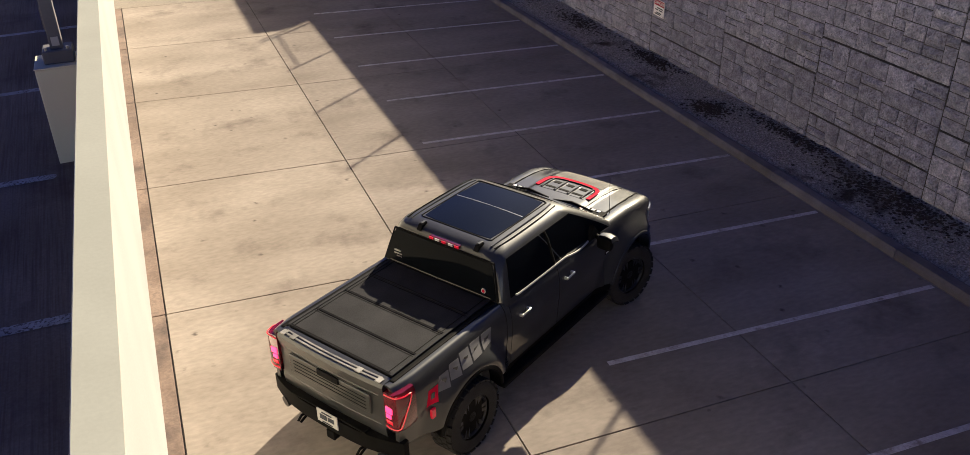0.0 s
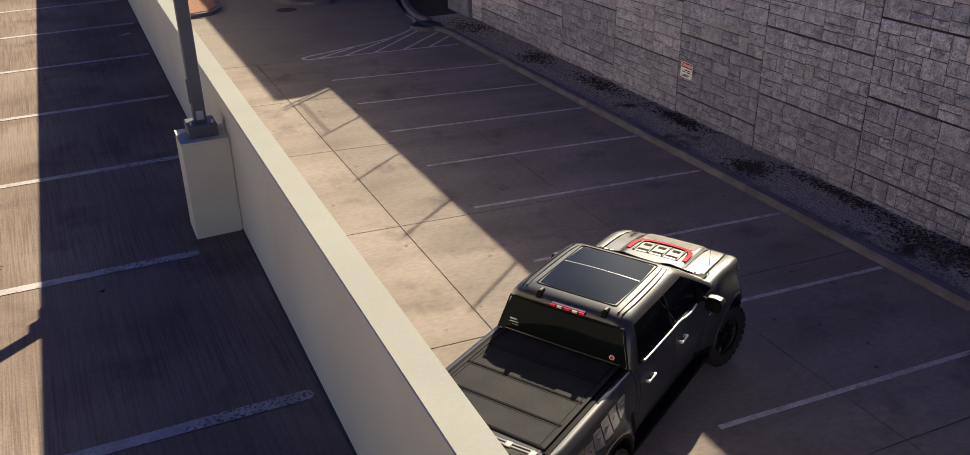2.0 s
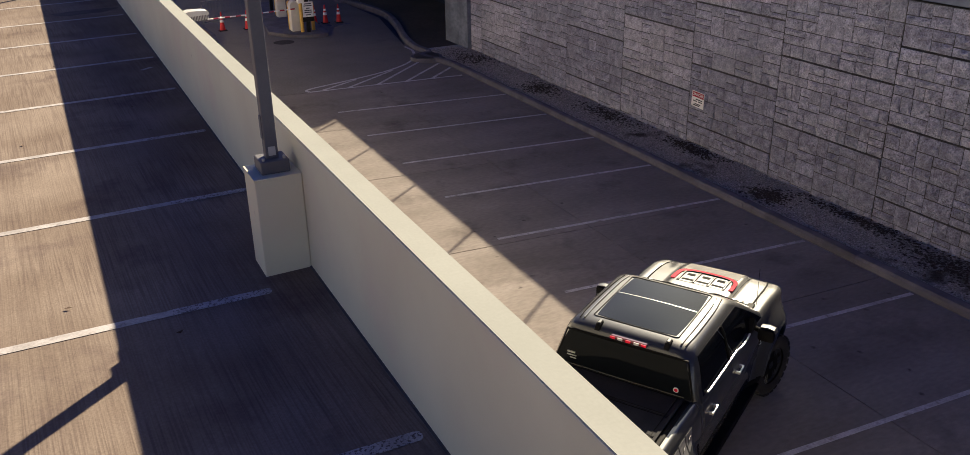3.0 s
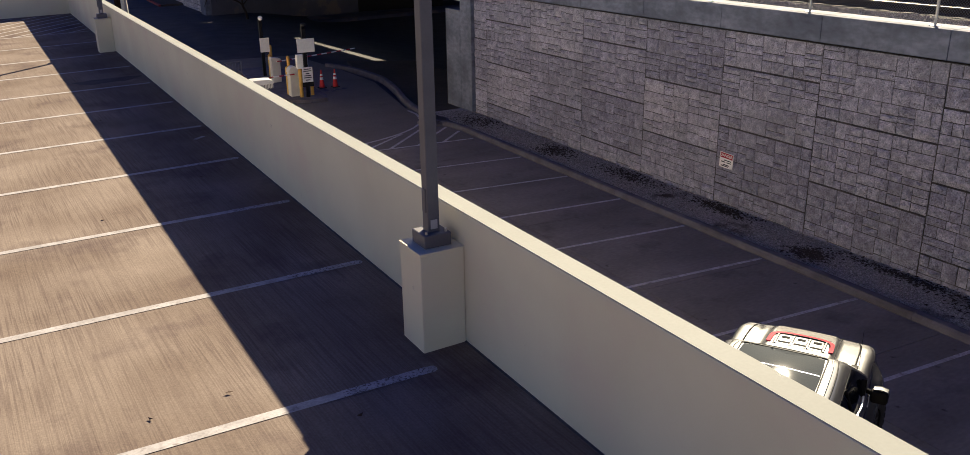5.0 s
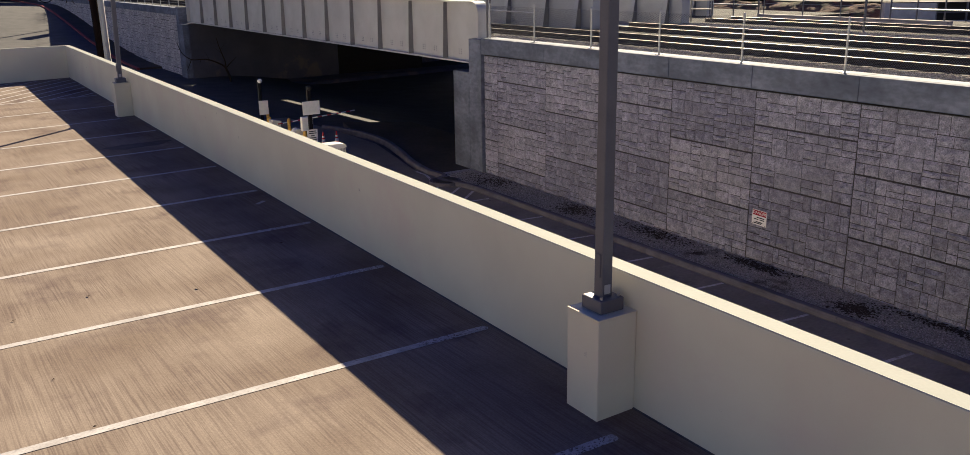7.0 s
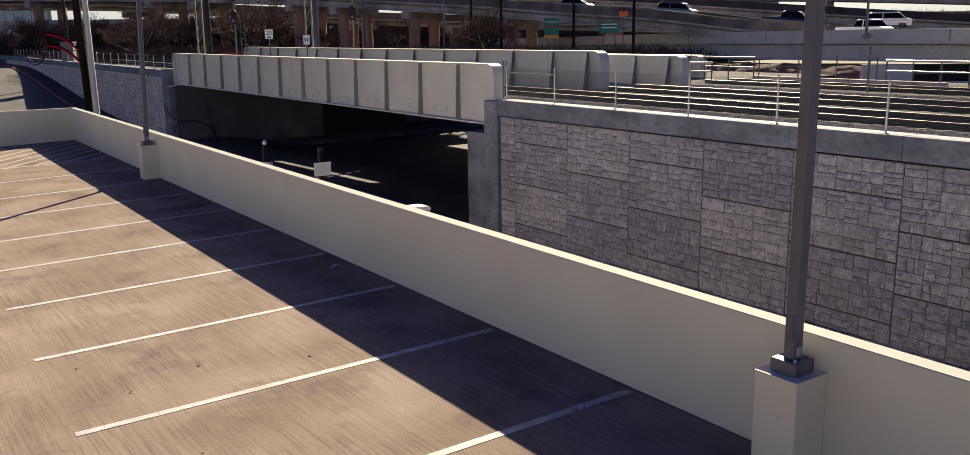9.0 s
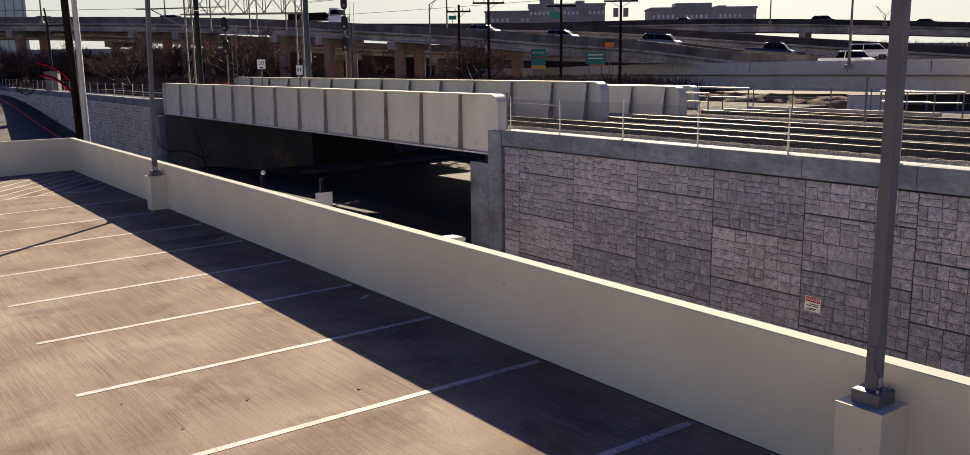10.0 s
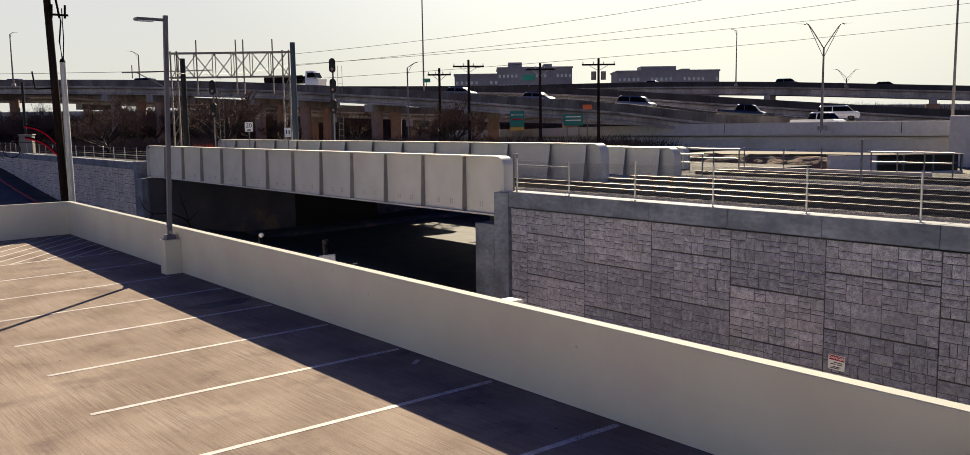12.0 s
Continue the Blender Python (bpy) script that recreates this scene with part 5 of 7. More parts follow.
for s in (1, -1):
    part("dome_line", tube([on_bonnet(x, s * 0.475, 0.0) for x in (3.2, 3.5, 3.8, 4.1, 4.35)], 0.006), M_TRIM, bonnet)
    line = [(x, s * 0.757 * (1 - 0.20 * max(0.0, (x - 3.85) / 0.78) ** 2.2), bonnet_z(x) + 0.002) for x in (3.05, 3.3, 3.6, 3.9, 4.15, 4.35, 4.5)]
    part("shut_line", tube(line, 0.011), M_VENT, bonnet, "dark gap beside the bonnet")
    for k in range(6):
        y = s * (0.26 + 0.085 * k)
        part("cowl_slot", boxed(3.275, 3.325, y - 0.026, y + 0.026, 1.475, 1.487, bevel=0.004), M_CHROME, bonnet)
    part("wiper", tube([(3.20, s * 0.35 + 0.34, 1.50), (3.25, s * 0.35 + 0.05, 1.525), (3.19, s * 0.35 - 0.30, 1.52)], 0.016), M_TRIM, truck)
part("cowl", boxed(3.14, 3.345, -0.80, 0.80, 1.42, 1.478, bevel=0.01), M_TRIM, truck)
part("antenna", rod(bmesh.new(), (3.40, -0.80, 1.42), (3.36, -0.80, 1.98), 0.004, 0.0025, 6), M_TRIM, truck, "thin black whip antenna")
part("grille", boxed(4.40, 4.585, -0.62, 0.62, 0.82, 1.16, bevel=0.03), M_TRIM, truck)
part("front_bumper", loft([[(4.50 + 0.16 * (1 - (abs(y) / 1.0) ** 2) if k else 4.3, y, z) for k, z in ((0, 0.55), (1, 0.55), (1, 0.78), (0, 0.78))] for y in [-0.88 + 0.1467 * i for i in range(13)]]), M_TRIM, truck, "black front bumper")

# graphic on the bed side: slanted grey blocks and a red one, laid on the swelling panel
for s in (1, -1):
    for k, (x0, x1, z0, z1) in enumerate(((-0.70, -0.55, 1.02, 1.20), (-0.52, -0.37, 1.11, 1.27), (-0.34, -0.19, 1.16, 1.31), (-0.16, 0.0, 1.19, 1.34), (0.03, 0.2, 1.20, 1.35), (0.24, 0.42, 1.20, 1.35))):
        bm = sheet(lambda u, v: (mixz(x0, x1, u) + 0.05 * v, s * (body_y(mixz(x0, x1, u) + 0.05 * v, mixz(z0, z1, v)) + 0.004), mixz(z0, z1, v)), 4, 4, 0.003)
        mark = part("decal", bm, M_REDPAINT if k == 0 else M_DECAL, truck, "red decal shape" if k == 0 else "grey decal shape")
        bm = sheet(lambda u, v: (mixz(x0 + 0.05, x1 - 0.05, u) + 0.05 * (0.35 + 0.3 * v), s * (body_y(mixz(x0, x1, u), mixz(z0, z1, 0.5)) + 0.008), mixz(z0 + 0.06, z1 - 0.05, v)), 2, 2, 0.003)
        part("decal_gap", bm, M_PAINT, mark)


def lathe(profile, seg=32):
    """Spun about y: profile of (radius, y)."""
    bm = bmesh.new()
    rings = [[bm.verts.new((r * math.cos(2 * math.pi * k / seg), y, r * math.sin(2 * math.pi * k / seg))) for k in range(seg)] for r, y in profile]
    for a, b in zip(rings, rings[1:]):
        for k in range(seg):
            bm.faces.new((a[k], a[(k + 1) % seg], b[(k + 1) % seg], b[k]))
    bmesh.ops.recalc_face_normals(bm, faces=bm.faces)
    return bm


def tyre_mesh(r=0.445, w=0.31):
    bm = lathe([(r * 0.60, -w / 2 + 0.02), (r * 0.80, -w / 2), (r * 0.94, -w / 2 + 0.02), (r * 0.985, -w / 2 + 0.06), (r * 0.985, w / 2 - 0.06), (r * 0.94, w / 2 - 0.02), (r * 0.80, w / 2), (r * 0.60, w / 2 - 0.02), (r * 0.58, 0)], 36)
    for k in range(26):
        a = 2 * math.pi * k / 26
        for y, d in ((-0.11, 0), (-0.04, 0.12), (0.04, 0), (0.11, 0.12)):
            m = Matrix.Rotation(-(a + d), 4, "Y") @ Matrix.Translation((r * 0.985, y, 0)) @ Matrix.Diagonal((0.022, 0.062, 0.075, 1))
            bmesh.ops.create_cube(bm, size=1, matrix=m)
    return bm


def rim_mesh(s):
    bm = lathe([(0.275, -0.1), (0.27, s * 0.10), (0.255, s * 0.115), (0.235, s * 0.10), (0.22, s * 0.03), (0.0, s * 0.02)], 32)
    for k in range(6):
        for d in (-0.16, 0.16):
            a = 2 * math.pi * k / 6 + d
            bar(bm, (0.06 * math.cos(a - d * 0.5), s * 0.07, 0.06 * math.sin(a - d * 0.5)), (0.25 * math.cos(a), s * 0.095, 0.25 * math.sin(a)), 0.03, 0.045)
    rod(bm, (0, s * 0.02, 0), (0, s * 0.10, 0), 0.075, 0.06, 16)
    return bm


for x in (0.0, 3.69):
    for s in (1, -1):
        wheel = part("wheel", rod(bmesh.new(), (0, -0.1, 0), (0, 0.06, 0), 0.21, seg=24), M_TRIM, truck)
        wheel.matrix_basis = pose(x, s * 0.94, 0.445, 0, 0, -14 if x else 0)
        part("tyre", tyre_mesh(), M_RUBBER, wheel, "knobbly black off-road tyre", smooth=True)
        part("rim", rim_mesh(s), M_RIM, wheel, "dark multi-spoke alloy rim", smooth=True)


# ---- lamp posts on the parapet ----
M_SIGNWHITE_TAG = plain("pale_tag", (0.5, 0.49, 0.45), 0.6)
def lamp_post(y, lean):
    t = empty("lamp_post", pose(-0.535, y, 0), "square bronze-grey steel lamp post on a cream plastered pedestal", "lamp post", "deck lamp posts")
    part("pedestal", boxed(-0.235, 0.222, -0.23, 0.23, -0.06, 0.985, bevel=0.012), M_PARAPET, t, "cream plastered pedestal")
    part("pedestal_cap", boxed(-0.24, 0.222, -0.235, 0.235, 0.985, 1.0, bevel=0.004), M_PARAPET, t, "plastered top of the pedestal")
    part("base_cover", boxed(-0.14, 0.14, -0.14, 0.14, 1.0, 1.13, bevel=0.012), M_POLE, t, "square metal base cover")
    pole = boxed(-0.06, 0.06, -0.06, 0.06, 1.12, 7.42, bevel=0.01)
    for v in pole.verts:
        v.co.x += lean * (v.co.z - 1.12)
    pole = part("pole", pole, M_POLE, t)
    part("hand_hole_cover", boxed(-0.072, -0.056, -0.035, 0.035, 1.32, 1.55, bevel=0.006), M_POLE, pole)
    part("tag", boxed(-0.035, 0.035, -0.066, -0.058, 1.16, 1.25, bevel=0.003), M_SIGNWHITE_TAG, pole, "small pale tag")
    part("bolt", rod(bmesh.new(), (-0.10, -0.10, 1.12), (-0.10, -0.10, 1.16), 0.015, seg=6), M_STEEL, t)
    part("bolt", rod(bmesh.new(), (0.10, -0.10, 1.12), (0.10, -0.10, 1.16), 0.015, seg=6), M_STEEL, t)
    x = lean * 6.2
    part("arm", boxed(x - 0.35, x, -0.03, 0.03, 7.25, 7.33, bevel=0.008), M_POLE, t)
    head = part("lamp_head", boxed(x - 0.85, x - 0.3, -0.16, 0.16, 7.24, 7.32, bevel=0.02), M_POLE, t, "flat square lamp head")
    part("lens", boxed(x - 0.8, x - 0.35, -0.13, 0.13, 7.225, 7.24), M_LENS, head)
    return t


lamp_post(9.32, 0.0)
lamp_post(31.9, 0.034)

# ---- finned floodlight on the outer face of the parapet ----
fl = empty("wall_floodlight", pose(0.02, 17.3, 1.12, 0, 0, 0), "white finned floodlight fixed to the outer face of the parapet", "floodlight")
M_WHITE = material("white_powder_coat", (0.55, 0.545, 0.52), (0.63, 0.62, 0.60), 3, 0.5, fine_mix=0.08)
shell = [(-0.08, 0.06), (-0.08, 0.13), (0.0, 0.155), (0.24, 0.15), (0.31, 0.135), (0.335, 0.105), (0.335, 0.08)]
part("housing", prism(shell, "y", -0.13, 0.13), M_WHITE, fl, smooth=True)
part("heat_sink", boxed(-0.06, 0.30, -0.10, 0.10, -0.02, 0.075, bevel=0.01), M_POLE, fl)
for k in range(15):
    x = -0.06 + 0.0265 * k
    part("fin", boxed(x - 0.005, x + 0.005, -0.128, 0.128, -0.012 + 0.004 * max(0, k - 9), 0.09, bevel=0.002), M_WHITE, fl)
part("bracket", boxed(-0.115, -0.07, -0.07, 0.07, -0.1, 0.12, bevel=0.01), M_STEEL, fl)


# ---- danger sign on the stone wall ----
def words(text, size, m, mat, parent, name="lettering", extrude=0.0015):
    cu = bpy.data.curves.new(name, "FONT")
    cu.body, cu.size, cu.extrude, cu.align_x, cu.align_y = text, size, extrude, "CENTER", "CENTER"
    cu.materials.append(mat)
    ob = new(name, cu)
    ob.parent, ob.matrix_basis = parent, m
    return ob


M_SIGNRED = plain("sign_red", (0.36, 0.006, 0.03), 0.45)
M_SIGNWHITE = material("sign_white", (0.80, 0.80, 0.78), (0.87, 0.87, 0.85), 8, 0.5, fine_mix=0.15)
sg = empty("danger_sign", pose(WALL_X - 0.06, 18.165, -2.19, 2, 0, 0), "white metal warning sign with a red danger heading", "sign")
part("plate", boxed(-0.004, 0.004, -0.235, 0.235, -0.2, 0.2, bevel=0.003), M_SIGNWHITE, sg)
part("heading", boxed(-0.0065, -0.004, -0.215, 0.215, 0.055, 0.185), M_SIGNRED, sg)
words("DANGER", 0.105, Matrix.Translation((-0.0085, 0, 0.12)) @ pose(0, 0, 0, 90, 0, -90), M_SIGNWHITE, sg)
for z, y0, y1 in ((0.0, -0.17, 0.08), (-0.05, -0.17, -0.02), (-0.05, 0.02, 0.17), (-0.12, -0.12, 0.10), (-0.155, -0.08, 0.17)):
    part("print_bar", boxed(-0.0065, -0.004, y0, y1, z - 0.012, z + 0.012), M_INK, sg)
for y in (-0.2, 0.2):
    for z in (-0.18,):
        part("screw", rod(bmesh.new(), (-0.004, y, z), (-0.01, y, z), 0.012, seg=8), M_STEEL, sg)

# ---- exit gate under the bridge approach ----
M_YELLOW = material("yellow_bollard_paint", (0.55, 0.33, 0.04), (0.62, 0.40, 0.06), 5, 0.6, fine_mix=0.2)
M_ORANGE = plain("orange_cone_plastic", (0.55, 0.014, 0.014), 0.6)
island = prism([(6.2, 38.7), (6.9, 37.6), (7.6, 37.15), (8.3, 37.2), (8.5, 37.8), (8.6, 40), (9.0, 46.5), (7.0, 46.5), (6.5, 41)], "z", -3.6, RAMP_Z + 0.13)
tagged(part("traffic_island", island, M_CURB), "concrete kerbed island at the exit gate", "island", kind="structure")
IZ = RAMP_Z + 0.13


def cone(x, y, s=1.0, stripes=True):
    c = empty("traffic_cone", pose(x, y, RAMP_Z), "orange traffic cone with white bands on a black base", "traffic cone", "traffic cones")
    part("base", boxed(-0.19 * s, 0.19 * s, -0.19 * s, 0.19 * s, 0, 0.04, bevel=0.01), M_RUBBER, c)
    part("body", rod(bmesh.new(), (0, 0, 0.04), (0, 0, 0.92 * s), 0.14 * s, 0.028 * s, 20), M_ORANGE, c, smooth=True)
    for z0, z1 in ((0.42, 0.55), (0.63, 0.72)):
        r = lambda z: 0.004 + s * (0.14 - 0.112 * (z - 0.04) / 0.88)
        part("band", rod(bmesh.new(), (0, 0, z0 * s), (0, 0, z1 * s), r(z0), r(z1), 20), M_SIGNWHITE, c, smooth=True)
    return c


for x, y in ((9.08, 40.05), (9.65, 39.9), (8.6, 40.1), (4.67, 40.7), (5.71, 40.5)):
    cone(x, y, 0.88)


def bollard(x, y):
    b = empty("bollard", pose(x, y, IZ - 0.01), "yellow painted steel bollard", "bollard", "gate bollards")
    part("tube", rod(bmesh.new(), (0, 0, 0), (0, 0, 1.15), 0.075, seg=16), M_YELLOW, b, smooth=True)
    part("dome", rod(bmesh.new(), (0, 0, 1.15), (0, 0, 1.2), 0.075, 0.03, 16), M_YELLOW, b, smooth=True)


for x, y in ((7.18, 38.85), (7.45, 37.95), (7.98, 38.15), (7.55, 42.6), (8.1, 41.6), (8.45, 45.5)):
    bollard(x, y)


def gate_unit(x, y, side, reach, tilt, hooded):
    g = empty("barrier_gate", pose(x, y, IZ), "white barrier gate cabinet with a red and white arm", "barrier gate", "exit gates")
    part("cabinet", boxed(-0.2, 0.2, -0.2, 0.2, 0, 1.02, bevel=0.03), M_WHITE, g)
    hood = [(0.22 * math.cos(radians(a)), 1.0 + 0.26 * math.sin(radians(a))) for a in range(0, 181, 15)]
    if not hooded:
        hood = [(-0.22, 0.99), (0.22, 0.99), (0.22, 1.06), (-0.2, 1.14)]
        part("door", boxed(0.2, 0.215, -0.16, 0.16, 0.1, 0.95, bevel=0.004), M_POLE, g)
    part("hood", prism(hood, "y", -0.21, 0.21), M_WHITE, g, smooth=True)
    arm = part("arm", bar(bmesh.new(), (0, -0.26, 0.95), (side * reach, -0.26, 0.95 + tilt), 0.09, 0.035), M_SIGNWHITE, g, "striped barrier arm")
    n = 8
    for k in range(n):
        a, b = (k + 0.05) / n, (k + 0.5) / n
        part("red_stripe", bar(bmesh.new(), (side * reach * a, -0.26, 0.95 + tilt * a), (side * reach * b, -0.26, 0.95 + tilt * b), 0.094, 0.041), M_SIGNRED, arm)


gate_unit(7.28, 38.4, -1, 3.6, -0.1, True)
gate_unit(7.6, 42.0, 1, 3.8, 0.28, False)


def camera_post(x, y, h, panel, top, low, lower):
    p = empty("camera_post", pose(x, y, IZ), "black square post with a white sign panel", "post", "gate posts")
    part("shaft", boxed(-0.075, 0.075, -0.075, 0.075, 0, h, bevel=0.008), M_BLACK, p)
    bm = bmesh.new()
    bmesh.ops.create_uvsphere(bm, u_segments=14, v_segments=8, radius=0.11, matrix=Matrix.Translation((0, -0.12, h - 0.06)))
    part("camera_dome", bm, M_SIGNWHITE if lower == 0 else M_BLACK, p, smooth=True)
    part("sign_panel", boxed(panel[0], panel[1], -0.085, -0.065, h - low, h - top, bevel=0.01), M_SIGNWHITE, p, "white sign panel")
    if lower:
        part("notice_board", boxed(-0.2, 0.25, -0.09, -0.065, 0.63, 1.25, bevel=0.01), M_SIGNWHITE, p, "white notice board")
        for z, w in ((1.17, 0.15), (1.09, 0.17), (0.99, 0.08), (0.90, 0.15), (0.82, 0.16), (0.72, 0.1)):
            part("print_bar", boxed(0.025 - w, 0.025 + w, -0.096, -0.09, z - 0.018, z + 0.018), M_INK, p)
        part("notice_frame", boxed(-0.22, 0.27, -0.088, -0.062, 0.44, 0.63, bevel=0.01), M_BLACK, p)
        part("ticket_box", boxed(-0.33, 0.14, 0.065, 0.3, 1.18, 1.75, bevel=0.02), M_SIGNWHITE, p, "white ticket reader box")


camera_post(7.68, 37.85, 3.02, (-0.33, 0.42), 0.60, 1.16, 1)
camera_post(7.62, 43.9, 2.75, (-0.12, 0.33), 0.98, 1.64, 0)

# crowd-control barricade across the other lane
br = empty("barricade", pose(4.15, 42.2, RAMP_Z), "steel tube crowd barrier across the lane", "barrier")
part("frame", rods([((0, 0, 1.05), (2.2, 0.9, 1.05)), ((0, 0, 0.15), (2.2, 0.9, 0.15)), ((0, 0, 0), (0, 0, 1.05)), ((2.2, 0.9, 0), (2.2, 0.9, 1.05))], 0.02), M_POLE, br)
for k in range(1, 15):
    f = k / 15
    part("bar", rods([((2.2 * f, 0.9 * f, 0.15), (2.2 * f, 0.9 * f, 1.05))], 0.008, 6), M_POLE, br)
mh = rod(bmesh.new(), (6.35, 36.9, RAMP_Z - 0.01), (6.35, 36.9, RAMP_Z + 0.006), 0.42, seg=28)
tagged(part("manhole_cover", mh, M_RUST), "rusty round iron manhole cover in the driveway", "manhole cover")
pebbles("flat_debris", 8, 9.0, 10.0, 39.0, 39.7, RAMP_Z, 0.1, 0.2, M_CURB, "broken flat pieces of concrete on the driveway", 0.2)
inlet = tagged(part("storm_inlet", rod(bmesh.new(), (10.2, 31.15, RAMP_Z - 0.1), (10.2, 31.15, RAMP_Z + 0.13), 0.62, 0.58, 28), M_CURB, smooth=True), "round concrete storm inlet with dark iron cover", "storm drain")
part("cover", rod(bmesh.new(), (10.2, 31.15, RAMP_Z + 0.13), (10.2, 31.15, RAMP_Z + 0.145), 0.48, seg=28), M_BLACK, inlet, "dark iron cover")
# planted corner past the deck
tagged(part("planter_bed", prism([(-0.55, 36.6), (2.4, 36.95), (3.5, 37.4), (3.98, 38.2), (4.1, 39.4), (3.9, 44.5), (-0.55, 44.5)], "z", -3.6, RAMP_Z + 0.14), M_CURB), "concrete kerbed planting bed", "planter", kind="structure")
M_MULCH = material("reddish_mulch", (0.16, 0.07, 0.035), (0.28, 0.13, 0.07), 9, 0.95, bump=0.6, island=0.2)
tagged(part("mulch", prism([(-0.5, 36.8), (2.36, 37.15), (3.38, 37.58), (3.8, 38.3), (3.9, 39.4), (3.7, 44.5), (-0.5, 44.5)], "z", RAMP_Z + 0.1, RAMP_Z + 0.17), M_MULCH), "reddish brown mulch in the bed", "mulch", kind="stuff")


# ---- elevated highways ----
def viaduct(name, path, width, depth, columns, label, base_z, col_r=0.8, conc=None, rail=None):
    """A road deck on girders with barriers; the path is the top of the near barrier."""
    v = empty(name, pose(0, 0, 0), label, "highway viaduct")
    pts = curve(path, 6)
    conc = conc or M_HIGHWAY
    rail = rail or conc
    w = -width
    deck = [(0, -1.0), (0, -1.3), (-0.9, -1.4), (w + 0.9, -1.4), (w, -1.3), (w, -1.0)]
    part("deck", sweep(pts, deck), conc, v)
    part("near_barrier", sweep(pts, [(0.02, 0), (0.02, -1.05), (-0.45, -1.0), (-0.28, -0.7), (-0.22, 0)]), rail, v, "concrete traffic barrier")
    part("far_barrier", sweep(pts, [(w - 0.02, 0), (w - 0.02, -1.05), (w + 0.45, -1.0), (w + 0.28, -0.7), (w + 0.22, 0)]), M_SHADECONC if rail is not conc else conc, v, "concrete traffic barrier, darkened for shade")
    part("drip_ledge", sweep(pts, [(0.14, -1.02), (0.14, -1.2), (-0.1, -1.24), (-0.1, -1.02)]), conc, v, "projecting concrete ledge")
    part("fascia", sweep(pts, [(-0.62, -1.4), (-0.5, -1.42), (-0.62, -1.62), (-0.62, -depth + 0.32), (-0.42, -depth + 0.18), (-0.42, -depth), (-1.0, -depth), (-1.0, -1.4)]), conc, v, "pale outer beam of the viaduct")
    for i in range(4, len(pts) - 1, 4):
        q = pts[i]
        part("deck_joint", rod(bmesh.new(), q + Vector((0, 0, -0.02)), q + Vector((0, 0, -1.02)), 0.05, seg=6), M_JOINT, v, "dark expansion joint in the barrier")
    n = max(2, int(width / 3.2))
    for k in range(1, n):
        u = -1.2 + (w + 2.4) * k / (n - 1)
        part("girder", sweep(pts, [(u - 0.28, -1.4), (u + 0.28, -1.4), (u + 0.12, -1.6), (u + 0.12, -depth + 0.25), (u + 0.3, -depth), (u - 0.3, -depth), (u - 0.12, -depth + 0.25), (u - 0.12, -1.6)]), M_DARKCONC if conc is M_HIGHWAY else conc, v)
    for c in columns:
        i = min(len(pts) - 2, int(c * (len(pts) - 1)))
        p, d = pts[i], (pts[i + 1] - pts[i])
        d = Vector((d.x, d.y, 0)).normalized()
        r = Vector((d.y, -d.x, 0))
        cap = bmesh.new()
        bar(cap, p - r * 0.4 + Vector((0, 0, -depth - 0.5)), p - r * (width - 0.4) + Vector((0, 0, -depth - 0.5)), 1.2, 1.0)
        part("cap_beam", cap, conc, v)
        for f in (0.25, 0.75):
            q = p - r * width * f
            part("column", rod(bmesh.new(), (q.x, q.y, base_z - 0.1), (q.x, q.y, p.z - depth - 0.9), col_r, seg=14), M_COLUMN, v, "tall concrete column", smooth=True)
    return v


M_BARRIER = material("weathered_barrier_concrete", (0.10, 0.088, 0.08), (0.20, 0.176, 0.158), 0.5, 0.9, fine=3.0, fine_mix=0.5, stretch=(1, 1, 0.3), stain=(0.06, 0.052, 0.05), stain_scale=0.35, stain_at=(0.5, 0.7))
# near-black concrete: the shade on the barrier faces is in its colour
M_SHADECONC = material("shaded_barrier_concrete", (0.030, 0.027, 0.030), (0.055, 0.049, 0.051), 0.4, 0.9, fine=3.0, fine_mix=0.4, stretch=(1, 1, 0.3))
# low sun's orange on the columns is put into their concrete colour
M_COLUMN = material("sunlit_column_concrete", (0.30, 0.185, 0.135), (0.42, 0.275, 0.205), 0.4, 0.9, fine=4, stain=(0.16, 0.12, 0.10), stain_scale=0.4, stain_at=(0.5, 0.75))
viaduct("viaduct", [(-15, 203, 13.6), (16.8, 173.2, 12.7), (32.8, 147.5, 11.8), (44.6, 128.9, 10.8), (51.4, 115.6, 9.8), (58.6, 102.1, 8.7), (64.1, 89.8, 7.5), (68.6, 78.4, 6.5), (72.4, 68.7, 5.2), (78.1, 56.6, 4.2), (84, 44, 3.4)],
        11, 2.25, (0.10, 0.187, 0.225, 0.3, 0.36, 0.44, 0.54), "long weathered concrete highway viaduct descending on girders", 0.7, rail=M_BARRIER)
viaduct("ramp_viaduct", [(73.6, 134.2, 10.9), (86, 118, 10.4), (95.7, 103.6, 9.3), (105.3, 82.8, 7.3), (117.9, 59.5, 5.2), (128, 40, 3.9)], 9, 2.3, (0.3, 0.6), "dark concrete highway ramp descending behind the viaduct", 0.4, rail=M_SHADECONC)
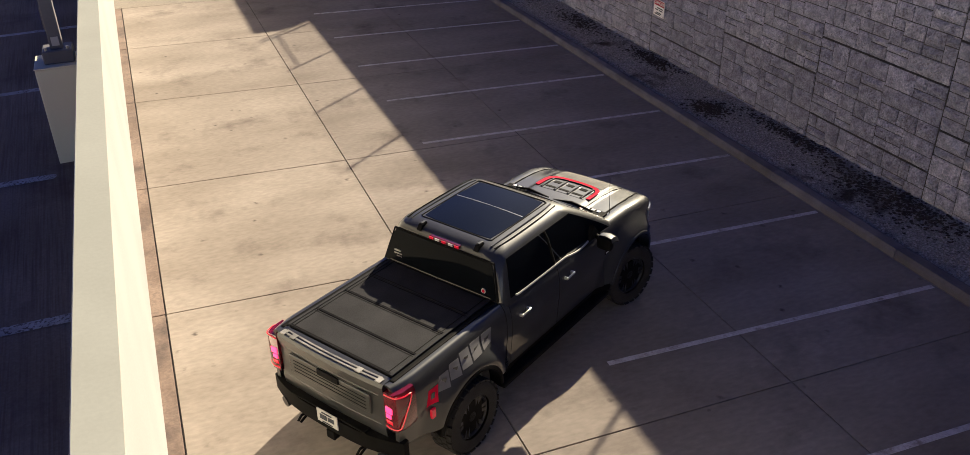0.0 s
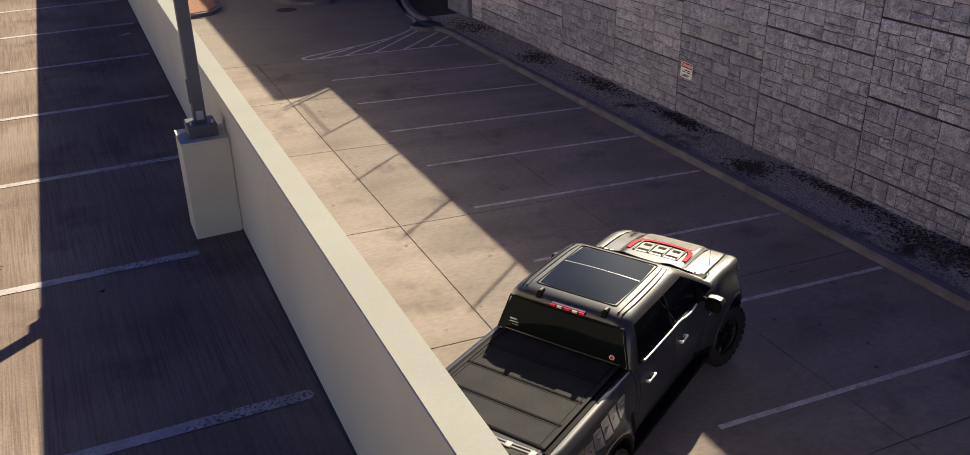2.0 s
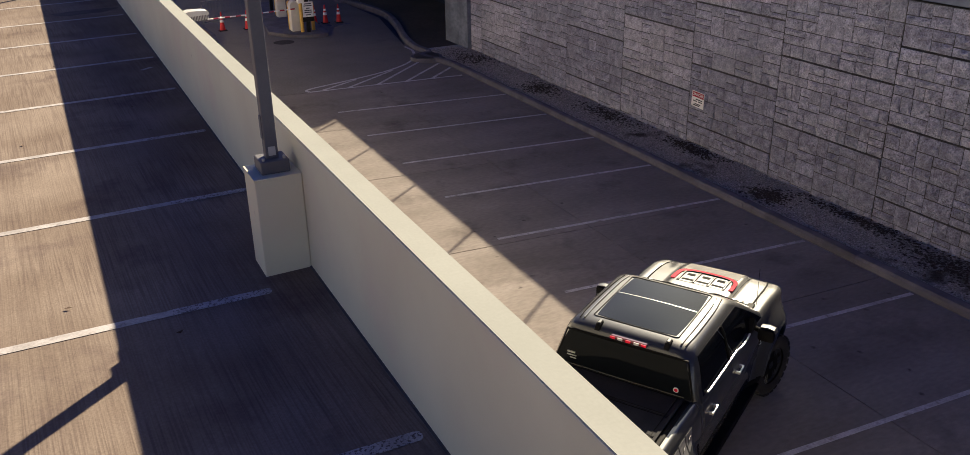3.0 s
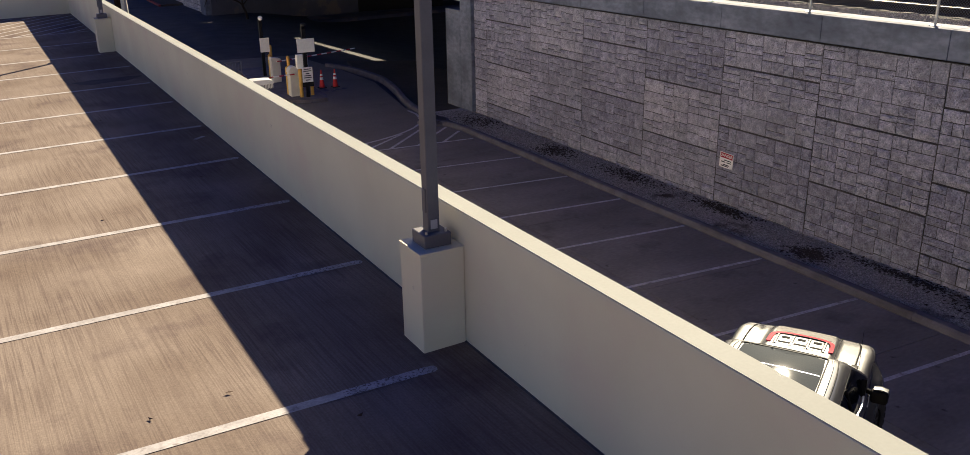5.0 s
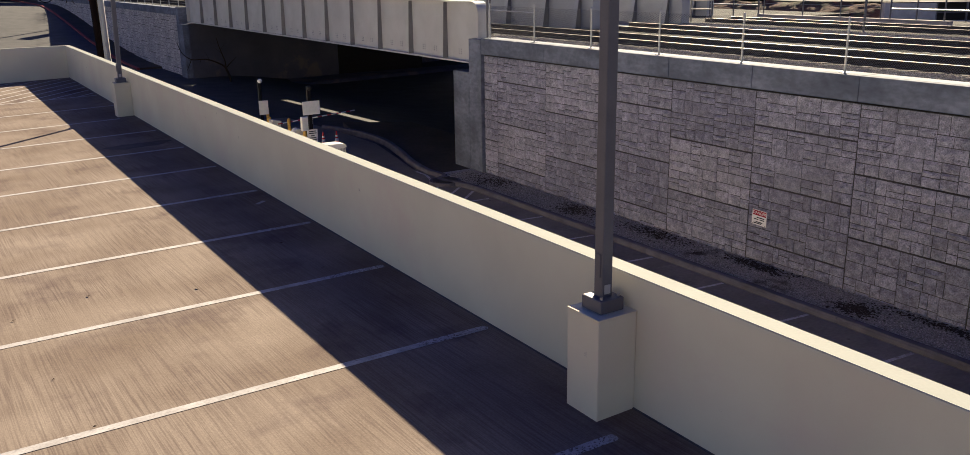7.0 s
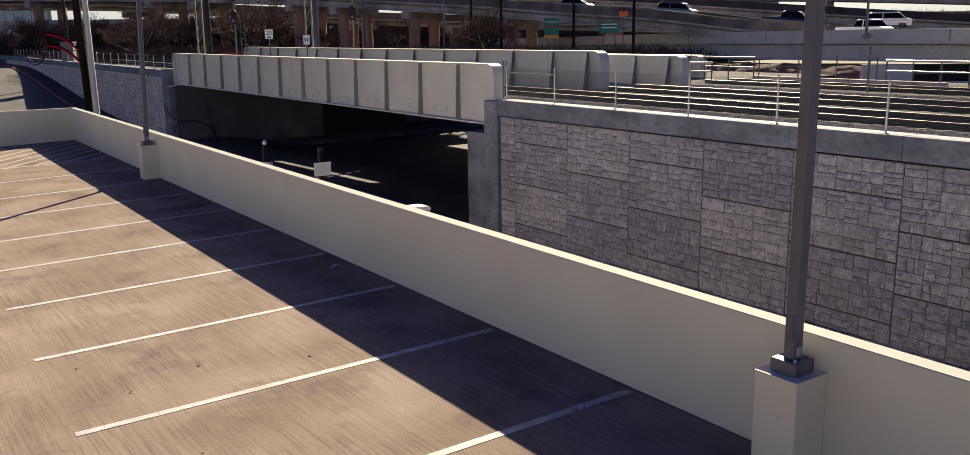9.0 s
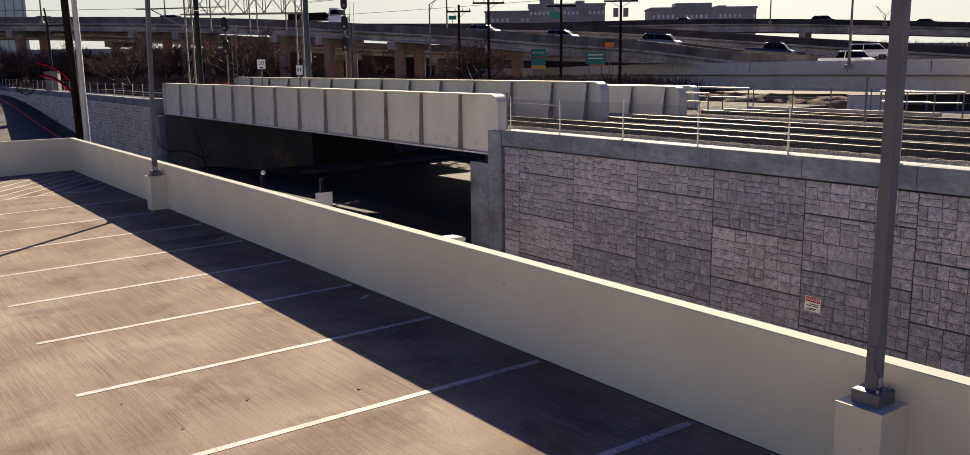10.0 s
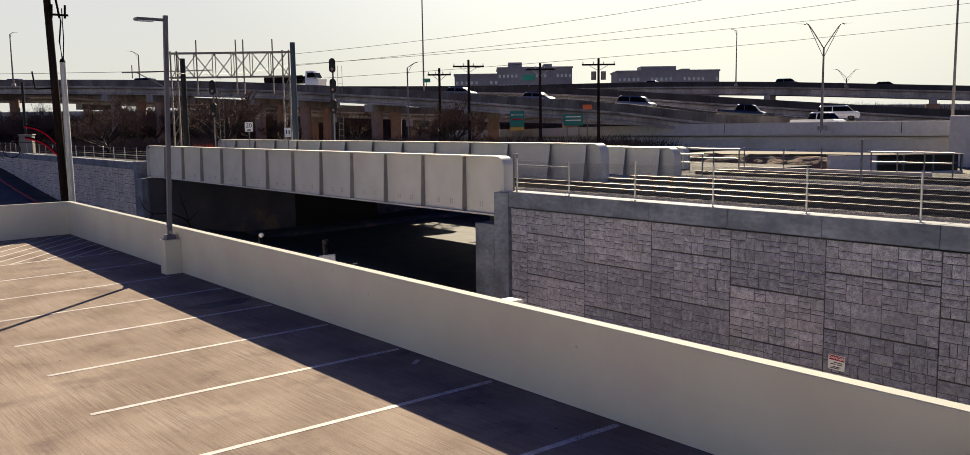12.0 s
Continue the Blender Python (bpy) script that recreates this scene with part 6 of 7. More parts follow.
viaduct("high_viaduct", [(80, 205, 14.0), (114.4, 166.4, 13.0), (136.3, 136.1, 12.8), (149.6, 112.6, 12.1), (166, 79.9, 10.2), (180, 50, 8.5)], 12, 2.6, (0.42, 0.62, 0.78), "high concrete highway viaduct on paired columns", 0.4, 1.2, rail=M_SHADECONC)
viaduct("near_ramp", [(95, 150, 3.2), (86.1, 123.1, 3.3), (77, 91.8, 3.7), (71.2, 71, 3.9), (69.6, 52.9, 4.0), (69.9, 40.6, 3.95), (69.5, 20, 3.9)], 9, 2.9, (0.78, ), "pale grey concrete highway ramp near the tracks", 0.4, conc=M_PALECONC)
viaduct("lower_viaduct", [(-22, 232, 12.7), (-6, 214, 12.2), (25, 185, 11.4), (45, 157, 9.6), (58, 137, 7.95), (70, 119, 6.95), (84, 100, 6.1), (100, 78, 5.2)], 10, 2.0, (0.2, 0.34, 0.46, 0.58, 0.7), "weathered concrete highway viaduct running below the higher one", 0.4, 0.7, rail=M_BARRIER)
viaduct("background_viaduct", [(-20, 330, 9.5), (60, 270, 9.5), (170, 190, 9.0), (260, 110, 8.0)], 12, 2.5, (0.1, 0.25, 0.45, 0.6, 0.8), "distant pale concrete highway viaduct", 0.4)
# low building and end wall beneath the near ramp
sh = empty("low_building", pose(48.5, 39.6, 0.3, 0, 0, -38.5), "pale low concrete building with dark openings", "building")
part("wall", boxed(0, 3.3, 0, 0.6, 0, 1.36), M_PALECONC, sh)
part("roof", boxed(-0.05, 9.5, 0.02, 0.8, 1.36, 1.42), M_DARKCONC, sh)
# black sheet standing in for the shade inside the openings
part("opening_shade", boxed(3.3, 9.4, 0.7, 0.9, 0, 1.36), M_BLACK, sh)
for x in (3.3, 5.2, 7.3, 9.3):
    part("pillar", boxed(x - 0.05, x + 0.05, 0, 0.16, 0, 1.36), M_POLE, sh)
part("sill", boxed(3.3, 9.4, 0, 0.2, 0, 0.22), M_PALECONC, sh)
part("opening_rail", boxed(3.35, 9.25, 0.02, 0.08, 0.72, 0.78), M_POLE, sh)
tagged(part("wall_ramp_end", boxed(63.5, 65.5, 20, 38.2, 0.2, 4.4, bevel=0.1), M_PALECONC), "pale concrete end wall under the ramp", "wall", kind="structure")
M_REDDIRT = material("reddish_bank", (0.095, 0.0418, 0.0285), (0.209, 0.114, 0.0684), 1.6, 0.95, bump=0.8, relief=0.1, fine=9, fine_mix=0.6, stain=(0.114, 0.1045, 0.0475), stain_scale=0.9, stain_at=(0.5, 0.6))
bm = bmesh.new()
g = [[bm.verts.new((47.6 + 0.05 * i + 0.22 * j, 58 - 0.62 * i + 0.15 * j, 0.3 + 0.155 * j * (0.9 + 0.2 * noise.noise((i * 0.5, j * 0.6, 0))) + 0.07 * noise.noise((i * 1.3, j * 1.1, 4)))) for j in range(10)] for i in range(32)]
for i in range(31):
    for j in range(9):
        bm.faces.new((g[i][j], g[i + 1][j], g[i + 1][j + 1], g[i][j + 1]))
tagged(part("earth_bank", bm, M_REDDIRT, smooth=True), "reddish earth bank with dry grass", "bank", kind="structure")


# ---- vehicles on the highways and in the underpass ----
def vehicle(kind, paint, m, label):
    c = empty({"pickup": "pickup", "suv": "suv", "sedan": "car", "truck": "flatbed_truck"}[kind], m, label, "truck" if kind == "truck" else "car", "highway vehicles")
    if kind == "truck":
        part("cab", loft([round_rect(2.2, 4.6, 1.1, 0.6, 0.2), round_rect(2.2, 4.7, 1.15, 1.5, 0.2), round_rect(2.2, 3.9, 1.1, 1.7, 0.2), round_rect(2.3, 3.5, 1.0, 2.7, 0.2)]), paint, c, smooth=True)
        part("cab_glass", loft([round_rect(2.5, 3.98, 1.13, 1.72, 0.15), round_rect(2.6, 3.6, 1.06, 2.45, 0.15)]), M_GLASS, c)
        part("load_bed", boxed(-4.6, 2.0, -1.2, 1.2, 1.0, 1.25, bevel=0.03), M_TRIM, c)
        part("side_stakes", boxed(-4.6, 2.0, -1.22, -1.16, 1.25, 2.1), M_TRIM, c)
        part("side_stakes", boxed(-4.6, 2.0, 1.16, 1.22, 1.25, 2.1), M_TRIM, c)
        axles, r = (-3.4, -2.3, 3.4), 0.5
    else:
        L = {"pickup": 5.7, "suv": 4.7, "sedan": 4.6}[kind]
        h0, h1 = {"pickup": (1.12, 1.85), "suv": (1.05, 1.72), "sedan": (0.92, 1.42)}[kind]
        x0, x1 = {"pickup": (-0.7, 1.6), "suv": (-2.25, 1.1), "sedan": (-1.7, 1.0)}[kind]
        part("body", loft([round_rect(-L / 2 + 0.1, L / 2 - 0.1, 0.85, 0.3, 0.25), round_rect(-L / 2, L / 2, 0.93, 0.55, 0.3), round_rect(-L / 2, L / 2 - 0.05, 0.93, h0 - 0.15, 0.3), round_rect(-L / 2 + 0.08, L / 2 - 0.4, 0.88, h0, 0.3)]), paint, c, smooth=True)
        part("window_glass", loft([round_rect(x0, x1 + 0.55, 0.84, h0, 0.2), round_rect(x0 + 0.25, x1 - 0.05, 0.68, h1 - 0.1, 0.2)]), M_GLASS, c, smooth=True)
        part("roof", loft([round_rect(x0 + 0.22, x1 - 0.02, 0.70, h1 - 0.12, 0.2), round_rect(x0 + 0.35, x1 - 0.2, 0.6, h1, 0.25)]), paint, c, smooth=True)
        for s in (1, -1):
            part("pillar", bar(bmesh.new(), ((x0 + x1) / 2, s * 0.85, h0), ((x0 + x1) / 2, s * 0.70, h1 - 0.1), 0.09, 0.05), paint, c)
            part("headlight", boxed(L / 2 - 0.2, L / 2 - 0.02, min(s * 0.55, s * 0.85), max(s * 0.55, s * 0.85), h0 - 0.36, h0 - 0.22, bevel=0.02), M_LENS, c)
            part("tail_light", boxed(-L / 2 - 0.01, -L / 2 + 0.15, min(s * 0.6, s * 0.9), max(s * 0.6, s * 0.9), h0 - 0.34, h0 - 0.2, bevel=0.02), M_RED, c)
        axles, r = (-L * 0.3, L * 0.3), 0.36
    for x in axles:
        for s in (1, -1):
            w = part("wheel", rod(bmesh.new(), (x, s * 0.68, r), (x, s * 0.92, r), r, seg=18), M_RUBBER, c, smooth=True)
            part("hub", rod(bmesh.new(), (x, s * 0.92, r), (x, s * 0.93, r), r * 0.55, seg=12), M_RIM, w)
    return c


P_WHITE = plain("white_car_paint", (0.78, 0.78, 0.76), 0.3, coat=1.0)
P_SILVER = plain("silver_car_paint", (0.20, 0.20, 0.205), 0.3, 0.6, coat=1.0)
P_DARK = plain("black_car_paint", (0.02, 0.021, 0.024), 0.25, coat=1.0)
vehicle("truck", P_WHITE, pose(51.3, 127.0, 9.65, 0, 0, -58), "flatbed truck with a white cab on the viaduct")
vehicle("sedan", P_DARK, pose(22.5, 171.5, 11.45, 0, 0, -56), "dark sedan driving on the viaduct")
vehicle("suv", P_DARK, pose(36.5, 148.0, 10.45, 0, 0, -57), "dark car driving on the viaduct")
vehicle("sedan", P_SILVER, pose(62.3, 101.2, 7.75, 0, 3, -64), "silver sedan driving on the viaduct")
vehicle("sedan", P_SILVER, pose(66.6, 90.6, 6.75, 0, 3, -66), "silver sedan with sun glinting on it")
vehicle("suv", P_SILVER, pose(72.3, 79.0, 5.65, 0, 4, -69), "silver off-road car on the descending viaduct")
vehicle("pickup", P_DARK, pose(81.3, 70.3, 4.35, 0, 4, -67), "black pickup driving down the viaduct")
vehicle("pickup", P_WHITE, pose(75.0, 56.5, 3.15, 0, 0, -95), "white pickup driving on the near ramp")
vehicle("suv", P_WHITE, pose(86.0, 60.5, 4.1, 0, 0, -65), "white hatchback driving down the viaduct")
vehicle("sedan", P_WHITE, pose(74.5, 73.5, 2.9, 0, 0, -80), "white sedan on the near ramp")
vehicle("sedan", P_DARK, pose(141.5, 136.0, 11.8, 0, 0, -60), "dark sedan on the high viaduct")
vehicle("suv", P_SILVER, pose(155, 111.5, 11.1, 0, 0, -62), "silver car on the high viaduct")
vehicle("sedan", P_DARK, pose(164.5, 95.5, 10.2, 0, 0, -64), "dark sedan on the high viaduct")


# ---- poles, masts and signals ----
M_WOOD = material("tarred_pole_wood", (0.012, 0.008, 0.007), (0.028, 0.019, 0.015), 3, 0.95, bump=0.5, fine=30, stretch=(1, 1, 0.15), spec=0.08)
M_MAST = plain("galvanised_mast", (0.20, 0.182, 0.168), 0.55, 0.3)
M_NAVY = plain("dark_blue_steel", (0.035, 0.05, 0.075), 0.5, 0.2)
M_PALEPOLE = material("pale_painted_pole", (0.52, 0.52, 0.48), (0.60, 0.60, 0.56), 2, 0.5, fine_mix=0.1)


def utility_pole(x, y, z0, z1, arm, turn_z, gear):
    p = empty("utility_pole", pose(x, y, z0, 0, 0, turn_z), "dark wooden utility pole with a crossarm", "utility pole", "utility poles")
    h = z1 - z0
    part("pole", rod(bmesh.new(), (0, 0, 0), (0, 0, h), 0.17, 0.12, 10), M_WOOD, p, smooth=True)
    a = part("crossarm", boxed(-arm / 2, arm / 2, -0.07, 0.07, h - 0.75, h - 0.58), M_WOOD, p)
    for k in range(4):
        x_ = -arm / 2 + 0.1 + (arm - 0.2) * k / 3
        part("insulator", rod(bmesh.new(), (x_, 0, h - 0.58), (x_, 0, h - 0.34), 0.05, 0.03, 8), M_STEEL, a)
    part("brace", rods([((-arm * 0.3, 0, h - 0.7), (0, 0, h - 1.3)), ((arm * 0.3, 0, h - 0.7), (0, 0, h - 1.3))], 0.025, 6), M_STEEL, p)
    if gear:
        for s in (-1, 1):
            part("transformer", rod(bmesh.new(), (s * 0.5, 0, h - 2.2), (s * 0.5, 0, h - 1.35), 0.26, seg=14), M_MAST, p, "grey drum transformer", smooth=True)


utility_pole(44.1, 80.4, 0.3, 10.0, 2.4, -40, False)
utility_pole(46.5, 78.6, 0.3, 10.8, 3.2, -30, False)
utility_pole(52.2, 74.0, 0.3, 10.4, 3.0, -40, False)
utility_pole(56.9, 70.3, 0.3, 10.8, 3.4, -38, True)


def street_mast(x, y, z0, z1, arms, turn_z, label, rise=1.6):
    p = empty("street_mast", pose(x, y, z0, 0, 0, turn_z), label, "street lamp", "highway lamps")
    h = z1 - z0
    part("mast", rod(bmesh.new(), (0, 0, 0), (0, 0, h), 0.14, 0.08, 10), M_MAST, p, smooth=True)
    for s, reach in arms:
        part("arm", tube(curve([(0, 0, h - 0.05), (s * reach * 0.35, 0, h + rise * 0.45), (s * reach * 0.8, 0, h + rise), (s * reach, 0, h + rise)], 4), 0.05), M_MAST, p, smooth=True)
        part("brace_arm", tube(curve([(0, 0, h - 0.9), (s * reach * 0.4, 0, h + rise * 0.3), (s * reach * 0.8, 0, h + rise)], 4), 0.03), M_MAST, p, smooth=True)
        part("lamp_head", loft([[(s * (reach + dx), dy, h + rise + dz) for dx, dy, dz in ((-0.1, -w, 0.05), (-0.1, w, 0.05), (0.7, w * 0.6, 0.1), (0.7, -w * 0.6, 0.1))] for w in (0.12, 0.2)]), M_MAST, p)
    part("base", boxed(-0.3, 0.3, -0.3, 0.3, -0.2, 0.25, bevel=0.04), M_HIGHWAY, p)
    return p


street_mast(69.2, 52.6, 3.4, 11.0, ((-1, 1.9), (1, 1.9)), -40, "tall twin-armed galvanised lamp mast on the ramp barrier", 2.2)
street_mast(152.9, 97.2, 10.5, 12.2, ((-1, 2.2), (1, 2.2)), -40, "distant twin-armed lamp mast on the viaduct")
street_mast(73.4, 42.3, 3.0, 15.5, ((1, 1.5),), -40, "tall lamp mast behind the ramp", 0.8)
street_mast(60.2, 106.5, 0.7, 22.0, ((1, 0.8),), -40, "very tall slender lamp mast behind the viaduct", 0.3)
street_mast(52.7, 99.2, 0.7, 11.4, ((1, 1.3),), -40, "single-armed street lamp below the viaduct", 0.6)
street_mast(36.4, 151.4, 11.0, 16.0, ((-1, 1.2),), -30, "single-armed lamp on the viaduct", 0.5)
street_mast(20.7, 164.3, 11.5, 19.5, ((1, 0.5),), -30, "slender lamp mast on the viaduct", 0.2)
street_mast(145.2, 117.0, 11.5, 22.5, ((-1, 1.2),), -40, "slender lamp mast on the high viaduct", 0.3)

# poles beside the deck end
wp = empty("wooden_pole", pose(4.48, 65.4, -3.6, 0, -1.2, 0), "dark wooden power pole with switch gear", "utility pole")
part("pole", rod(bmesh.new(), (0, 0, 0), (0, 0, 17.5), 0.26, 0.21, 12), M_WOOD, wp, smooth=True)
for k, (dx, dz) in enumerate(((-1.6, 16.4), (-1.0, 16.2), (-0.5, 16.5), (0.6, 16.3))):
    part("switch_gear", rods([((0, 0, 15.8), (dx, 0.1, dz)), ((dx, 0.1, dz), (dx - 0.05, 0.1, dz + 0.7)), ((dx + 0.2, 0.1, dz - 0.3), (dx + 0.2, 0.1, dz + 0.4))], 0.06, 6), M_TRIM, wp)
part("arm", rods([((0, 0, 10.4), (-1.1, 0, 10.35)), ((-1.1, 0, 10.35), (-1.2, 0, 11.4))], 0.05, 6), M_TRIM, wp)
part("step_arm", rods([((0, 0, 8.5), (0.9, 0, 8.5))], 0.05, 6), M_TRIM, wp)
pp = empty("pale_pole", pose(4.73, 65.1, -3.6, 0, 0, 0), "pale painted steel pole with cables climbing above it", "pole")
part("pole", rod(bmesh.new(), (0, 0, 0), (0, 0, 12.0), 0.21, 0.17, 12), M_PALEPOLE, pp, smooth=True)
part("collar", rod(bmesh.new(), (0, 0, 11.95), (0, 0, 12.15), 0.2, 0.12, 12), M_TRIM, pp)
part("cable", tube([(0, 0, 12.1), (-0.1, 0, 13.2), (0.05, 0, 14.4), (-0.05, 0, 15.2)], 0.05), M_TRIM, pp)
part("cable", tube([(0.05, 0, 12.1), (0.15, 0, 13.4), (0.15, 0, 15.2)], 0.035), M_TRIM, pp)
part("cutout", rods([((-0.6, 0, 14.8), (0.5, 0, 14.8)), ((-0.45, 0, 14.6), (-0.4, 0, 15.4)), ((0.3, 0, 14.6), (0.35, 0, 15.4)), ((0.0, 0, 14.6), (-0.15, 0, 15.7))], 0.07, 6), M_TRIM, pp)
for k, zz in enumerate((0.0, -0.7, 0.07, -0.63)):
    g = tube(curve([(4.4, 65.4, 3.1 + zz), (4.0, 65.4, 3.54 + zz), (3.6, 65.4, 3.95 + zz), (3.1, 65.4, 4.27 + zz), (2.4, 65.45, 4.47 + zz)], 5), 0.055)
    tagged(part("guy_guard", g, M_REDPAINT if k < 2 else M_TRIM), "guarded service cable beside the pole", "cable")
ring = [(1.6 + 0.47 * math.cos(a), 65.5, 3.15 + 0.47 * math.sin(a)) for a in [2 * math.pi * k / 24 for k in range(25)]]
part("cable_coil", tube([(x - 4.3, y - 65.4, z + 3.6) for x, y, z in ring], 0.03), M_TRIM, wp, "loop of spare black cable")
part("line", tube([(-8.0, 1.1, 8.0), (-3.2, 0.1, 7.25), (0, 0, 7.0)], 0.02), M_TRIM, wp)

# signal gantry over the far track
gt = empty("signal_gantry", pose(13.32, 70.1, 1.5, 0, 0, -38) @ Matrix.Scale(1.04, 4), "galvanised lattice signal gantry over the railway", "gantry")
for x in (0.0, 7.7):
    for dx in (-0.22, 0.22):
        part("leg", bar(bmesh.new(), (x + dx, 0, 0), (x + dx, 0, 7.9), 0.1), M_MAST, gt)
    part("leg_lattice", rods([((x - 0.22, 0, 0.4 + 0.8 * k), (x + 0.22, 0, 1.2 + 0.8 * k)) for k in range(8)], 0.03, 6), M_MAST, gt)
for z in (7.75, 6.1):
    for yy in (-0.35, 0.35):
        part("chord", bar(bmesh.new(), (-0.4, yy, z), (8.1, yy, z), 0.09), M_MAST, gt)
for k in range(6):
    a = 0.2 + 1.28 * k
    zz = (7.75, 6.1) if k < 3 else (6.1, 7.75)
    part("diagonal", rods([((a, -0.35, zz[0]), (a + 1.28, -0.35, zz[1]))], 0.035, 6), M_MAST, gt)
    part("diagonal", rods([((a, 0.35, zz[1]), (a + 1.28, 0.35, zz[0]))], 0.03, 6), M_MAST, gt)
    part("tie", rods([((a, -0.35, 7.75), (a + 0.64, 0.35, 7.75)), ((a, -0.35, 6.1), (a + 0.64, 0.35, 6.1))], 0.022, 6), M_MAST, gt)
    part("upright", rods([((a, -0.35, 6.1), (a, -0.35, 7.75)), ((a, 0.35, 6.1), (a, 0.35, 7.75))], 0.03, 6), M_MAST, gt)
for x in (1.7, 4.4, 4.9, 6.9):
    part("drop_post", bar(bmesh.new(), (x, -0.4, 4.9), (x, -0.4, 8.6), 0.08), M_MAST, gt)
part("cantilever", rods([((-0.2, 0, 5.2), (-2.6, 0, 6.5)), ((-2.6, 0, 6.5), (2.6, 0, 6.6)), ((-3.6, 0, 6.5), (-2.6, 0, 6.5)), ((-2.9, 0, 6.1), (-2.9, 0, 7.0))], 0.035, 6), M_MAST, gt)
for x, y, z0, z1, r, mat, lab in ((13.68, 69.36, 1.5, 9.17, 0.2, M_BLACK, "thick black steel mast beside the gantry"), (19.77, 64.3, 1.5, 10.18, 0.2, M_NAVY, "dark blue steel mast beside the bridge"), (38, 92, 0.7, 8.6, 0.14, M_NAVY, "slender dark steel post"), (13.6, 122, 1.5, 9.9, 0.17, M_BLACK, "dark steel catenary mast")):
    tagged(part("mast", rod(bmesh.new(), (x, y, z0), (x, y, z1), r, r * 0.9, 12), mat, smooth=True), lab, "mast")


def rail_signal(x, y, z0, heads, label):
    s = empty("rail_signal", pose(x, y, z0, 0, 0, -38), label, "signal", "rail signals")
    part("mast", rod(bmesh.new(), (0, 0, 0), (0, 0, heads[0] - z0 + 0.3), 0.06, seg=8), M_MAST, s)
    part("ladder", rods([((0.3, 0.2, 0), (0.3, 0.2, heads[0] - z0)), ((0.6, 0.2, 0), (0.6, 0.2, heads[0] - z0))] + [((0.3, 0.2, 0.4 * k), (0.6, 0.2, 0.4 * k)) for k in range(1, 16)], 0.015, 5), M_MAST, s)
    for h in heads:
        z = h - z0
        out = [(0.22 * math.cos(radians(a)), z + 0.28 + 0.22 * math.sin(radians(a))) for a in range(0, 181, 20)] + [(0.22 * math.cos(radians(a)), z - 0.28 + 0.22 * math.sin(radians(a))) for a in range(180, 361, 20)]
        hd = part("signal_head", prism(out, "y", -0.2, -0.12), M_BLACK, s, "black oval signal head")
        for dz in (-0.25, 0.25):
            part("lens", rod(bmesh.new(), (0, -0.2, z + dz), (0, -0.3, z + dz), 0.1, seg=12), M_REDDARK if dz < 0 else M_BLACK, hd)


rail_signal(14.5, 66.0, 1.6, (7.0, 5.45), "railway signal mast with two black heads")
rail_signal(21.1, 61.0, 1.6, (8.4, 7.0, 5.6), "railway signal mast with three black heads")
sp = empty("speed_sign", pose(16.3, 64.4, 1.6, 0, 0, -38), "white square railway speed sign", "sign")
part("post", rod(bmesh.new(), (0, 0, 0), (0, 0, 2.4), 0.04, seg=8), M_MAST, sp)
part("plate", boxed(-0.28, 0.28, -0.06, -0.04, 2.35, 3.0, bevel=0.005), M_SIGNWHITE, sp)
words("20", 0.42, pose(0, -0.063, 2.75, 90, 0, 0), M_INK, sp)
part("print_bar", boxed(-0.12, 0.12, -0.066, -0.06, 2.40, 2.5), M_INK, sp)

sp = empty("speed_sign", pose(17.7, 61.3, 1.55, 0, 0, -38), "small white railway marker sign on a post", "sign")
part("post", rod(bmesh.new(), (0, 0, 0), (0, 0, 2.1), 0.04, seg=8), M_MAST, sp)
part("plate", boxed(-0.22, 0.22, -0.06, -0.04, 2.0, 2.62, bevel=0.005), M_SIGNWHITE, sp)
for x in (-0.09, 0.09):
    part("print_bar", boxed(x - 0.04, x + 0.04, -0.066, -0.06, 2.2, 2.45), M_INK, sp)

# road signs under the viaduct
M_SIGNORANGE = plain("sign_orange", (0.75, 0.16, 0.02), 0.5)
M_SIGNGREEN = plain("sign_green", (0.012, 0.19, 0.14), 0.5)
for x, y, z, w, h, lab in ((55.2, 81.2, 3.9, 1.6, 1.75, "green highway sign with a lit panel"), (60.0, 77.2, 3.95, 2.2, 1.25, "green highway direction sign with white print")):
    s = empty("highway_sign", pose(x, y, z, 0, 0, -38), lab, "sign")
    part("panel", boxed(-w / 2, w / 2, -0.05, 0.0, 0, h, bevel=0.03), M_SIGNGREEN, s)
    part("post", rods([((-w * 0.3, 0.1, -3.5), (-w * 0.3, 0.1, h)), ((w * 0.3, 0.1, -3.5), (w * 0.3, 0.1, h))], 0.06), M_MAST, s)
    if w < 2:
        words("ENTRANCE", 0.26, pose(0, -0.055, h * 0.76, 90, 0, 0), M_SIGNWHITE, s)
    for k in range(1 if w < 2 else 0, 2):
        part("print_bar", boxed(-w * 0.38, w * 0.38, -0.06, -0.05, h * (0.74 - 0.3 * k), h * (0.82 - 0.3 * k)), M_REDPAINT if w < 2 and k else M_SIGNWHITE, s)
    if w < 2:
        part("lower_panel", boxed(-w / 2, w / 2, -0.055, 0.0, -0.4, -0.02), M_YELLOW, s)
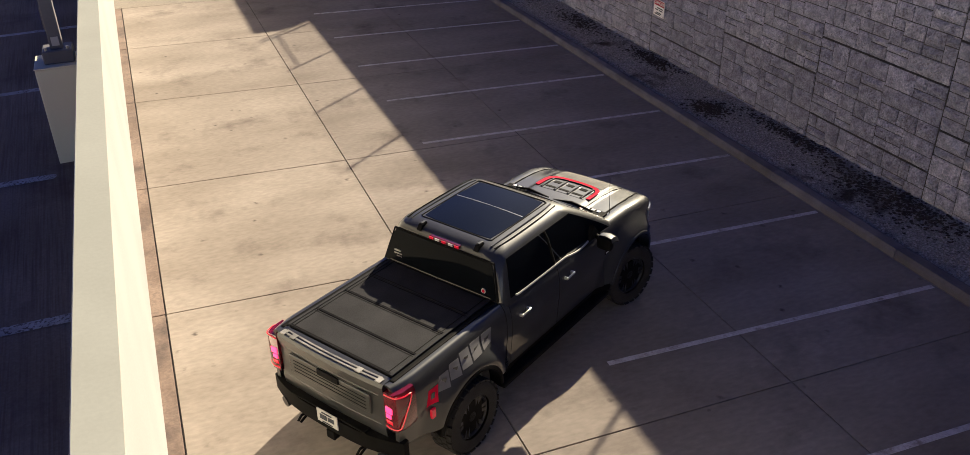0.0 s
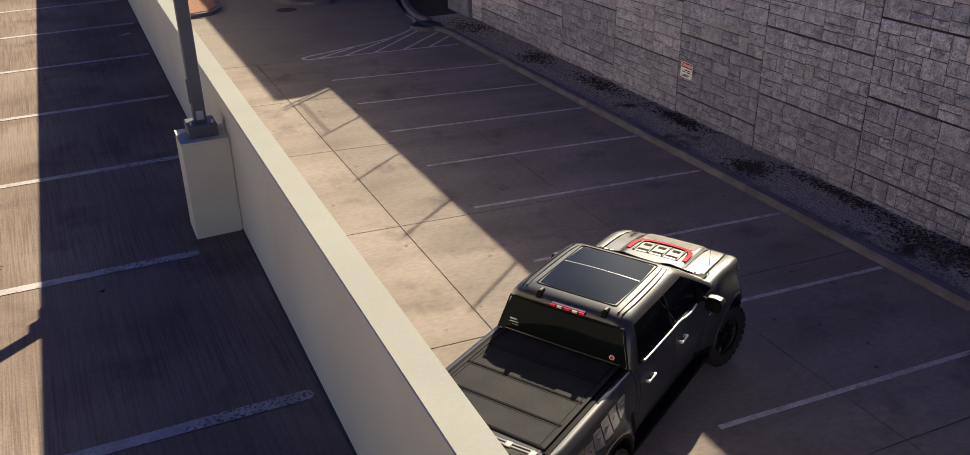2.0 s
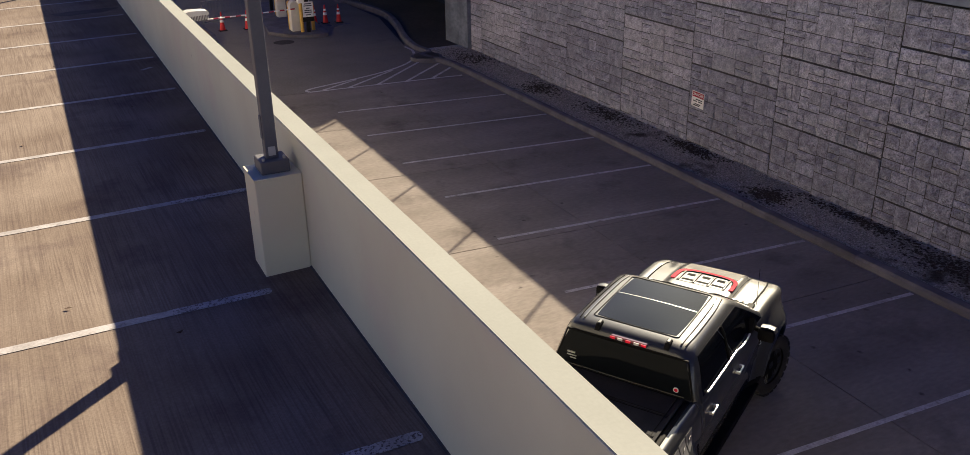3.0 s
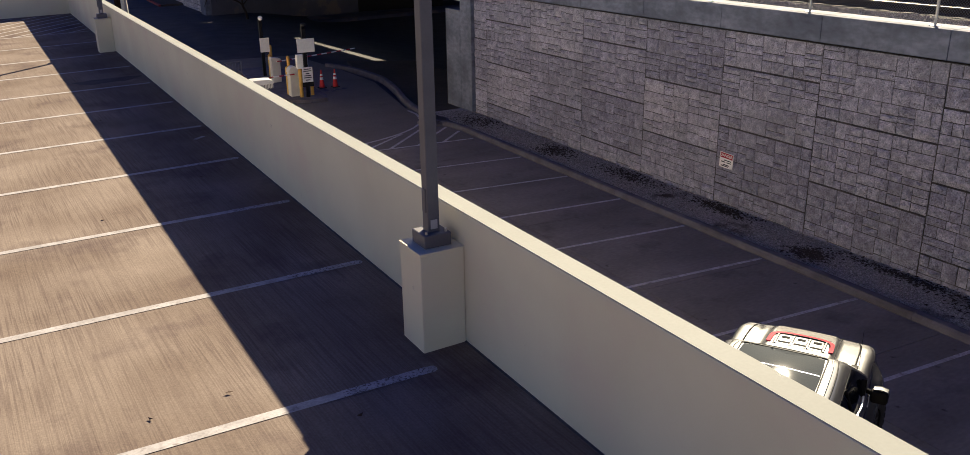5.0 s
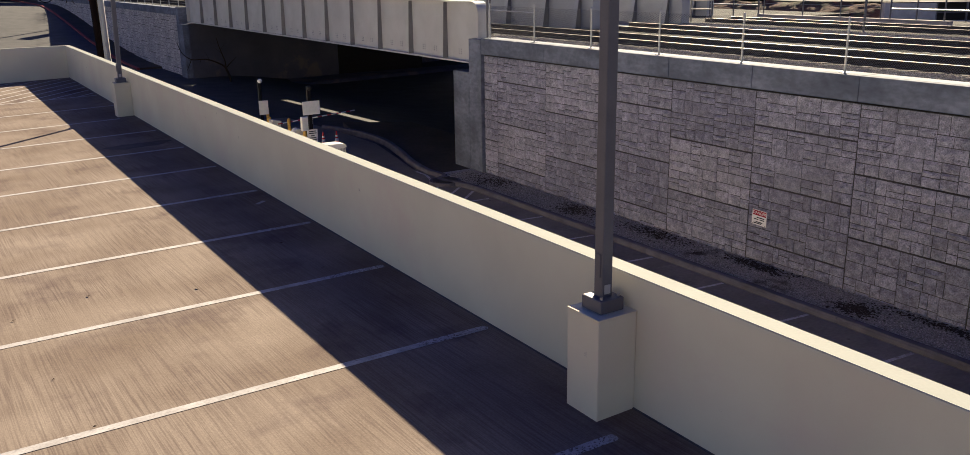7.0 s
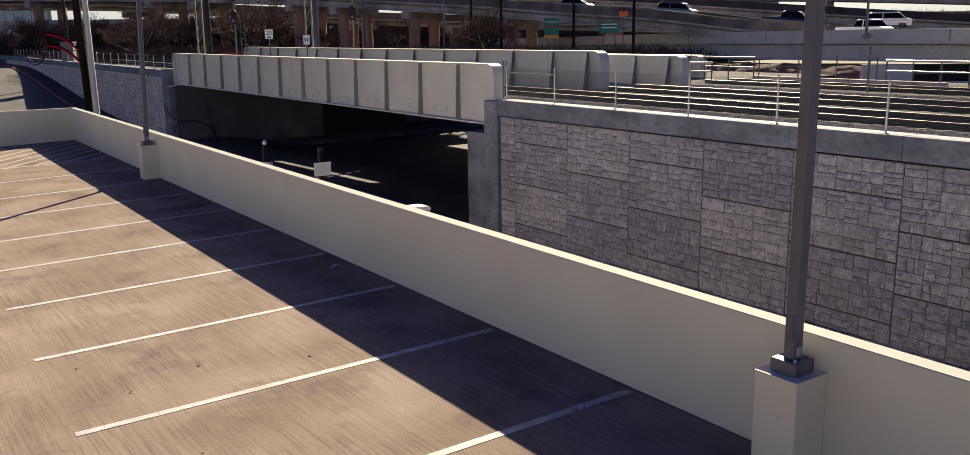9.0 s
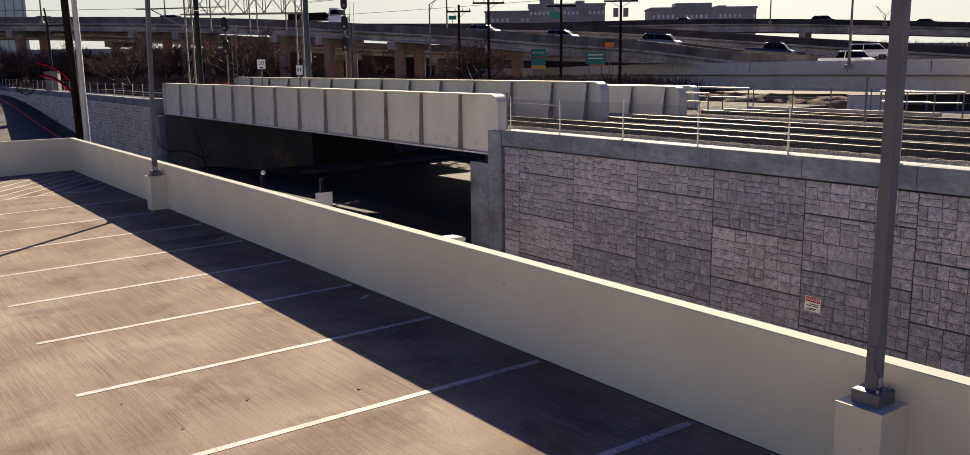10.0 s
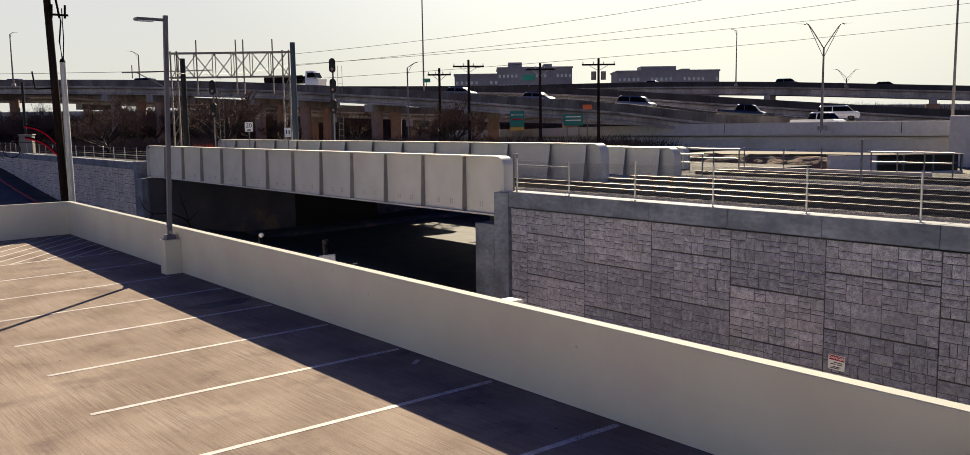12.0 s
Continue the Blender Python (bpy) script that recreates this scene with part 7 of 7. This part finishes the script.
for x, y, z, w in ((59.5, 74.5, 5.7, 1.0), (100, 130, 12.2, 2.2), (84, 140, 12.0, 1.4)):
    s = empty("highway_sign", pose(x, y, z, 0, 0, -38), "small bright sign board beside the highway", "sign")
    part("panel", boxed(-w / 2, w / 2, -0.05, 0.0, 0, w * 0.5), M_SIGNGREEN if z > 6 else M_SIGNORANGE, s)
    part("post", rods([((0, 0.05, -3.0), (0, 0.05, w * 0.5))], 0.05), M_MAST, s)

# overhead lines
for k, (a, b) in enumerate((((25.6, 75.8, 10.4), (53.8, 54.0, 14.6)), ((25.5, 75.7, 9.4), (64.1, 45.8, 14.4)), ((25.5, 75.8, 9.5), (71.0, 40.3, 13.9)), ((25.4, 75.6, 8.2), (70.9, 40.1, 12.3)), ((12, 67, 8.0), (25.5, 75.8, 9.5)), ((-30, 110, 9.5), (12.5, 68, 8.2)))):
    a, b = Vector(a), Vector(b)
    d = b - a
    pts = [a + d * (t / 12) - Vector((0, 0, 4 * 0.35 * (t / 12) * (1 - t / 12))) for t in range(0, 23 if k < 4 else 13)]
    tagged(part("overhead_line", tube(pts, 0.015, 4), M_BLACK), "thin black overhead power line", "cable", "overhead lines")


# ---- bare winter trees ----
M_BARK = material("winter_bark", (0.011, 0.0075, 0.0065), (0.025, 0.017, 0.014), 4, 0.95, bump=0.4)
M_TWIG = material("reddish_twigs", (0.055, 0.033, 0.027), (0.12, 0.072, 0.056), 3, 0.95, island=0.3)


def bare_tree(m, h, spread, seed, label, limbs=7):
    r = random.Random(seed)
    t = empty("bare_tree", m, label, "tree", "bare trees")
    trunk, twigs = bmesh.new(), ([], [])
    rod(trunk, (0, 0, -0.1), (0, 0, h * 0.35), 0.05 * h * 0.5, 0.035 * h * 0.5, 8)

    def grow(p, d, L, rad, level):
        q = p + d * L
        if level < 2:
            rod(trunk, p, q, rad, rad * 0.65, 5)
        else:
            vs, fs = twigs
            side = d.cross(Vector((r.uniform(-1, 1), r.uniform(-1, 1), r.uniform(-1, 1)))).normalized() * max(rad, 0.02)
            up = d.cross(side).normalized() * max(rad, 0.02)
            b = len(vs)
            vs.extend([tuple(p + side), tuple(p - side * 0.5 + up * 0.8), tuple(p - side * 0.5 - up * 0.8), tuple(q)])
            fs.extend([(b, b + 1, b + 3), (b + 1, b + 2, b + 3), (b + 2, b, b + 3)])
        if level >= 4:
            return
        for _ in range((4, 5, 5, 4)[level]):
            nd = (d + Vector((r.uniform(-1, 1), r.uniform(-1, 1), r.uniform(-0.35, 0.8))) * 0.75).normalized()
            grow(p + d * L * r.uniform(0.45, 1.0), nd, L * r.uniform(0.5, 0.75), rad * 0.5, level + 1)

    for k in range(limbs):
        a = 2 * math.pi * k / limbs + r.uniform(-0.3, 0.3)
        grow(Vector((0, 0, h * r.uniform(0.12, 0.34))), Vector((math.cos(a) * spread, math.sin(a) * spread, r.uniform(0.5, 1.1))).normalized(), h * 0.36, 0.012 * h, 0)
    part("trunk", trunk, M_BARK, t)
    me = bpy.data.meshes.new("crown")
    me.from_pydata(twigs[0], [], twigs[1])
    me.materials.append(M_TWIG)
    c = new("crown", me)
    c.parent = t
    tagged(c, "open crown of fine reddish bare twigs", kind="stuff")
    return t


t1 = bare_tree(pose(45.2, 79.4, 0.7), 6.8, 1.0, 11, "wide bare brown winter tree beside the bridge", 9)
t2 = bare_tree(pose(22.5, 84.0, 0.8), 7.2, 0.9, 12, "bare brown winter tree behind the signal gantry", 8)
t3 = bare_tree(pose(19.0, 108, 0.8), 7.5, 1.2, 13, "dense bare brown winter tree under the viaduct", 9)
rt = random.Random(7)
for k in range(26):
    x = rt.uniform(14, 62)
    y = 178 - 1.3 * x + rt.uniform(2, 34)
    src = (t1, t2, t3)[k % 3]
    ob = copy_thing(src, Matrix.Translation((x, y, 0.7)) @ pose(0, 0, 0, 0, 0, rt.uniform(0, 360)) @ Matrix.Scale(rt.uniform(0.75, 1.1), 4))
for x, y in ((49, 71), (39.5, 78), (43, 77)):
    copy_thing(t2, Matrix.Translation((x, y, 0.2)) @ pose(0, 0, 0, 0, 0, 31 * x) @ Matrix.Scale(0.38, 4))
copy_thing(t1, Matrix.Translation((14.0, 72.0, 1.3)) @ Matrix.Scale(0.3, 4))
# red-stemmed shrub by the end of the bridge
M_REDTWIG = material("red_shrub_stems", (0.22, 0.045, 0.03), (0.40, 0.10, 0.06), 3, 0.9, island=0.3)
rs = random.Random(17)
vs, fs = [], []
for _ in range(700):
    a, u = rs.uniform(0, 6.28), rs.random() ** 0.6
    p = Vector((0.9 * u * math.cos(a), 0.9 * u * math.sin(a), rs.uniform(0.0, 1.0)))
    d = Vector((0.35 * math.cos(a) * u, 0.35 * math.sin(a) * u, 0.45)) * rs.uniform(0.6, 1.3)
    b = len(vs)
    vs += [tuple(p + Vector((-0.012, 0.012, 0))), tuple(p + Vector((0.012, -0.012, 0))), tuple(p + d)]
    fs.append((b, b + 1, b + 2))
me = bpy.data.meshes.new("red_shrub")
me.from_pydata(vs, [], fs)
me.materials.append(M_REDTWIG)
shrub = tagged(new("red_shrub", me), "small winter shrub with bright red stems", "shrub")
shrub.matrix_basis = pose(18.0, 76.6, 1.62)
# bare sapling against the abutment wall
sap = empty("bare_sapling", pose(14.06, 70.14, -4.05), "thin dark leafless sapling with one long arching branch", "tree")


def limb(points, r0, r1):
    """A tapered crooked limb through the points."""
    bm, pts = bmesh.new(), curve(points, 4)
    for k, (a, b) in enumerate(zip(pts, pts[1:])):
        f0, f1 = k / (len(pts) - 1), (k + 1) / (len(pts) - 1)
        rod(bm, a, b, r0 + (r1 - r0) * f0, r0 + (r1 - r0) * f1, 7)
    return bm


part("trunk", limb([(0, 0, -0.6), (0, 0, 0.05), (-0.11, 0, 0.84), (-0.33, 0, 1.45)], 0.12, 0.085), M_BARK, sap, smooth=True)
part("branch", limb([(-0.33, 0, 1.45), (-0.58, 0.05, 1.7), (-1.45, 0.1, 2.11), (-2.13, 0.05, 2.2), (-2.8, 0, 2.24), (-3.41, 0, 2.72), (-3.71, 0, 3.53)], 0.07, 0.02), M_BARK, sap, smooth=True)
part("branch", limb([(-2.8, 0, 2.24), (-2.92, 0.05, 1.94), (-3.15, 0.1, 1.46)], 0.035, 0.015), M_BARK, sap)
part("branch", limb([(-0.33, 0, 1.45), (-0.36, 0, 2.0), (-0.63, 0.1, 2.92), (-0.82, 0.1, 3.73)], 0.06, 0.02), M_BARK, sap, smooth=True)
part("branch", limb([(-0.33, 0, 1.45), (0.09, -0.1, 1.88), (0.5, -0.1, 2.22)], 0.045, 0.02), M_BARK, sap)
for a, b in (((-1.45, 0.1, 2.11), (-1.7, 0.2, 2.7)), ((-0.6, 0.1, 2.8), (-0.2, 0.0, 3.3)), ((-2.1, 0.05, 2.2), (-2.3, -0.2, 1.8)), ((-0.5, 0.05, 2.5), (-1.0, 0.2, 3.0))):
    part("twig", rod(bmesh.new(), a, b, 0.018, 0.006, 5), M_BARK, sap)

# ---- distant woods below the viaducts ----
def woods(name, pts, n, hmin, hmax, mat, label):
    """A far belt of leafless scrub: many fine upright twigs along a line."""
    r = random.Random(91)
    vs, fs = [], []
    for _ in range(n):
        k = r.uniform(0, len(pts) - 1.001)
        a, b = Vector(pts[int(k)]), Vector(pts[int(k) + 1])
        p = a + (b - a) * (k % 1)
        bump = 0.42 + 0.55 * noise.noise((p.x * 0.06, p.y * 0.06, 3.0)) + 0.45 * noise.noise((p.x * 0.3, p.y * 0.3, 8.0))
        top = hmin + (hmax - hmin) * max(0.0, bump)
        x, y, z = p.x + r.uniform(-5, 5), p.y + r.uniform(-5, 5), p.z + top * r.random() ** 0.8
        for _ in range(3):
            b0, w = len(vs), r.uniform(0.015, 0.045)
            d = Vector((r.gauss(0, 0.5), r.gauss(0, 0.5), r.uniform(0.2, 1.0))) * r.uniform(0.7, 1.7)
            vs.extend([(x - w, y + w, z), (x + w, y - w, z), (x + d.x, y + d.y, z + d.z)])
            fs.append((b0, b0 + 1, b0 + 2))
    me = bpy.data.meshes.new(name)
    me.from_pydata(vs, [], fs)
    me.materials.append(mat)
    return tagged(new(name, me), label, "woods", kind="stuff")


M_SCRUB = material("winter_scrub", (0.04, 0.029, 0.027), (0.09, 0.064, 0.056), 0.3, 0.95, island=0.3)
woods("far_woods", [(-70, 215, -3.6), (-20, 205, -2), (25, 185, 0.7), (60, 160, 0.7), (90, 150, 0.7), (130, 140, 0.4), (190, 95, 0.4)], 95000, 2.6, 8.0, M_SCRUB, "dark belt of leafless winter scrub")
woods("far_scrub", [(16, 132, 0.8), (26, 118, 0.8), (34, 112, 0.8), (48, 98, 0.8), (58, 84, 0.4), (64, 72, 0.4)], 14000, 0.5, 2.2, M_SCRUB, "low brown winter scrub along the railway")

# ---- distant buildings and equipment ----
# far walls, their base colour lifted to carry the haze of distance
M_BUILD = material("hazed_block_wall", (0.21, 0.2025, 0.225), (0.285, 0.273, 0.2925), 0.05, 0.9, fine=0.6)
M_BWIN = plain("pale_window_glass", (0.5, 0.51, 0.5), 0.25, coat=1.0)


def block(m, w, d, h, floors, cols, label, tower=()):
    b = empty("office_building", m, label, "building", "far buildings")
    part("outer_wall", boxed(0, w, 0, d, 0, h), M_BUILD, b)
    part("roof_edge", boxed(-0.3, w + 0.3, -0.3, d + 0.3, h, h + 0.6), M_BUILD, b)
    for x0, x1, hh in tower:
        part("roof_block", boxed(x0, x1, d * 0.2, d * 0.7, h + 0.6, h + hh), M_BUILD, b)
    for f in range(floors):
        for k in range(cols):
            if (k % 7) < 5:
                x = w * (k + 0.5) / cols
                part("window", boxed(x - w / cols * 0.24, x + w / cols * 0.24, -0.12, 0.02, h - 3.2 - 3.6 * f, h - 2.1 - 3.6 * f), M_BWIN, b)
    return b


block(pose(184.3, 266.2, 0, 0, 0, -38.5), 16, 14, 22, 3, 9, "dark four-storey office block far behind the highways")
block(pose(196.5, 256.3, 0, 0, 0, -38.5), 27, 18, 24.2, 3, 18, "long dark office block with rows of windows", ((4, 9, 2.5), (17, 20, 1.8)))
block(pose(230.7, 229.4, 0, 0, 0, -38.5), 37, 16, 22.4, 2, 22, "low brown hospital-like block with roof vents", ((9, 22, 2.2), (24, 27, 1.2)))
tower = empty("glass_tower", pose(58, 640, 0), "pale blue-green glass tower on the far skyline", "building", "far buildings")
M_TOWER = material("hazy_curtain_glass", (0.34, 0.45, 0.44), (0.46, 0.57, 0.55), 0.03, 0.3, fine=0.4, fine_mix=0.3)
part("lower_block", boxed(0, 40, 0, 30, 0, 50), M_TOWER, tower)
part("upper_block", boxed(0, 36.5, 3, 27, 50, 130), M_TOWER, tower)
for k in range(8):
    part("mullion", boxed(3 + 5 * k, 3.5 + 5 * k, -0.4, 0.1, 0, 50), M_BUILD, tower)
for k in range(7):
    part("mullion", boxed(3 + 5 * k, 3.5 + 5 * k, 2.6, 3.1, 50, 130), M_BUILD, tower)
cab = empty("equipment_cabinet", pose(12.9, 118, 1.62, 0, 0, -30), "pale grey trackside equipment cabinet", "cabinet")
part("body", boxed(-0.7, 0.7, -0.5, 0.5, 0, 2.1, bevel=0.03), M_MAST, cab)
part("roof", boxed(-0.8, 0.8, -0.6, 0.6, 2.1, 2.2, bevel=0.02), M_MAST, cab)
for x, y0, y1, z0, z1, n in ((29.55, 33.7, 36.9, 1.55, 2.75, 3), (25.5, 32.9, 34.2, 1.62, 2.63, 2), (29.55, 23.0, 26.6, 1.62, 2.72, 4)):
    st = empty("guard_rail", pose(x, y0, z0), "galvanised steel pipe guard rail beside the tracks", "railing", "guard rails")
    h, L = z1 - z0, y1 - y0
    part("top_bar", rods([((0, -0.05, h), (0, L + 0.05, h))], 0.04), M_STEEL, st)
    part("middle_bar", rods([((0, 0, h * 0.6), (0, L, h * 0.6))], 0.03), M_STEEL, st)
    for k in range(n):
        part("post", rods([((0, L * k / (n - 1), 0), (0, L * k / (n - 1), h))], 0.035), M_POLE, st)
fp = empty("post_row", pose(29.55, 27.06, 1.86), "row of thin steel posts on the low wall", "fence")
for y in (27.06, 29.06, 31.09, 33.38):
    part("post", rods([((0, y - 27.06, 0), (0, y - 27.06, 1.0))], 0.03), M_POLE, fp)
part("wire", rods([((0, 0, 0.96), (0, 6.32, 0.96)), ((0, 0, 0.5), (0, 6.32, 0.5))], 0.006, 5), M_STEEL, fp)
tagged(part("marker_post", rod(bmesh.new(), (24.8, 24.5, 1.6), (24.8, 24.5, 3.4), 0.045, seg=10), M_POLE, smooth=True), "thin grey steel post between the tracks", "post")


# ---- the stone-patterned panels of the retaining wall ----
def split(r, y0, y1, z0, z1, out):
    """Cuts a panel into blocks of uneven ashlar."""
    w, h = y1 - y0, z1 - z0
    if w > 0.95 or h > 0.47 or (w * h > 0.12 and r.random() < 0.75 and max(w, 1.4 * h) > 0.45):
        if w > 1.9 * h or (w > 1.15 * h and r.random() < 0.45):
            c = y0 + w * r.uniform(0.33, 0.67)
            split(r, y0, c, z0, z1, out)
            split(r, c, y1, z0, z1, out)
        else:
            c = z0 + h * r.uniform(0.35, 0.65)
            split(r, y0, y1, z0, c, out)
            split(r, y0, y1, c, z1, out)
    else:
        out.append((y0, y1, z0, z1))


def stone_template(seed):
    """A unit block whose split face looks towards -x: verts and faces."""
    r = random.Random(seed)
    ny, nz = 6, 4
    vs, fs = [], []
    for j in range(nz + 1):
        for i in range(ny + 1):
            edge = i in (0, ny) or j in (0, nz)
            rim = i in (1, ny - 1) or j in (1, nz - 1)
            vs.append((0.45 + r.uniform(-0.12, 0.12) if edge else (-0.25 + r.uniform(-0.35, 0.3) if rim else -0.6 + r.uniform(-0.45, 0.5)), i / ny - 0.5 + (0 if edge else r.uniform(-0.06, 0.06)), j / nz - 0.5 + (0 if edge else r.uniform(-0.07, 0.07))))
    for j in range(nz):
        for i in range(ny):
            a = j * (ny + 1) + i
            fs.append((a, a + ny + 1, a + ny + 2, a + 1))
    b = len(vs)
    vs += [(1.5, -0.5, -0.5), (1.5, 0.5, -0.5), (1.5, 0.5, 0.5), (1.5, -0.5, 0.5)]
    lo = [i for i in range(ny + 1)]
    hi = [nz * (ny + 1) + i for i in range(ny + 1)]
    le = [j * (ny + 1) for j in range(nz + 1)]
    ri = [j * (ny + 1) + ny for j in range(nz + 1)]
    fs += [tuple(lo) + (b + 1, b), tuple(hi[::-1]) + (b + 3, b + 2), tuple(le[::-1]) + (b, b + 3), tuple(ri) + (b + 2, b + 1)]
    return vs, fs


TEMPLATES = [stone_template(50 + k) for k in range(8)]
STONE_MESH = []
for mat in M_STONES:
    for vs, fs in TEMPLATES:
        me = bpy.data.meshes.new("stone")
        me.from_pydata(vs, [], fs)
        me.materials.append(mat)
        STONE_MESH.append(me)


def stone_panel(wall, k, y0, y1, z0, z1, single, xface):
    r = random.Random(1000 + k)
    slab = part("panel", boxed(xface + 0.036, xface + 0.0445, y0 + 0.007, y1 - 0.007, z0 + 0.010, z1 - 0.010), M_JOINT, wall)
    tone = r.choice((0, 0, 1, 2, 2)) if wall is stone_wall else 3
    cells = []
    split(r, y0 + 0.008, y1 - 0.008, z0 + 0.012, z1 - 0.012, cells)
    vs, fs = [], []
    for c0, c1, d0, d1 in cells:
        m = r.randrange(8)
        depth = r.uniform(0.03, 0.055)
        g = 0.011
        size = (depth, c1 - c0 - 2 * g, d1 - d0 - 2 * g)
        place = (xface + r.uniform(-0.008, 0.006), (c0 + c1) / 2, (d0 + d1) / 2)
        if single:
            ob = new("stone", STONE_MESH[8 * tone + m])
            ob.parent = slab
            ob.matrix_basis = Matrix.Translation(place) @ Matrix.Diagonal((*size, 1))
        else:
            b = len(vs)
            vs += [tuple(p + s * q for p, s, q in zip(place, size, v)) for v in TEMPLATES[m][0]]
            fs += [tuple(b + i for i in f) for f in TEMPLATES[m][1]]
    if not single:
        me = bpy.data.meshes.new("stones")
        me.from_pydata(vs, [], fs)
        me.materials.append(M_STONES[tone])
        ob = new("stones", me)
        ob.parent = slab
        tagged(ob, kind="stuff")


stone_wall = tagged(part("wall_stone", boxed(WALL_X + 0.045, WALL_X + 0.046, -16, 31.52, -4.2, 1.09), M_JOINT), "grey split-stone patterned concrete retaining wall", "wall", kind="structure")
n = 0
for c in range(-5, 11):
    y0, y1 = 0.58 + 3.005 * c, 0.58 + 3.005 * (c + 1)
    y0, y1 = max(y0, -15.9), min(y1, 31.52)
    if y1 - y0 < 0.2:
        continue
    levels = (-3.59, -2.09, -0.57, 1.06) if c % 2 == 0 else (-4.3, -2.88, -1.35, 0.18, 1.06)
    for z0, z1 in zip(levels, levels[1:]):
        stone_panel(stone_wall, n, y0, y1, max(z0, -3.75), z1, c in (3, 4, 5, 6), WALL_X)
        n += 1
for c in range(38):
    y0, y1 = 76.61 + 3.0 * c, 76.61 + 3.0 * (c + 1)
    levels = (-3.9, -2.4, -0.9, 0.6, 1.105) if c % 2 else (-4.0, -3.1, -1.6, -0.1, 1.105)
    for z0, z1 in zip(levels, levels[1:]):
        if c < 30:
            stone_panel(far_wall, n, y0, y1, z0, z1, False, WALL_X - 0.02)
        n += 1
